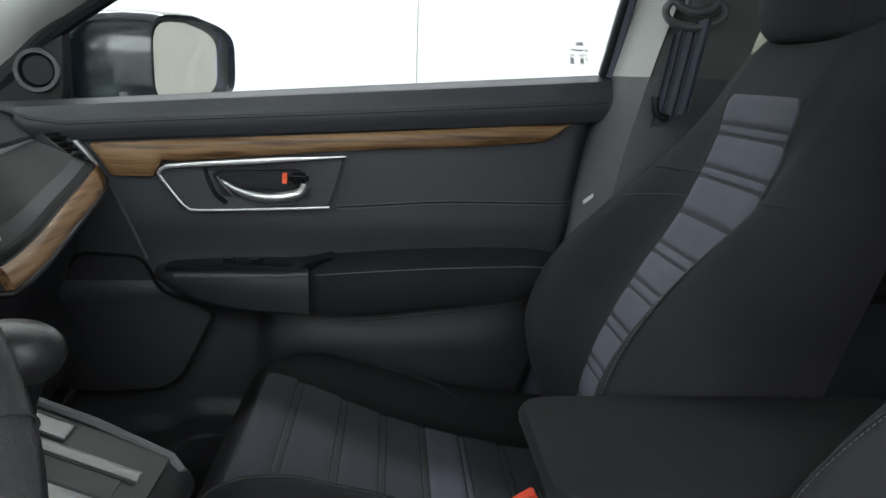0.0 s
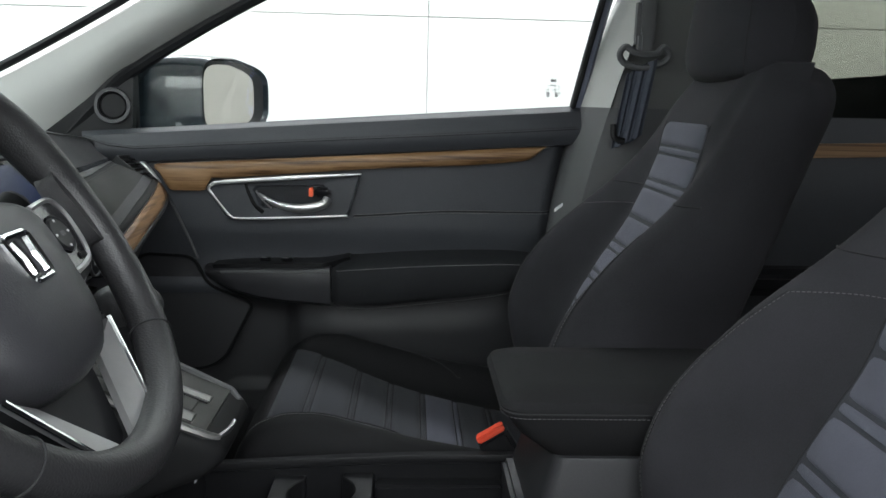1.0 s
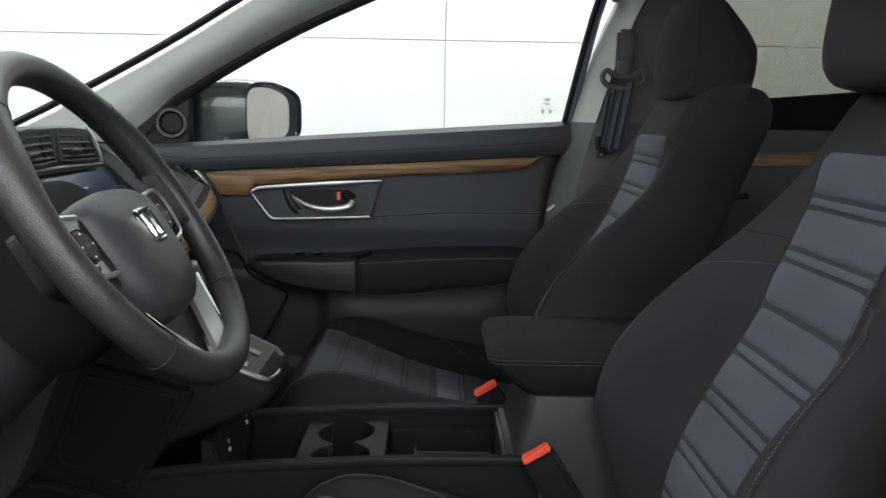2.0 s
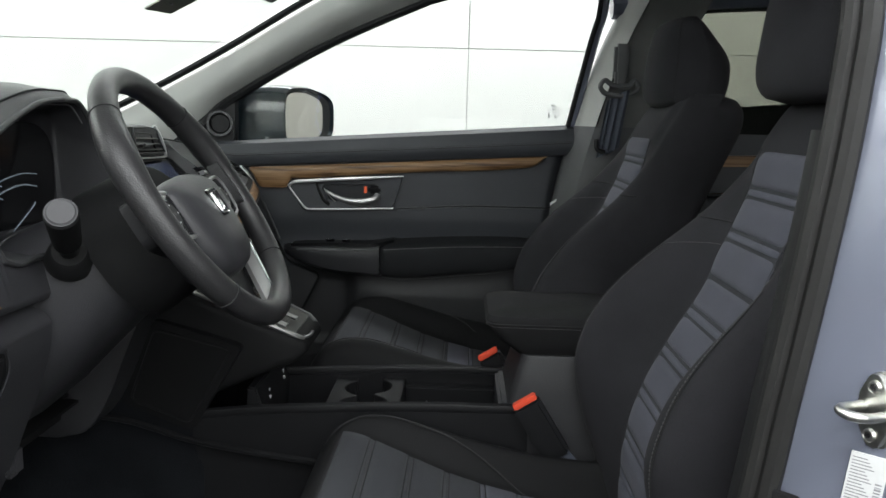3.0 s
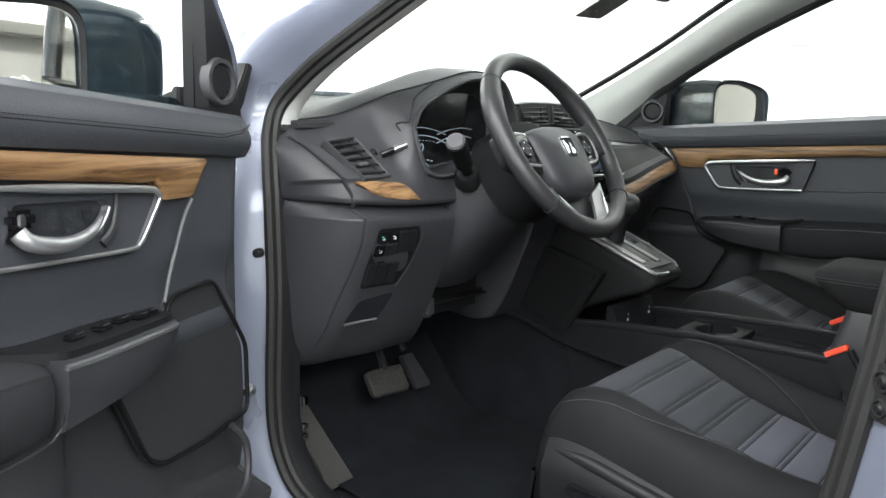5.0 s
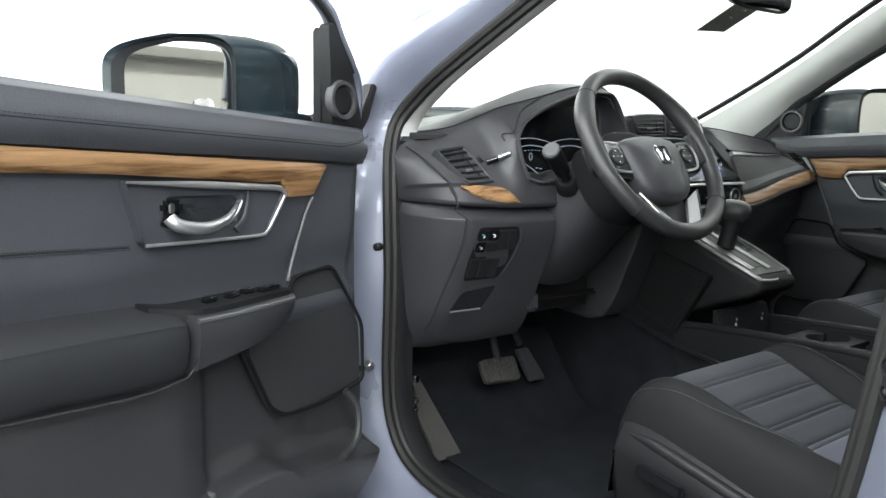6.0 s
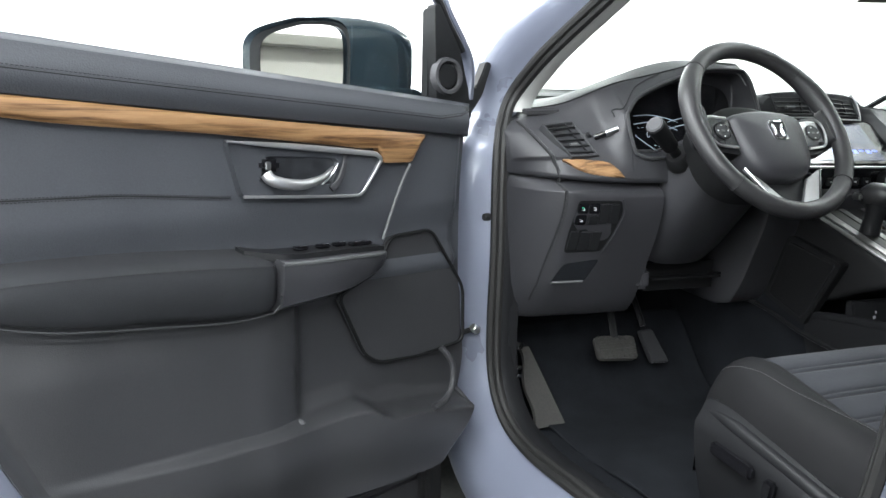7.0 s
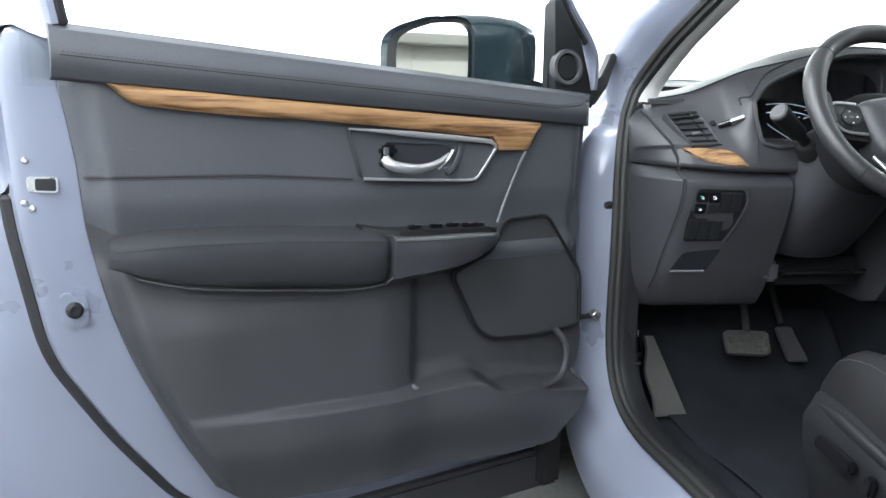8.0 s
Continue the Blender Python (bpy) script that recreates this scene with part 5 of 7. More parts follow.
# instruments behind the cut-out
gauges = part("instrument_panel", loft([[(x, -0.384 + y, 1.098 + z * (1 + 1.1 * y * (z > 0))) for y, z in super_loop(0.160, 0.078, 36, 3.2)] for x in (-0.632, -0.6235)]), GLOSS, dash, "black instrument panel")
ga = [path([(-0.6222, y + 0.018, z) for y, z in q], 6) for q in ([(-0.508, 1.103), (-0.469, 1.106), (-0.425, 1.101), (-0.388, 1.092)], [(-0.506, 1.085), (-0.468, 1.090), (-0.424, 1.085), (-0.387, 1.074)], [(-0.500, 1.062), (-0.492, 1.055), (-0.439, 1.026)])]
for q, r in zip(ga, (0.0009, 0.0012, 0.0010)):
    part("gauge_arc", tube(q, r, 5), LABEL_GLOW, gauges, "thin pale gauge line")
    part("gauge_arc", tube([(p[0], -0.768 - p[1], p[2]) for p in q], r, 5), LABEL_GLOW, gauges)
part("gauge_mark", tube([(-0.622, -0.447 + 0.0045 * math.cos(t), 1.065 + 0.008 * math.sin(t)) for t in np.linspace(0, 2 * math.pi, 17)[:-1]], 0.0009, 5, closed=True), LABEL_GLOW, gauges)
for k in range(7):
    y = -0.478 + 0.011 * k
    part("gauge_mark", box(-0.6226, -0.6218, y, y + 0.0045, 1.0785 - 0.00025 * (k - 3) ** 2, 1.0800 - 0.00025 * (k - 3) ** 2, 0), LABEL_GLOW, gauges)
for y, z in ((-0.430, 1.038), (-0.418, 1.036)):
    part("gauge_mark", box(-0.6226, -0.6218, y, y + 0.007, z, z + 0.0022, 0), LABEL_GLOW, gauges)
part("panel_line", tube(path([(-0.572, -0.470, 1.026), (-0.570, -0.452, 1.034), (-0.568, -0.42, 1.037), (-0.566, -0.36, 1.038)], 5), 0.0012, 5), EDGING, gauges)
bar_a, bar_b = Vector((-0.568, -0.625, 1.0545)), Vector((-0.545, -0.581, 1.074))
for lo, hi, mat, text in ((0.0, 0.5, GLOSS, "glossy black half of the small trim bar"), (0.48, 1.0, SATIN, "satin chrome half of the small trim bar")):
    p, q = bar_a.lerp(bar_b, lo), bar_a.lerp(bar_b, hi)
    part("trim_bar", tube([p, q], 0.0074, 14, flat=0.75, up=(0.6, 0, 0.8)), mat, dash, text)

# middle: upper vents, screen, climate panel
pod = part("centre_pod", loft([[(x, 0.012 + y * w, 1.112 + z * h) for y, z in super_loop(0.168, 0.060, 40, 3.4)] for x, w, h in ((-0.80, 0.9, 0.7), (-0.70, 0.97, 0.92), (-0.63, 1.0, 1.02), (-0.608, 1.0, 1.03), (-0.60, 0.97, 0.97))]), PLASTIC, dash, "raised middle pod of the dashboard")
air_vent([(-0.606, -0.122, 1.161), (-0.604, -0.004, 1.165), (-0.597, -0.004, 1.122), (-0.598, -0.098, 1.119)], 4, dash)
air_vent([(-0.604, 0.024, 1.165), (-0.606, 0.128, 1.161), (-0.597, 0.150, 1.119), (-0.597, 0.024, 1.122)], 4, dash)
part("pod_edge", tube(path([(-0.5935, -0.10, 1.110), (-0.592, 0.012, 1.1115), (-0.5935, 0.15, 1.109), (-0.594, 0.163, 1.113), (-0.600, 0.150, 1.150), (-0.606, 0.134, 1.170)], 6), [0.0018 + 0.0022 * step(14, 22, k) for k in range(31)], 6), SURROUND, pod, "satin edge round the middle vents")


def on_screen(c):
    """Tilts points given flat on the screen, whose foot stands nearer the cabin."""
    return (-0.548 + c.x - 1.05 * c.z, 0.026 + c.y, 1.054 + c.z)


scr = part("touch_screen", bend(box(-0.02, 0.0, -0.182, 0.184, -0.051, 0.052, 0.004), on_screen), GLOSS, dash, "glossy black touch screen")
part("picture", bend(box(0.0004, 0.0012, -0.12, 0.135, -0.040, 0.044, 0), on_screen), SCREEN_GLASS, scr, "dim blue screen picture")
ICON = glow_material("screen_icon", (0.20, 0.26, 0.85), 0.6)
for k in range(7):
    part("icon", bend(box(0.0012, 0.0018, -0.02 + 0.022 * k, -0.006 + 0.022 * k, -0.020 - 0.004 * (k % 2), -0.0165, 0), on_screen), ICON, scr)
for k in range(3):
    part("icon", bend(box(0.0012, 0.0018, -0.09 + 0.05 * k, -0.072 + 0.05 * k, 0.022, 0.0245, 0), on_screen), LABEL_GLOW, scr)
for k in range(4):
    part("screen_key", bend(box(0.0004, 0.0018, -0.168, -0.144, -0.036 + 0.022 * k, -0.022 + 0.022 * k, 0.0006), on_screen), SMOOTH, scr)
part("stack_line", tube([(-0.491, y, 0.998) for y in np.linspace(-0.155, 0.210, 8)], 0.0032, 6), SURROUND, dash, "satin line under the screen")
clim = part("climate_panel", loft([[(-0.520 + d, 0.028 + y, 0.958 + z) for y, z in super_loop(0.182, 0.038, 40, 6)] for d in (-0.03, 0.006, 0.010)]), GLOSS, dash, "glossy black climate panel")
for y in (-0.105, 0.165):
    kn = part("knob", drum((-0.512, y, 0.966), (-0.486, y, 0.965), 0.024, 0.021), SMOOTH, clim, "round black climate knob")
    part("knob_ring", ring_bm((-0.486, y, 0.965), (1, 0, 0), 0.022, 0.0035, 0.002), SATIN, kn)
    part("knob_mark", box(-0.4862, -0.4845, y - 0.006, y + 0.006, 0.960, 0.970, 0.0005), INK, kn)
for k in range(5):
    bt = part("button", box(-0.512, -0.506, -0.062 + 0.038 * k, -0.030 + 0.038 * k, 0.953, 0.974, 0.003), SMOOTH, clim)
    part("button_mark", box(-0.5064, -0.5056, -0.050 + 0.038 * k, -0.042 + 0.038 * k, 0.961, 0.965, 0), WHITE_MARK, bt)
part("climate_edge", tube(path([(-0.508, -0.150, 0.935), (-0.506, 0.028, 0.931), (-0.508, 0.206, 0.935)], 6), 0.0024, 6), SATIN, clim, "satin line under the climate panel")
part("stack_moulding", loft([[(x, 0.028 + y, z) for y in (-0.186, -0.178, 0.178, 0.186)] for x, z in ((-0.493, 1.003), (-0.515, 0.998), (-0.535, 0.985), (-0.535, 0.92), (-0.505, 0.915), (-0.52, 0.86), (-0.54, 0.82))], closed=False), SMOOTH, dash)

# ---- steering column and wheel ----
WC = Vector((-0.349, -0.365, 1.085))
WN = Vector((math.cos(0.588) * math.cos(0.046), math.cos(0.588) * math.sin(0.046), math.sin(0.588))).normalized()
WA = Vector((0, 0, 1)).cross(WN).normalized()
WB = WN.cross(WA)


def W(a, b, n=0.0):
    return WC + WA * a + WB * b + WN * n


wheel = thing("steering_wheel", "black leather steering wheel with satin lower spokes", "steering wheel", WC)
R = 0.1855
rim_pts = [W(R * math.cos(t), R * math.sin(t)) for t in np.linspace(0, 2 * math.pi, 97)[:-1]]
rim_r = [0.0175 + 0.0035 * (math.exp(-((abs(math.degrees(t) - a) / 16) ** 2))) for t in np.linspace(0, 2 * math.pi, 97)[:-1] for a in [min((25, 155), key=lambda q: abs(math.degrees(t) - q))]]
rim = part("rim", tube(rim_pts, rim_r, 14, closed=True), LEATHER, wheel, "black leather wheel rim")
for deg in (44, 136, 222, 318):
    t = radians(deg)
    c, s = W(R * math.cos(t), R * math.sin(t)), WA * math.cos(t) + WB * math.sin(t)
    rr = 0.0183
    part("rim_seam", tube([c + (s * math.cos(q) + WN * math.sin(q)) * rr for q in np.linspace(0, 2 * math.pi, 25)[:-1]], 0.0009, 5, closed=True), SEAM_AND_SHADE, rim)
hub_shape = [(0.094, 0.006), (0.086, 0.026), (0.05, 0.036), (0.0, 0.040), (-0.05, 0.036), (-0.086, 0.026), (-0.094, 0.006), (-0.090, -0.035), (-0.078, -0.080), (-0.05, -0.106), (0.0, -0.114), (0.05, -0.106), (0.078, -0.080), (0.090, -0.035)]
hl = path([(x, y, 0) for x, y in hub_shape], 4, closed=True)
secs = [[W(p[0] * k, -0.037 + (p[1] + 0.037) * k, n) for p in hl] for k, n in ((0.9, -0.06), (1.0, -0.045), (1.02, -0.022), (1.0, -0.008), (0.95, 0.001), (0.82, 0.009), (0.5, 0.015), (0.2, 0.017))]
pad = part("airbag_cover", loft(secs), PLASTIC, wheel, "black horn pad")
for s in (-1, 1):
    part("pad_crease", tube(path([W(s * 0.062, 0.022, 0.004), W(s * 0.05, -0.03, 0.011), W(s * 0.036, -0.085, 0.005)], 6), 0.0035, 6), PLASTIC, pad)
# plain badge: a rounded frame with a solid bar shape
badge = [(-0.021, 0.001), (0.021, 0.001), (0.017, -0.037), (-0.017, -0.037)]
rb = round_poly(badge, 0.007)
part("badge", tube([W(x, y, 0.0172) for x, y in rb], 0.0026, 6, closed=True), CHROME, pad, "chrome maker's badge frame")
for s in (-1, 1):
    part("badge_bar", tube([W(s * 0.011, -0.004, 0.0175), W(s * 0.0075, -0.017, 0.0178), W(s * 0.009, -0.032, 0.0175)], 0.0032, 6), CHROME, pad)
for k, (u, w) in enumerate(((0.042, 0.007), (0.043, 0.010))):
    part("moulded_mark", bend(box(-w, w, -0.0016, 0.0016, 0, 0.0008, 0.0003), lambda v: W(u, -0.062 - 0.0065 * k, 0.0072 - 0.0010 * k) + WA * v.x + WB * v.y + WN * v.z), EDGING, pad)
for s in (-1, 1):
    sp = [(s * 0.075, 0.022), (s * 0.13, 0.026), (s * 0.176, 0.030), (s * 0.180, -0.030), (s * 0.14, -0.050), (s * 0.085, -0.058)]
    if s < 0:
        sp = sp[::-1]
    q = round_poly(sp, 0.012)
    spoke = part("spoke", loft([[W(x, y, n) for x, y in q] for n in (-0.035, -0.014, -0.011)]), SMOOTH, wheel, "black wheel spoke with buttons")
    pod_l = round_poly([(s * 0.092, 0.018), (s * 0.145, 0.022), (s * 0.156, 0.000), (s * 0.142, -0.036), (s * 0.092, -0.044)][::s], 0.01)
    part("button_pod", loft([[W(x, y, n) for x, y in pod_l] for n in (-0.012, -0.006, -0.0045)]), GLOSS, spoke, "glossy dark button pod")
    part("pod_edge", tube(path([W(s * 0.100, 0.0205, -0.005), W(s * 0.145, 0.0225, -0.005), W(s * 0.157, 0.0, -0.005), W(s * 0.143, -0.036, -0.005), W(s * 0.095, -0.0445, -0.005)], 6), 0.0030, 6), SURROUND, spoke, "satin edge of the button pod")
    part("round_button", drum(W(s * 0.120, -0.009, -0.0050), W(s * 0.120, -0.009, -0.0020), 0.0185, 0.017), SMOOTH, spoke, "round four-way button")
    part("centre_mark", bend(box(-0.0042, 0.0042, -0.0022, 0.0022, 0, 0.0006, 0), lambda v: W(s * 0.120, -0.009, -0.0020) + WA * v.x + WB * v.y + WN * v.z), EDGING, spoke)
    for k in range(4):
        t = k * math.pi / 2
        c = W(s * 0.120 + 0.0125 * math.cos(t), -0.009 + 0.0125 * math.sin(t), -0.0022)
        part("button_mark", bend(box(-0.0015, 0.0015, -0.0011, 0.0011, 0, 0.0006, 0), lambda v: c + WA * v.x + WB * v.y + WN * v.z), WHITE_MARK, spoke)
    part("button", bend(box(-0.007, 0.007, -0.003, 0.003, 0, 0.002, 0.001), lambda v: W(s * 0.132, -0.033, -0.0045) + WA * v.x + WB * v.y + WN * v.z), SMOOTH, spoke)
    part("spoke_pad", loft([[W(x, y, n) for x, y in round_poly([(s * 0.155, 0.040), (s * 0.178, 0.055), (s * 0.186, -0.035), (s * 0.160, -0.030)][::s], 0.01)] for n in (-0.012, 0.004, 0.007)]), LEATHER, spoke, "leather thumb rest")
    # lower spokes: satin blades that lean inwards and meet the rim near the bottom
    rows = []
    for t in np.linspace(0, 1, 9):
        o = (s * (0.100 - 0.048 * t), -0.090 - 0.082 * t, -0.006 + 0.004 * t)
        i = (s * (0.062 - 0.050 * t), -0.108 - 0.066 * t, -0.014 + 0.006 * t)
        rows.append([W(*(o[k] + (i[k] - o[k]) * u for k in range(3))) for u in np.linspace(0, 1, 5)])
    part("lower_spoke", slab(rows, -0.006 * WN), SURROUND, wheel, "satin silver lower spoke")
    part("spoke_edge", tube([r[0] for r in rows], 0.0022, 6), CHROME, wheel)
part("spoke_web", loft([[W(x, y, n) for x, y in round_poly([(-0.07, -0.09), (0.07, -0.09), (0.028, -0.174), (-0.028, -0.174)], 0.01)] for n in (-0.04, -0.024)]), SMOOTH, wheel)

column = thing("steering_column", "black plastic steering column cover", "steering column", (-0.5, -0.345, 1.0))
axis = WN
secs = []
for t, w, h in ((-0.045, 0.05, 0.045), (-0.06, 0.085, 0.065), (-0.10, 0.095, 0.075), (-0.16, 0.102, 0.088), (-0.22, 0.11, 0.10), (-0.30, 0.12, 0.118), (-0.36, 0.125, 0.125)):
    c = WC + axis * t + Vector((0, 0, -0.010))
    secs.append([c + Vector((0, 1, 0)) * y + WB * z for y, z in super_loop(w, h, 32, 2.8)])
part("shroud", loft(secs), PLASTIC, column, "black column shroud")
# black collar added to stand for the shaded gap behind the wheel
secs = []
for t, w, h in ((-0.035, 0.088, 0.078), (-0.04, 0.098, 0.088), (-0.075, 0.104, 0.094), (-0.118, 0.107, 0.097), (-0.125, 0.09, 0.08)):
    c = WC + axis * t + Vector((0, 0, -0.012))
    secs.append([c + Vector((0, 1, 0)) * y + WB * z for y, z in super_loop(w, h, 32, 2.6)])
part("gap_shade", loft(secs), MATTE, column, "matte black collar that paints the dark gap behind the wheel")
# solid near-black disc painted as the shaded opening
part("keyhole", drum(WC + axis * -0.11 + Vector((0, 0.05, -0.09)), WC + axis * -0.105 + Vector((0, 0.05, -0.094)), 0.004), SEAM_AND_SHADE, column)
for s in (-1, 1):
    root, end = Vector((-0.485, -0.354 + s * 0.105, 1.008)), Vector((-0.438, -0.354 + s * 0.216, 1.085))
    dirn = (end - root).normalized()
    st = part("stalk", tube([root - dirn * 0.03, root.lerp(end, 0.7)], [0.012, 0.010], 12), SMOOTH, column, "black column stalk")
    part("stalk_collar", drum(root + dirn * 0.002, root + dirn * 0.034, 0.031, 0.025, 28, 0.005), MATTE, st)
    part("stalk_grip", drum(root.lerp(end, 0.42), end, 0.0165, 0.0195, 28, 0.003), MATTE, st)
    part("stalk_cap", drum(end - dirn * 0.001, end + dirn * 0.003, 0.0178, 0.0165, 28), CAP, st, "dark grey stalk end cap")
lever = part("tilt_lever", box(-0.578, -0.556, -0.497, -0.464, 0.722, 0.768, 0.008), PLASTIC, column, "dark grey tilt lever")
part("lower_cover", box(-0.70, -0.60, -0.46, -0.20, 0.700, 0.765, 0.03, 4), MATTE, column)

# ---- console ----
console = thing("centre_console", "black centre console with cup holders and open trays", "console", (-0.1, 0.015, 0.39))
CY = 0.015
RAIL = spline([-0.46, -0.35, -0.20, -0.05, 0.14], [0.662, 0.675, 0.685, 0.692, 0.694])
for s in (-1, 1):
    rows = []
    for x in np.linspace(-0.46, 0.14, 20):
        zt = RAIL(x) - 0.004
        rows.append([(x, CY + s * (0.125 - 0.012 * t), 0.386 + (zt - 0.386) * t) for t in np.linspace(0, 1, 8)])
    part("side_panel", slab(rows, (0, -s * 0.016, 0)), SMOOTH, console, "black console side panel")
    rail = [(x, CY + s * 0.108, RAIL(x)) for x in np.linspace(-0.46, 0.14, 20)]
    part("rail", tube(rail, 0.010, 8, flat=0.8), SMOOTH, console, "rounded console rail")
part("tray_floor", box(-0.44, 0.12, CY - 0.105, CY + 0.105, 0.575, 0.590, 0.003), RUBBER, console, "black rubber tray floor")
part("tray_front", prism([(-0.36, 0.58), (-0.34, 0.58), (-0.33, 0.66), (-0.348, 0.715), (-0.365, 0.715)], "y", CY - 0.104, CY + 0.104, 0.003), SMOOTH, console, "black tray front with sockets")
for y in (-0.030, 0.082):
    part("socket_mark", box(-0.337, -0.3335, y - 0.006, y + 0.001, 0.676, 0.683, 0.001), INK, console, "grey socket symbol")
    part("socket_mark", box(-0.340, -0.3375, y + 0.004, y + 0.007, 0.686, 0.693, 0.001), INK, console)
# cup holder bridge
CUP_X, CUP_R = -0.163, 0.046


def cup_edge(m):
    """Outline of the divider in front of (-1) or behind (1) the two cups."""
    pts = []
    for y in np.linspace(-0.100, 0.100, 41):
        d = abs(abs(y) - 0.047)
        reach = math.sqrt(max(CUP_R ** 2 - d * d, 0.0))
        reach = max(reach, 0.016 if abs(y) < 0.047 else 0.026)
        pts.append((CUP_X + m * reach, CY + y))
    back = CUP_X + m * 0.070
    return pts + [(back, CY + 0.100), (back, CY - 0.100)]


bridge = part("cup_bridge", prism(cup_edge(-1), "z", 0.588, 0.670, 0.0015, 1), SMOOTH, console, "black cup holder divider")
part("rear_divider", prism(cup_edge(1)[::-1], "z", 0.588, 0.674, 0.0015, 1), SMOOTH, bridge)
for s in (-1, 1):
    part("cup_floor", drum((CUP_X, CY + s * 0.047, 0.588), (CUP_X, CY + s * 0.047, 0.594), 0.044, 0.042, 28), RUBBER, bridge, "black rubber cup floor")
# rear tray with its flat rim and a smaller bin
for y0, y1 in ((-0.100, -0.072), (0.072, 0.100)):
    part("tray_rim", box(-0.091, 0.088, CY + y0, CY + y1, 0.60, 0.667, 0.004), SMOOTH, console, "flat rim of the rear tray")
part("bin_wall", box(-0.050, -0.046, CY - 0.070, CY + 0.070, 0.592, 0.640, 0.0015), PLASTIC, console)
part("bin_wall", box(-0.046, 0.080, CY + 0.030, CY + 0.034, 0.592, 0.645, 0.0015), PLASTIC, console)
part("inner_tray", box(-0.044, 0.085, CY - 0.068, CY + 0.028, 0.592, 0.598, 0.003), SMOOTH, console)
part("tray_rear", box(0.088, 0.115, CY - 0.10, CY + 0.10, 0.585, 0.70, 0.006), PLASTIC, console)

storage = part("armrest_box", loft([[(x, CY + y, z) for x, y in round_poly([(x0, -w), (0.47, -w), (0.47, w), (x0, w)], 0.02)] for x0, w, z in ((0.085, 0.115, 0.39), (0.09, 0.114, 0.60), (0.105, 0.108, 0.71), (0.125, 0.098, 0.785), (0.125, 0.096, 0.79))]), HARD, console, "grey-black storage box under the armrest")
secs = []
for z, x0, w, r in ((0.782, 0.130, 0.080, 0.02), (0.788, 0.120, 0.088, 0.025), (0.815, 0.085, 0.098, 0.03), (0.842, 0.064, 0.104, 0.03), (0.851, 0.060, 0.105, 0.03), (0.860, 0.064, 0.101, 0.03), (0.8665, 0.078, 0.088, 0.03), (0.869, 0.11, 0.055, 0.03)):
    secs.append([(x, CY + y, z) for x, y in round_poly([(x0, -w), (0.455, -w), (0.455, w), (x0, w)], r, 6)])
lid = part("armrest_lid", loft(secs), LID_CLOTH, console, "padded black armrest lid")
q = [(x, CY + y, 0.847) for x, y in round_poly([(0.0615, -0.105), (0.455, -0.105), (0.455, 0.105), (0.0615, 0.105)], 0.03, 6)]
part("lid_seam", tube(q, 0.0014, 5, closed=True), SEAM_AND_SHADE, lid)
part("lid_stitching", stitches([(p[0], p[1], p[2] - 0.005) for p in q], 0.0055, 0.0034, 0.0004), SEAT_THREAD, lid)

# gear selector platform
sel = thing("gear_selector", "gear selector with black knob on a sloping dark platform", "gear lever", (-0.4, CY, 0.6))
secs = []
for x, zt, zl, w in ((-0.56, 0.915, 0.66, 0.11), (-0.50, 0.895, 0.68, 0.108), (-0.42, 0.862, 0.70, 0.102), (-0.34, 0.828, 0.735, 0.095), (-0.285, 0.805, 0.755, 0.086), (-0.268, 0.796, 0.768, 0.078), (-0.262, 0.786, 0.776, 0.07)):
    secs.append([(x, CY + y, z) for y, z in round_poly([(-w, zl), (w, zl), (w * 0.95, zt), (-w * 0.95, zt)], 0.016, 4)])
plat = part("platform", loft(secs), MATTE, sel, "black selector platform")


def on_plat(x):
    return 0.915 + (x + 0.56) * (0.805 - 0.915) / 0.275


part("top_plate", slab([[(x, CY + y, on_plat(x) + 0.003) for y in (-0.072, -0.03, 0.03, 0.072)] for x in np.linspace(-0.53, -0.285, 6)], (0, 0, -0.006)), PLATE, plat, "olive-grey top plate")
for s in (-1, 1):
    part("side_rail", tube([(-0.54, CY + s * 0.084, on_plat(-0.54) + 0.003), (-0.36, CY + s * 0.081, on_plat(-0.36) + 0.004), (-0.285, CY + s * 0.072, on_plat(-0.285) + 0.001), (-0.272, CY + s * 0.060, 0.796)], 0.0055, 8), DULL if s < 0 else EDGING, plat, "dull silver edge rail" if s < 0 else "dark edge rail")
for y0, w, x0 in ((0.016, 0.0085, -0.298), (-0.048, 0.0115, -0.303)):
    part("gate_rail", slab([[(x, CY + y0 + u * w, on_plat(x) + 0.0075 - 0.002 * abs(u)) for u in (-1, -0.6, 0, 0.6, 1)] for x in np.linspace(-0.51, x0, 8)], (0, 0, -0.008)), DULL, plat, "dull silver gate rail")
part("gate_plate", slab([[(x, CY - 0.014 + u * 0.016, on_plat(x) + 0.0042) for u in (-1, 0, 1)] for x in np.linspace(-0.50, -0.31, 4)], (0, 0, -0.004)), PLATE, plat, "dark grey gate plate")
# near-black strips on the plate paint the shade of open slots
part("gate_slot", slab([[(x, CY + 0.005 + u * 0.002, on_plat(x) + 0.0050) for u in (-1, 1)] for x in np.linspace(-0.50, -0.30, 4)], (0, 0, -0.004)), SEAM_AND_SHADE, plat)
part("gate_slot", slab([[(x, CY - 0.034 + u * 0.003, on_plat(x) + 0.0050) for u in (-1, 1)] for x in np.linspace(-0.50, -0.31, 4)], (0, 0, -0.004)), SEAM_AND_SHADE, plat)
part("end_edge", tube(path([(-0.273, CY - 0.062, 0.797), (-0.2655, CY - 0.03, 0.795), (-0.2645, CY - 0.005, 0.795)], 5), 0.0032, 8), SATIN, plat)
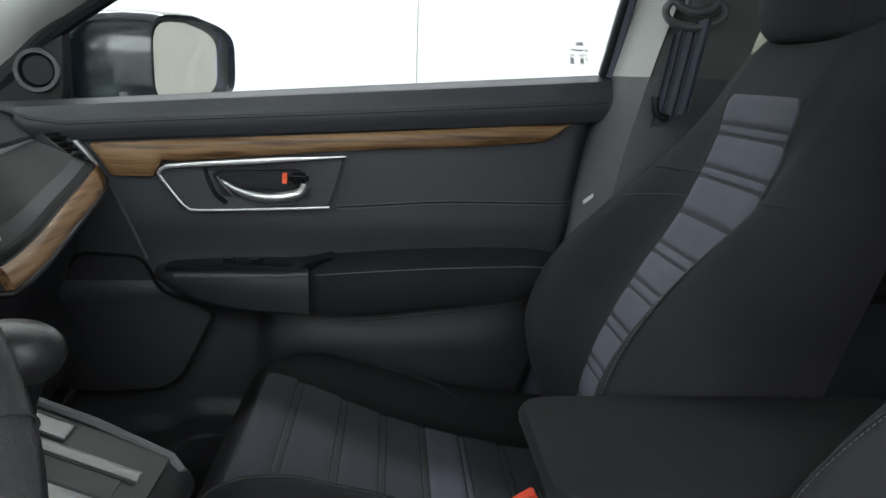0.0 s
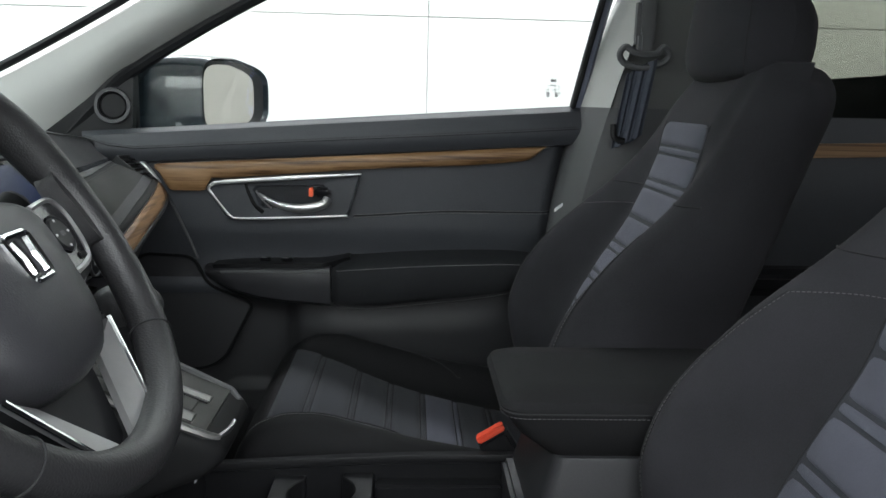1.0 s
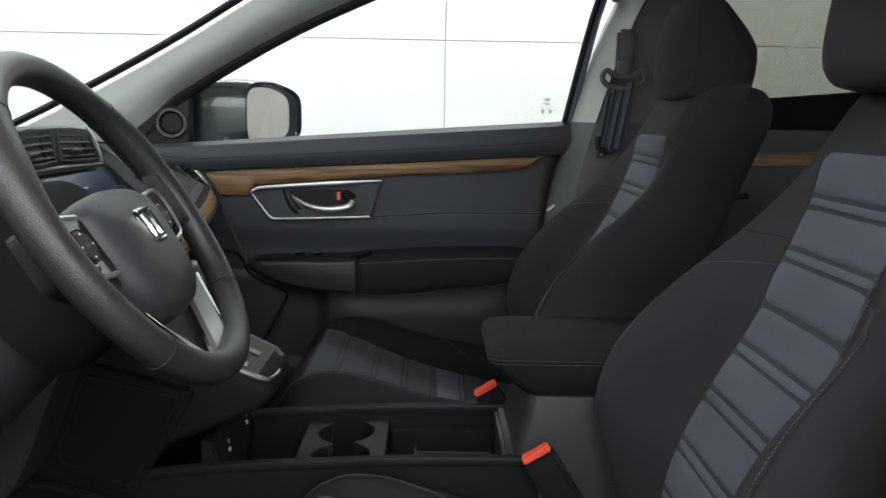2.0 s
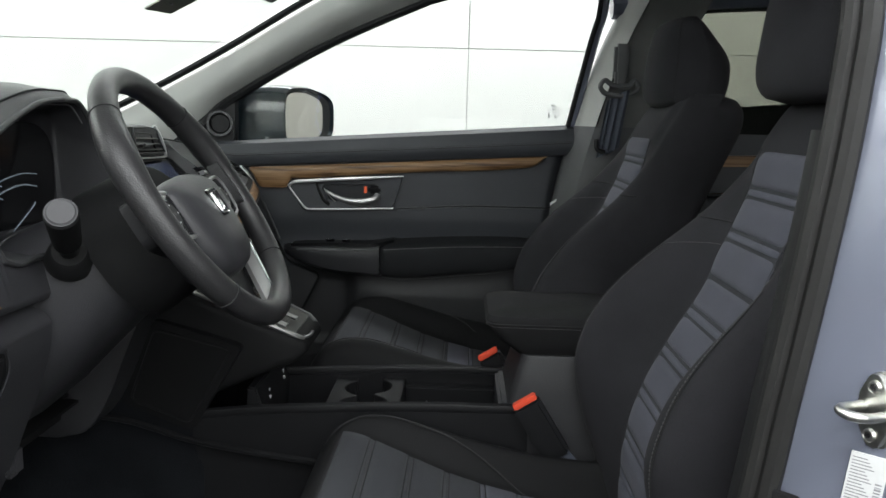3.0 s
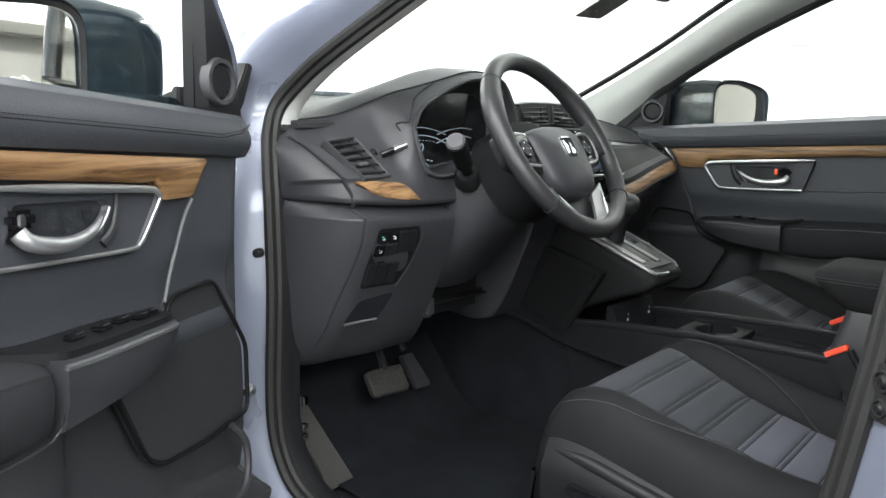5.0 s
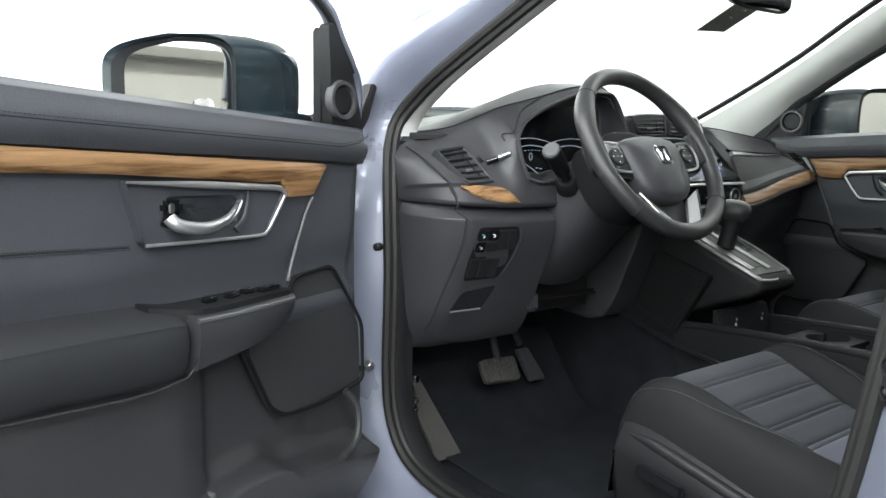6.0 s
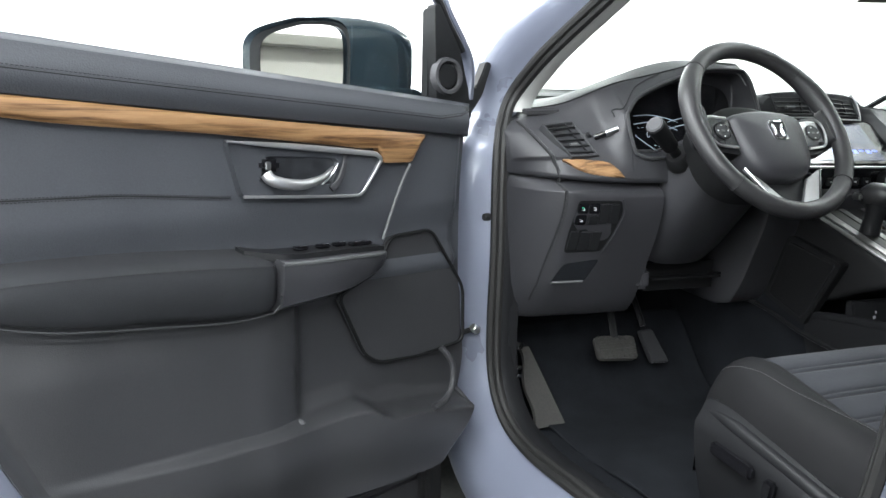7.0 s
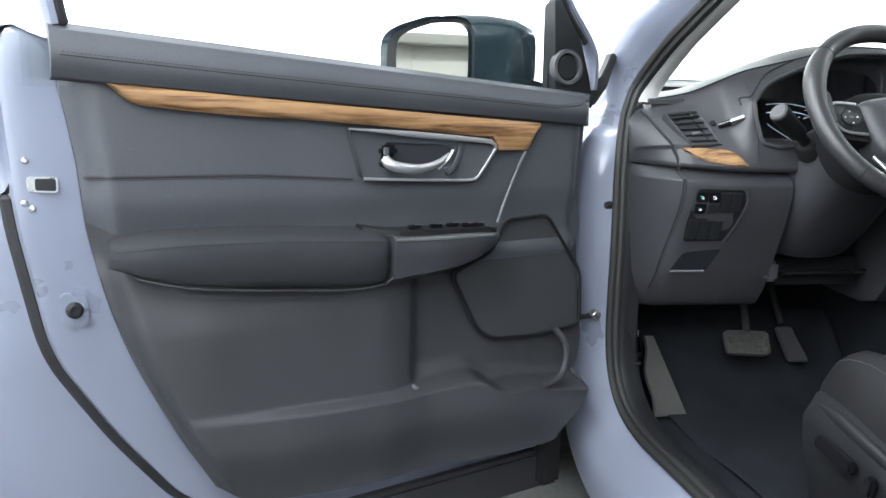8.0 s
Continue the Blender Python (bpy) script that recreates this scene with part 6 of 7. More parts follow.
part("gear_window", bend(box(-0.034, 0.034, -0.014, 0.014, -0.002, 0.0022, 0.001), lambda c: (-0.405 + c.x, CY + 0.048 + c.y, on_plat(-0.405 + c.x) + 0.003 + c.z)), GLOSS, plat, "dark gear display window")
part("window_frame", tube([(-0.405 + u, CY + 0.048 + v, on_plat(-0.405 + u) + 0.0052) for u, v in ((-0.035, -0.015), (0.035, -0.015), (0.035, 0.015), (-0.035, 0.015))], 0.0013, 6, closed=True), EDGING, plat)
neck = part("lever_neck", tube([(-0.40, CY - 0.012, 0.855), (-0.393, CY - 0.010, 0.90), (-0.39, CY - 0.008, 0.925)], [0.022, 0.020, 0.027], 14), SMOOTH, sel, "black lever neck")
secs = []
for t in np.linspace(-1, 1, 17):
    r = math.sqrt(max(1 - t * t, 0.0)) ** 0.85 + 0.02
    secs.append([(-0.391 + 0.042 * r * math.cos(q) + 0.01 * t, CY - 0.006 + 0.034 * r * math.sin(q), 0.942 + 0.028 * t - 0.12 * 0.048 * r * math.cos(q)) for q in np.linspace(0, 2 * math.pi, 25)[:-1]])
knob = part("knob", loft(secs), LEATHER, sel, "black leather gear knob")
part("knob_button", box(-0.43, -0.405, CY - 0.046, CY - 0.034, 0.93, 0.945, 0.004), SATIN, knob)

# tunnel sides by the feet
tunnel = thing("tunnel_trim", "black carpeted tunnel beside the foot wells", "trim panel", (-0.6, CY, 0.39))
for s in (-1, 1):
    rows = [[(x, CY + s * (0.13 - 0.02 * t), 0.386 + ((0.66 + 0.20 * step(-0.42, -0.60, x)) - 0.386) * t) for t in np.linspace(0, 1, 8)] for x in np.linspace(-0.98, -0.44, 14)]
    part("side", slab(rows, (0, -s * 0.02, 0)), CARPET, tunnel)
    quad = round_poly([(-0.367, 0.795), (-0.458, 0.635), (-0.585, 0.685), (-0.525, 0.840)], 0.012)
    pn = part("side_cover", prism(quad, "y", CY + s * 0.098, CY + s * 0.122, 0.004), MATTE, tunnel, "black plastic tunnel cover")
    part("cover_rim", tube([(x, CY + s * 0.121, z) for x, z in round_poly([(-0.385, 0.790), (-0.463, 0.652), (-0.568, 0.692), (-0.52, 0.822)], 0.012)], 0.003, 6, closed=True), SMOOTH, pn)
    part("carpet_edge", tube(path([(-0.95, CY + s * 0.135, 0.66), (-0.62, CY + s * 0.138, 0.665), (-0.45, CY + s * 0.137, 0.625), (-0.27, CY + s * 0.134, 0.596), (0.05, CY + s * 0.132, 0.56)], 6), 0.006, 6), SMOOTH, tunnel)

# ---- pedals, mats ----
brake = thing("brake_pedal", "worn ribbed rubber brake pedal", "pedal", (-0.71, -0.434, 0.54))


def on_pad(u, v, n, c, w, h, tilt):
    t = radians(tilt)
    return (c[0] + n * math.cos(t) - v * h * math.sin(t), c[1] + u * w, c[2] + v * h * math.cos(t) + n * math.sin(t))


PADC = (-0.715, -0.432, 0.540)
shape = round_poly([(-1, -0.75), (0.85, -1), (1, 0.8), (-0.95, 1)], 0.3)
part("pad", loft([[on_pad(u * k, v * k, n, PADC, 0.058, 0.034, 35) for u, v in shape] for k, n in ((1, -0.012), (1.02, 0.0), (0.95, 0.004))]), FOOTPAD, brake, "grey-black rubber pad")
for i in range(7):
    for j in range(4):
        u, v = -0.78 + 0.26 * i, -0.65 + 0.43 * j
        part("rib", loft([[on_pad(u + a * k, v + b * k * 1.6, n, PADC, 0.058, 0.034, 35) for a, b in ((-0.09, -0.09), (0.09, -0.09), (0.09, 0.09), (-0.09, 0.09))] for k, n in ((1, 0.003), (0.7, 0.006))]), FOOTPAD, brake)
# the arm is blackened: the darkness under the dashboard is in its colour
part("arm", tube([(-0.73, -0.43, 0.56), (-0.80, -0.42, 0.70), (-0.82, -0.41, 0.85)], 0.009, 8), SEAM_AND_SHADE, brake)
gas = thing("accelerator_pedal", "tall narrow black accelerator pedal", "pedal", (-0.75, -0.30, 0.49))
GC = (-0.755, -0.294, 0.522)
shape = round_poly([(-1, -1), (1, -1.05), (0.75, 1), (-0.8, 1)], 0.25)
part("pad", loft([[on_pad(u * k - 0.5 * v, v * k, n, GC, 0.025, 0.043, 25) for u, v in shape] for k, n in ((1, -0.012), (1.02, 0.0), (0.92, 0.004))]), HARD, gas)
part("arm", tube([(-0.78, -0.31, 0.57), (-0.83, -0.32, 0.66), (-0.85, -0.33, 0.80)], 0.008, 8), SMOOTH, gas)


def floor_mat(y0, y1, label):
    m = thing("floor_mat", label, "floor mat", (-0.5, (y0 + y1) / 2, 0.386), "floor mats")
    rows = []
    for x in np.linspace(-0.88, -0.02, 24):
        z = 0.394 + 0.20 * step(-0.68, -0.92, x)
        rows.append([(x, y, z + 0.006 * math.sin(x * 17 + y * 9)) for y in np.linspace(y0, y1, 14)])
    part("mat_sheet", slab(rows, (0, 0, -0.006)), CARPET, m)
    edge = [r[0] for r in rows] + list(rows[-1]) + [r[-1] for r in rows[::-1]] + list(rows[0][::-1])
    part("binding", tube([(p[0], p[1], p[2] - 0.002) for p in edge], 0.0028, 6), CARPET, m)


floor_mat(-0.66, -0.13, "black carpet mat in the driver's foot well")
floor_mat(0.16, 0.66, "black carpet mat in the passenger's foot well")
rest = thing("foot_rest", "worn grey-brown foot rest pad beside the pedals", "foot rest", (-0.65, -0.69, 0.40))
part("pad", slab([[(-0.628 - 0.115 * t - 0.008 * u * (1 - t), -0.70 + (0.012 * t + 0.006 * math.sin(9 * t)) * (1 - u) + 0.012 * t * u + (0.083 - 0.058 * t) * u, 0.396 + 0.160 * t) for u in np.linspace(0, 1, 6)] for t in np.linspace(0, 1, 25)], (-0.012, 0, -0.004)), FOOTPAD, rest)

# ---- seats ----
SX = spline([0.50, 0.58, 0.65, 0.74, 0.80, 0.86, 0.925, 0.985, 1.05, 1.11, 1.17, 1.22, 1.265], [0.215, 0.205, 0.203, 0.212, 0.230, 0.258, 0.294, 0.332, 0.362, 0.384, 0.398, 0.425, 0.462])
BX = spline([0.50, 0.58, 0.651, 0.722, 0.80, 0.839, 0.896, 0.972, 1.057, 1.13, 1.20, 1.265], [0.215, 0.197, 0.177, 0.154, 0.140, 0.147, 0.172, 0.233, 0.325, 0.385, 0.425, 0.468])
HW = spline([0.50, 0.60, 0.70, 0.80, 0.92, 1.02, 1.08, 1.15, 1.22, 1.265], [0.20, 0.225, 0.240, 0.245, 0.243, 0.232, 0.217, 0.197, 0.177, 0.138])
BK = spline([0.50, 0.60, 0.80, 1.0, 1.12, 1.19, 1.225, 1.245, 1.258, 1.265], [0.40, 0.400, 0.425, 0.497, 0.558, 0.592, 0.598, 0.592, 0.578, 0.552])
IW = 0.106
CZ = spline([-0.30, -0.288, -0.265, -0.23, -0.15, -0.087, -0.026, 0.10, 0.20, 0.26], [0.575, 0.645, 0.694, 0.715, 0.693, 0.668, 0.648, 0.618, 0.60, 0.595])
CB = spline([-0.30, -0.288, -0.265, -0.22, -0.17, -0.09, 0.0, 0.12, 0.26], [0.57, 0.64, 0.695, 0.730, 0.736, 0.718, 0.695, 0.675, 0.67])
CW = spline([-0.30, -0.27, -0.2, -0.1, 0.05, 0.26], [0.245, 0.258, 0.266, 0.268, 0.262, 0.245])
PW = spline([-0.30, -0.24, -0.15, 0.0, 0.26], [0.182, 0.178, 0.158, 0.142, 0.138])


def sit(z, worn):
    """x of the insert's face; a used seat has sunk a little."""
    return SX(z) + 0.016 * worn * step(1.02, 0.93, z)


def back_front(y, z, worn=0.0):
    """x of the backrest's front at y off the middle and height z."""
    s, b, h = sit(z, worn), BX(z) + worn * (0.012 + (0.028 * step(1.08, 0.97, z) if y > 0 else 0.0)), HW(z)
    b = min(b, s - 0.004) if worn and z < 1.05 else b
    a = abs(y)
    if a <= IW:
        return s
    crest = h * 0.83
    if a <= crest:
        return s + (b - s) * step(IW, crest, a)
    t = (a - crest) / (h - crest)
    return b + 0.065 * (1 - math.sqrt(max(1 - t * t, 0)))


def cushion_top(x, y):
    c, b, h = CZ(x), CB(x), CW(x)
    a = abs(y)
    pw = PW(x)
    if a <= pw:
        return c
    crest = h * 0.79
    if a <= crest:
        return c + (b - c) * step(pw, crest, a)
    t = min((a - crest) / (h - crest), 1.0)
    return b - 0.08 * (1 - math.sqrt(max(1 - t * t, 0)))


def car_seat(side, y0, dx, label, low=0.0, worn=0.0, head_x=0.0):
    s = thing("front_seat", label, "seat", (dx, side * y0, 0.386), "front seats")
    BASE[s.name] = (Vector((dx, side * y0, 0.386)), side)

    def P(x, y, z):
        return (x + dx, y0 + y, z)

    def Q(x, y, z):
        y = y if y > -0.14 else -0.14 - (-0.14 - y) * 0.67
        if side > 0:
            x -= 0.027 + 0.005 * step(-0.08, -0.26, x)
        return (x + dx, y0 + y, z - low)
    # backrest shell of black cloth
    secs = []
    for z in np.concatenate([np.linspace(0.50, 1.20, 50), np.linspace(1.21, 1.2645, 14)]):
        h = HW(z)
        row = []
        for u in np.linspace(-1, 1, 45):
            y = u * h
            row.append(P(back_front(y, z, worn), y, z))
        bk = BK(z)
        for u in np.linspace(1, -1, 15):
            row.append(P(bk - (0.05 + 0.03 * step(1.0, 1.2, z)) * abs(u) ** 4 + 0.0 * u, u * h * 0.97, z))
        secs.append(row)
    mid = np.mean(secs[-1], axis=0)
    for k in (0.85, 0.62, 0.32, 0.08):
        secs.append([tuple(mid + (np.array(p) - mid) * (k, k, 0) + (0, 0, 0.008 * (1 - k * k))) for p in secs[63]])
    back = part("backrest", loft(secs), CLOTH, s, "black cloth backrest with side bolsters", 60)
    # puffed grey inserts down the middle
    crease = 0.975 if side < 0 else 1.003
    marks = [0.60, 0.655, 0.72, 0.79, 0.858, 0.920, 0.975, 1.04, 1.105, 1.168] if side < 0 else [0.60, 0.655, 0.715, 0.776, 0.838, 0.896, 0.950, 1.003, 1.062, 1.122, 1.172]
    # a darker sheet behind the panels paints the shade in the creases
    rows = [[P(sit(z, worn) - 0.0012, u * (IW - 0.004), z) for u in np.linspace(-1, 1, 9)] for z in np.linspace(marks[0], marks[-1] - 0.006, 40)]
    part("insert_base", slab(rows, (0.01, 0, 0)), INSERT_SHADED, back, "darker sheet that paints shade in the insert's creases", 60)
    for z in marks[1:-1]:
        if abs(z - crease) > 1e-3:
            rows = [[P(sit(z + dz, worn) - 0.0055 * (1 - abs(u) ** 8) * (1 - abs(dz / 0.0055) ** 4) ** 0.6 + 0.001, u * IW, z + dz) for u in np.linspace(-1, 1, 21)] for dz in np.linspace(-0.0055, 0.0055, 7)]
            part("insert_strip", slab(rows, (0.010, 0, 0)), INSERT, back, "narrow stitched strip", 60)
    for i, (a, b) in enumerate(zip(marks, marks[1:])):
        a += 0.006 * (i > 0 and abs(a - crease) > 1e-3)
        b -= 0.006 * (i < len(marks) - 2 and abs(b - crease) > 1e-3)
        gap = 0.0012
        rows = []
        for v in np.linspace(0, 1, 12):
            z = a + gap + (b - a - 2 * gap) * v
            w = IW if i < len(marks) - 2 else IW - 0.012 * step(0.6, 1.0, v) ** 2
            row = []
            for u in np.linspace(-1, 1, 21):
                puff = 0.0075 * (1 - abs(u) ** 8) * (1 - abs(2 * v - 1) ** 5)
                row.append(P(sit(z, worn) - puff + 0.001, u * w, z))
            rows.append(row)
        part("insert_panel", slab(rows, (0.012, 0, 0)), INSERT, back, "blue-grey cloth insert", 60)
    # seams on the bolsters
    for m in (-1, 1):
        line = [P(back_front(m * y, 1.057 - 0.0 * y, worn) - 0.0008, m * y, 1.057) for y in np.linspace(IW, HW(1.057) * 0.97, 20)]
        part("shoulder_seam", tube(line, 0.0014, 5), SEAM_AND_SHADE, back)
        pts = []
        for t in np.linspace(0, 1, 60):
            if t < 0.3:
                y, z = IW + (0.172 - IW) * (t / 0.3), 1.022 - 0.008 * (t / 0.3) ** 2
            else:
                q = (t - 0.3) / 0.7
                y = 0.172 + 0.040 * math.sin(math.pi * min(q * 0.9 + 0.1, 1)) + 0.012 * q
                z = 1.014 - 0.42 * q
            pts.append(P(back_front(m * y, z, worn) - 0.0012, m * y, z))
        part("bolster_stitching", stitches(pts, 0.0055, 0.0034, 0.0004), SEAT_THREAD, back)
        part("bolster_seam", tube([(p[0] + 0.0006, p[1] + m * 0.004, p[2]) for p in pts], 0.0012, 5), SEAM_AND_SHADE, back)
        line = [P(sit(z, worn) + 0.0, m * IW, z) for z in np.linspace(0.60, 1.17, 40)]
        part("insert_edge", tube(line, 0.0009, 5), SEAM_AND_SHADE, back)
    if side > 0:
        part("side_tag", bend(box(-0.010, 0.010, 0, 0.002, -0.0035, 0.0035, 0.0005), lambda c: (0.245 + c.x * 0.8, y0 + 0.236 + c.y, 0.995 + c.z + c.x * 0.6)), PAPER, back, "small white label")
    # headrest on its posts
    secs = []
    for t in np.linspace(-1, 1, 29):
        z = 1.330 + 0.095 * t
        r = max((1 - abs(t) ** 3.6) ** (1 / 2.8) if abs(t) < 1 else 0.0, 0.15)
        w = 0.137 * (0.92 + 0.08 * (1 - t) / 2) * (0.60 + 0.40 * r)
        xf, xb = 0.396 + 0.022 * (t + 1) / 2 + head_x, 0.568 - 0.055 * step(-0.1, 1.0, t) + head_x
        xm, hd = (xf + xb) / 2, (xb - xf) / 2
        row = []
        for q in np.linspace(0, 2 * math.pi, 49)[:-1]:
            c, sn = math.cos(q), math.sin(q)
            ex = math.copysign(abs(c) ** (2 / 3.0), c)
            ey = math.copysign(abs(sn) ** (2 / 3.2), sn)
            row.append(P(xm + hd * (0.35 + 0.65 * r) * ex + 0.014 * abs(ey) ** 2 * (1 if ex < 0 else -0.6), w * ey, z))
        secs.append(row)
    head = part("headrest", loft(secs), CLOTH, s, "black cloth headrest", 60)
    for m in (-1, 1):
        part("post", tube([P(0.475, m * 0.06, 1.20), P(0.47, m * 0.06, 1.27)], 0.006, 8), STEEL, s)
        line = [secs[k][24 + m * 7] for k in range(1, 28)]
        part("headrest_seam", tube([(p[0] - 0.0005, p[1] + m * 0.0002, p[2]) for p in line], 0.0011, 5), SEAM_AND_SHADE, head)
    # cushion
    secs = []
    for x in np.concatenate([np.linspace(-0.30, -0.24, 14), np.linspace(-0.225, 0.26, 36)]):
        h = CW(x)
        row = [Q(x, u * h, cushion_top(x, u * h)) for u in np.linspace(-1, 1, 51)]
        lo = 0.54
        row += [Q(x, h * 0.99, lo + 0.03), Q(x, h * 0.95, lo), Q(x, -h * 0.95, lo), Q(x, -h * 0.99, lo + 0.03)]
        secs.append(row)
    # the cushion wears the darkened cloth copy, so its shade is painted
    cush = part("cushion", loft(secs), CLOTH_SHADED, s, "black cloth seat cushion", 60)
    # black sheet between the cushion panels, crease shade put into colour
    rows = [[Q(x, u * (PW(x) - 0.002), CZ(x) + 0.0012 * (1 - abs(u) ** 8)) for u in np.linspace(-1, 1, 13)] for x in np.linspace(-0.24, 0.19, 50)]
    part("cushion_base", slab(rows, (0, 0, -0.01)), CLOTH, cush, "black sheet that paints shade between the cushion panels", 60)
    # most cushion panels take the darker copy, which paints them as less lit
    marks = [-0.243, -0.186, -0.120, -0.060, 0.000, 0.062, 0.125, 0.20]
    for i, (a, b) in enumerate(zip(marks, marks[1:])):
        rows = []
        for v in np.linspace(0, 1, 14):
            x = a + 0.0052 + (b - a - 0.0104) * v
            w = PW(x) + 0.002
            edge = 1 - abs(2 * v - 1) ** 6
            rows.append([Q(x - (0.004 * (1 - abs(u) ** 8) if x < -0.265 else 0), u * w, CZ(x) + 0.005 * (1 - abs(u) ** 8) * edge + 0.0006) for u in np.linspace(-1, 1, 21)])
        part("cushion_panel", slab(rows, (0.004 if i == 0 else 0, 0, -0.012)), INSERT if i == 4 or (i > 4 and side < 0) else INSERT_SHADED, cush, "pale blue-grey cloth panel" if i == 4 or (i > 4 and side < 0) else "blue-grey cloth cushion panel, darkened for shade", 60)
    for i, x in enumerate(marks[1:-1]):
        pale = i >= 3 and (side < 0 or i == 4)
        rows = [[Q(x + d, u * PW(x), CZ(x + d) + (0.0005 + 0.0040 * (1 - (d / 0.0042) ** 2)) * (1 - abs(u) ** 8)) for u in np.linspace(-1, 1, 17)] for d in np.linspace(-0.0042, 0.0042, 7)]
        part("cushion_strip", slab(rows, (0, 0, -0.010)), INSERT if pale else INSERT_SHADED, cush, "narrow stitched strip", 60)
    for m in (-1, 1):
        pts = []
        for t in np.linspace(0, 1, 60):
            x = -0.285 + 0.36 * t
            y = PW(x) + 0.004 + 0.055 * math.sin(math.pi * min(t * 1.02, 1)) ** 0.8
            if m > 0:
                y = min(PW(x) + 0.040 + 0.045 * math.sin(math.pi * min(t * 1.02, 1)) ** 0.8, 0.94 * CW(x))
            pts.append(Q(x, m * y, cushion_top(x, m * y) + 0.0008))
        part("cushion_stitching", stitches(pts, 0.0055, 0.0034, 0.0004), SEAT_THREAD, cush)
        part("cushion_side_seam", tube([(p[0], p[1] - m * 0.004, p[2] - 0.0004) for p in pts], 0.0013, 5), SEAM_AND_SHADE, cush)
    # plastic side shield with the seat switches
    top = spline([-0.295, -0.27, -0.22, -0.10, 0.05, 0.20, 0.30], [0.50, 0.585, 0.612, 0.590, 0.555, 0.535, 0.56])
    rows = []
    for x in np.linspace(-0.295, 0.32, 30):
        t1 = top(x)
        rows.append([P(x, 0.258 + 0.032 * math.sin(math.pi * min(t * 1.25, 1) * 0.5) - 0.022 * step(0.8, 1.0, t) - 0.05 * step(-0.25, -0.295, x), 0.40 + (t1 - 0.40) * t) for t in np.linspace(0, 1, 12)])
    shield = part("side_shield", slab(rows, (0, -0.012, 0)), SMOOTH, s, "black plastic seat side shield")
    part("shield_edge", tube([(r[-2][0], r[-2][1] - 0.006, r[-2][2] - 0.003) for r in rows[1:]], [0.004 + 0.009 * step(0, 5, k) for k in range(len(rows) - 1)], 12), SMOOTH, shield, "rounded top roll of the shield")
    part("seat_switch", bend(box(-0.048, 0.048, 0, 0.018, -0.011, 0.011, 0.005), lambda c: P(-0.148 + c.x, 0.288 + c.y, 0.540 + c.z - 0.10 * c.x)), GLOSS, shield, "long black seat switch")
    part("seat_switch", bend(box(-0.012, 0.012, 0, 0.016, -0.018, 0.018, 0.005), lambda c: P(-0.068 + c.x + 0.2 * c.z, 0.286 + c.y, 0.522 + c.z)), GLOSS, shield)
    part("inner_shield", slab([[P(x, -0.212, z) for z in (0.42, 0.50, 0.56)] for x in (-0.25, 0.0, 0.28)], (0, 0.012, 0)), PLASTIC, s)
    for m in (-0.17, 0.17):
        part("seat_rail", box(-0.28 + dx, 0.36 + dx, y0 + m - 0.02, y0 + m + 0.02, 0.387, 0.42, 0.004), STEEL, s)
    return s


car_seat(1, 0.367, 0.008, "black and blue-grey cloth passenger seat")
car_seat(-1, 0.337, 0.06, "black and blue-grey cloth driver's seat", 0.042, 1.0, -0.045)

# ---- seat belt buckles ----


def buckle(x, y, z, label, tilt):
    b = thing("seat_belt_buckle", label, "seat belt buckle", (x, y, z), "seat belt buckles")

    def T(c):
        t = radians(tilt)
        return (x + c.x * math.cos(t) + c.z * math.sin(t), y + c.y, z + c.z * math.cos(t) - c.x * math.sin(t))
    part("shell", bend(box(-0.024, 0.024, -0.015, 0.015, -0.115, 0.0, 0.006), T), SMOOTH, b, "black buckle shell")
    part("button", bend(box(-0.022, 0.022, -0.013, 0.005, -0.003, 0.007, 0.002), T), RED, b, "bright red release button")
    # near-black box for the slot's inner shade
    part("slot", bend(box(-0.018, 0.018, 0.005, 0.009, -0.001, 0.0022, 0), T), SEAM_AND_SHADE, b)
    part("strap", tube([T(Vector((0, 0, -0.09))), T(Vector((0.01, 0, -0.14))), T(Vector((0.03, 0.0, -0.19)))], 0.016, 8, flat=0.3, up=(1, 0, 0.3)), BELT, b)


buckle(0.131, -0.128, 0.722, "driver's belt buckle with a red button beside the console", -32)
buckle(0.075, 0.146, 0.722, "passenger's belt buckle with a red button beside the console", -32)

# ---- passenger belt on the centre pillar ----
sb = thing("seat_belt", "dark blue-grey seat belt hanging from the centre pillar", "seat belt", (0.4, 0.62, 1.28))
part("height_slider", box(0.386, 0.424, 0.632, 0.662, 1.305, 1.40, 0.008), PILLAR_LOW, sb, "grey belt height slider")
guide = path([(0.365, 0.625, 1.275), (0.352, 0.623, 1.292), (0.362, 0.620, 1.307), (0.378, 0.618, 1.297), (0.40, 0.617, 1.292), (0.422, 0.617, 1.295), (0.436, 0.618, 1.307), (0.448, 0.620, 1.293), (0.436, 0.623, 1.277), (0.40, 0.625, 1.268)], 5, closed=True)
part("guide_ring", tube(guide, 0.0065, 8, closed=True), PILLAR_LOW, sb, "grey belt guide loop")
part("guide_cap", box(0.388, 0.414, 0.618, 0.645, 1.288, 1.335, 0.006), PILLAR_LOW, sb)
rows = []
for t in np.linspace(0, 1, 16):
    c = (0.404 - 0.016 * t, 0.622 + 0.02 * t, 1.276 - 0.148 * t)
    rows.append([(c[0] + 0.021 * u, c[1] + 0.0045 * math.sin(7.5 * u + t) - 0.012 * u, c[2] + 0.01 * u) for u in np.linspace(-1, 1, 25)])
part("webbing", slab(rows, (0, 0.0025, 0)), BELT, sb, "dark blue-grey belt webbing")
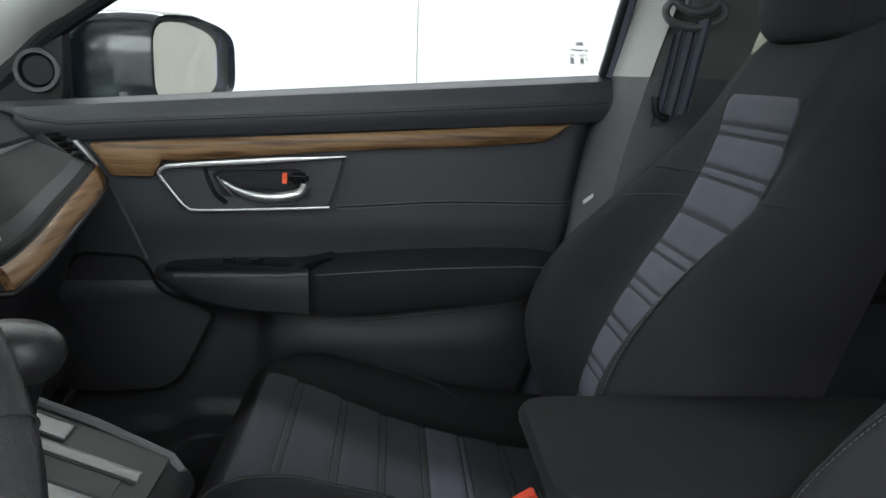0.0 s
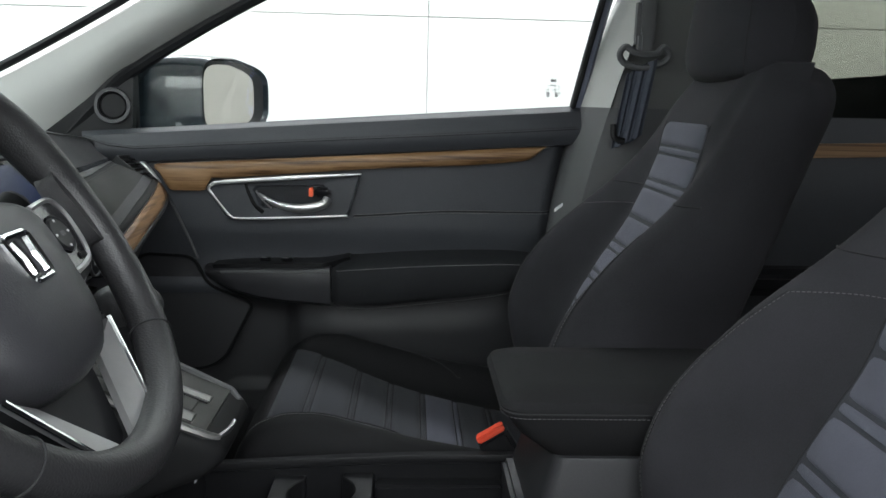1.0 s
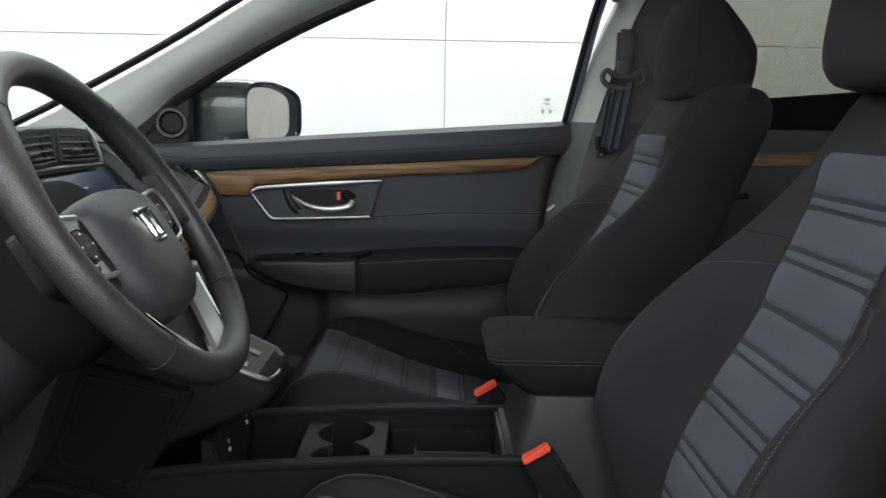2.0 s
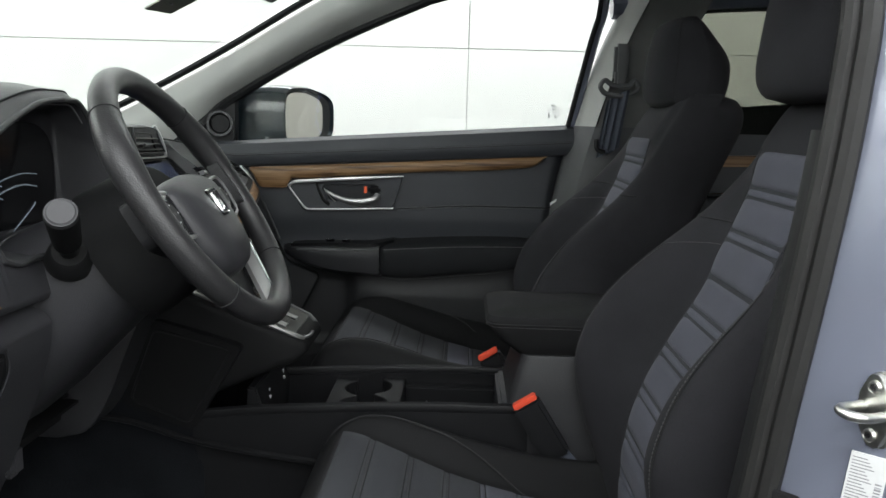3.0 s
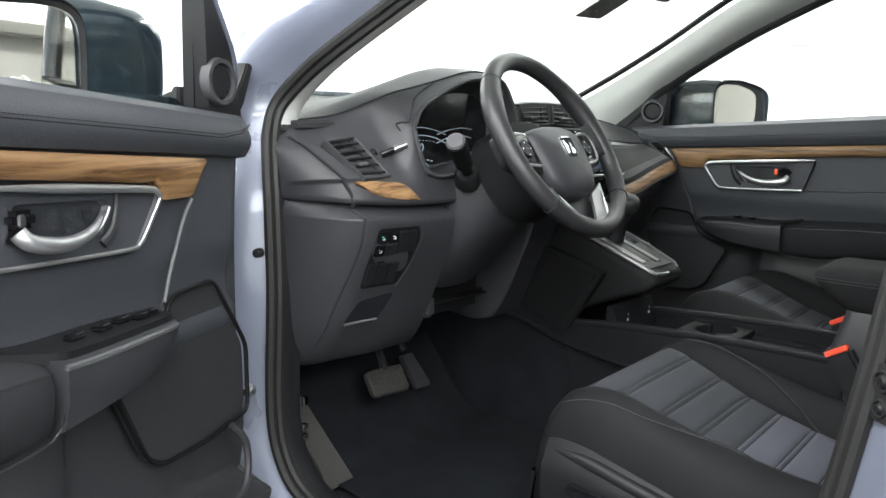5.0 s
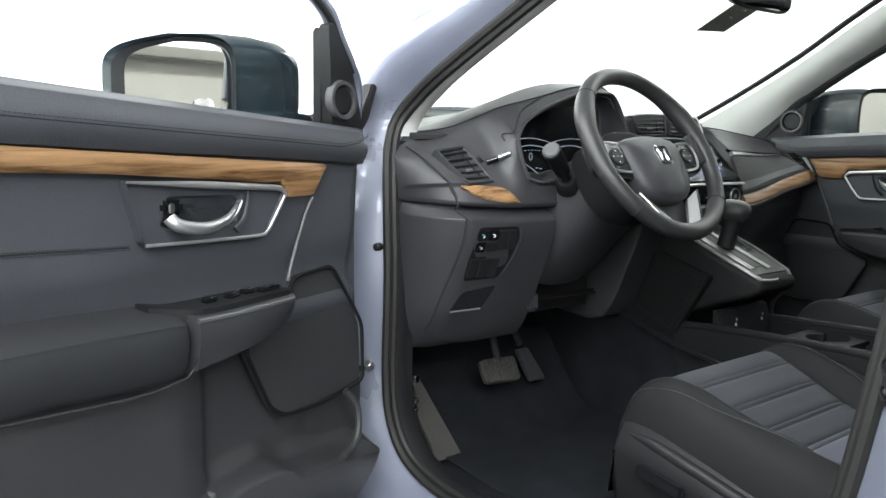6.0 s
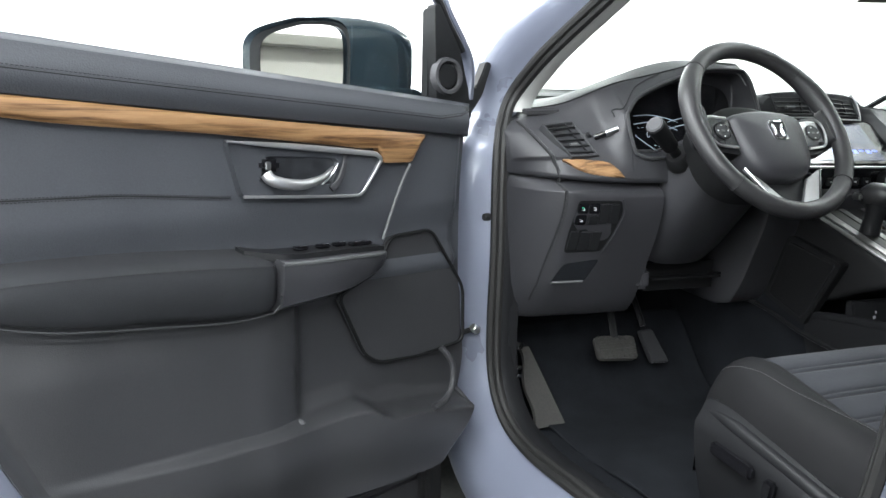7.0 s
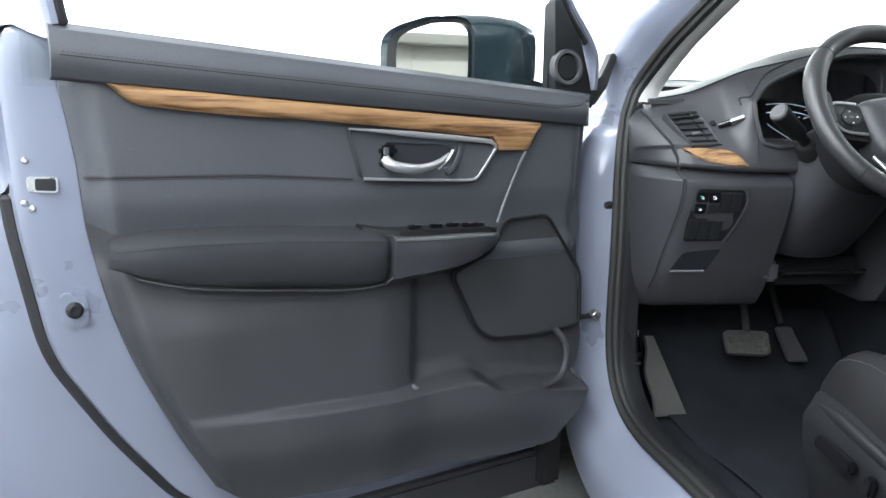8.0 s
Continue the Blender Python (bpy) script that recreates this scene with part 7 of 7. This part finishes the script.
rows = [[(p[0] - 0.009, p[1] + 0.012, p[2] - 0.01) for p in r] for r in rows]
part("webbing", slab(rows, (0, 0.0025, 0)), BELT, sb)
part("belt_stop", tube(path([(0.352, 0.635, 1.158), (0.354, 0.632, 1.133), (0.374, 0.63, 1.126)], 4), 0.006, 8), SMOOTH, sb)

# ---- rear of the cabin ----
for side in (-1, 1):
    rd = thing("rear_door", "closed rear door with black trim and walnut strip", "vehicle door", (0.45, side * 0.75, 0.4), "rear doors")
    BASE[rd.name] = (Vector((0.45, side * 0.75, 0.4)), side)
    rows = [[(x, 0.742 + 0.03 * step(1.05, 1.19, z) - 0.02 * step(0.85, 0.75, z), z) for z in np.linspace(0.40, 1.225 + 0.09 * (x - 0.45), 20)] for x in np.linspace(0.455, 1.33, 20)]
    part("trim", slab(rows, (0, 0.05, 0)), VINYL, rd, "black rear door trim")
    part("door_skin", slab([[(x, 0.862 - 0.05 * step(0.9, 1.19, z), z) for z in np.linspace(0.30, 1.17, 12)] for x in np.linspace(0.44, 1.395, 12)], (0, 0.02, 0)), PAINT, rd, "blue-grey painted outer door skin")
    part("walnut_strip", slab([[(x, 0.734, 1.085 + 0.03 * t + 0.03 * (x - 0.5)) for t in (0, 0.5, 1)] for x in np.linspace(0.55, 1.15, 10)], (0, 0.01, 0)), WOOD, rd, "walnut veneer strip")
    part("handle", tube(path([(0.62, 0.735, 1.03), (0.67, 0.71, 1.015), (0.74, 0.712, 1.02)], 5), 0.007, 8), CHROME, rd)
    part("armrest", box(0.62, 1.15, 0.67, 0.745, 0.80, 0.86, 0.02, 3), CLOTH, rd)
    part("window_frame", tube(path([(0.46, 0.745, 1.2), (0.475, 0.70, 1.42), (0.50, 0.66, 1.53), (0.9, 0.66, 1.535), (1.25, 0.66, 1.50), (1.38, 0.71, 1.25)], 6), 0.02, 8), SMOOTH, rd)
    g = part("window_pane", slab([[(x, 0.76 - 0.085 * ((z - 1.15) / 0.38), z) for z in (1.18, 1.3, 1.42, 1.53)] for x in np.linspace(0.46, 1.35, 10)], (0, 0.004, 0)), glass_material("rear_glass", (0.42, 0.43, 0.39), 0.05), rd, "lightly tinted rear side glass")
    g.visible_shadow = False
bench = thing("rear_bench", "black cloth rear bench seat", "rear seat", (1.15, 0, 0.386))
part("cushion", bend(box(0.85, 1.35, -0.64, 0.64, 0.39, 0.72, 0.05, 4), lambda c: (c.x, c.y, c.z - 0.12 * (1.35 - c.x) * 0.3)), CLOTH, bench)
part("backrest", bend(box(1.30, 1.46, -0.64, 0.64, 0.55, 1.20, 0.05, 4), lambda c: (c.x + 0.35 * (c.z - 0.6), c.y, c.z)), CLOTH, bench)
for y in (-0.4, 0.4):
    part("headrest", bend(box(1.52, 1.62, y - 0.13, y + 0.13, 1.19, 1.34, 0.04, 4), lambda c: c), CLOTH, bench)

# ---- outside of the car ----
part("roof_skin", slab([[(x, y, 1.692 - 0.07 * (y / 0.62) ** 4 - 0.03 * step(0.3, -0.2, x) - 0.05 * step(1.4, 2.5, x)) for y in np.linspace(-0.63, 0.63, 15)] for x in np.linspace(-0.12, 2.52, 18)], (0, 0, 0.006)), PAINT, car, "blue-grey painted roof")
tail = [[(2.50 + 0.05 * step(1.2, 0.6, z) - 0.30 * step(1.05, 1.62, z) * 0, y * (1 - 0.14 * step(1.0, 1.6, z)), z) for y in np.linspace(-0.80, 0.80, 13)] for z in np.linspace(0.40, 1.16, 12)]
part("tailgate_skin", slab(tail, (0.02, 0, 0)), PAINT, car, "blue-grey painted tailgate")
rear_glass = part("rear_window", slab([[(2.50 - 0.05 * t, y * (0.90 - 0.12 * t), 1.16 + 0.46 * t) for y in np.linspace(-0.78, 0.78, 9)] for t in np.linspace(0, 1, 5)], (0.005, 0, 0)), glass_material("dark_rear_glass", (0.2, 0.2, 0.19), 0.06), car, "dark tinted rear window")
rear_glass.visible_shadow = False
part("cowl_lip", box(-1.10, -1.075, -0.72, 0.72, 1.120, 1.176, 0.004), RUBBER, car, "black rubber lip of the cowl")
part("front_bumper", loft([[(-2.18 + 0.16 * (y / 0.88) ** 4 + dx, y, z) for y in np.linspace(-0.88, 0.88, 21)] for dx, z in ((0.10, 0.92), (0.02, 0.86), (0.0, 0.62), (0.02, 0.40), (0.08, 0.28))], closed=False), PAINT, car, "blue-grey painted front bumper")
for s in (-1, 1):
    part("quarter_skin", slab([[(x, s * (0.885 - 0.06 * step(0.95, 1.16, z)), z) for z in np.linspace(0.35, 1.16, 10)] for x in np.linspace(1.40, 2.52, 10)], (0, -s * 0.02, 0)), PAINT, car)
    part("roof_side", tube(path([(0.38, s * 0.70, 1.50), (0.9, s * 0.70, 1.535), (1.6, s * 0.67, 1.51), (2.4, s * 0.62, 1.46)], 5), 0.035, 8), PAINT, car)
    part("rear_post", tube(path([(1.42, s * 0.80, 1.16), (1.60, s * 0.74, 1.36), (1.80, s * 0.68, 1.52)], 5), 0.05, 8), PAINT, car)


def road_wheel(x, side):
    w = part("road_wheel", loft([[(x + r * math.cos(t), side * y, 0.34 + r * math.sin(t)) for t in np.linspace(0, 2 * math.pi, 49)[:-1]] for r, y in ((0.22, 0.68), (0.325, 0.675), (0.338, 0.70), (0.338, 0.84), (0.325, 0.865), (0.235, 0.868), (0.225, 0.85))], caps=False), RUBBER, car, "black rubber tyre")
    part("rim", loft([[(x + r * math.cos(t), side * y, 0.34 + r * math.sin(t)) for t in np.linspace(0, 2 * math.pi, 49)[:-1]] for r, y in ((0.232, 0.69), (0.228, 0.852), (0.21, 0.855), (0.20, 0.82), (0.19, 0.72))], caps=False), SATIN, w)
    for k in range(5):
        t = 2 * math.pi * k / 5
        part("wheel_spoke", tube([(x + r * math.cos(t), side * y, 0.34 + r * math.sin(t)) for r, y in ((0.04, 0.845), (0.12, 0.85), (0.21, 0.84))], [0.03, 0.024, 0.03], 8, flat=0.5), SATIN, w)
    part("wheel_hub", drum((x, side * 0.70, 0.34), (x, side * 0.855, 0.34), 0.055, 0.045), SATIN, w)


for wx in (-1.42, 1.72):
    for s in (-1, 1):
        road_wheel(wx, s)
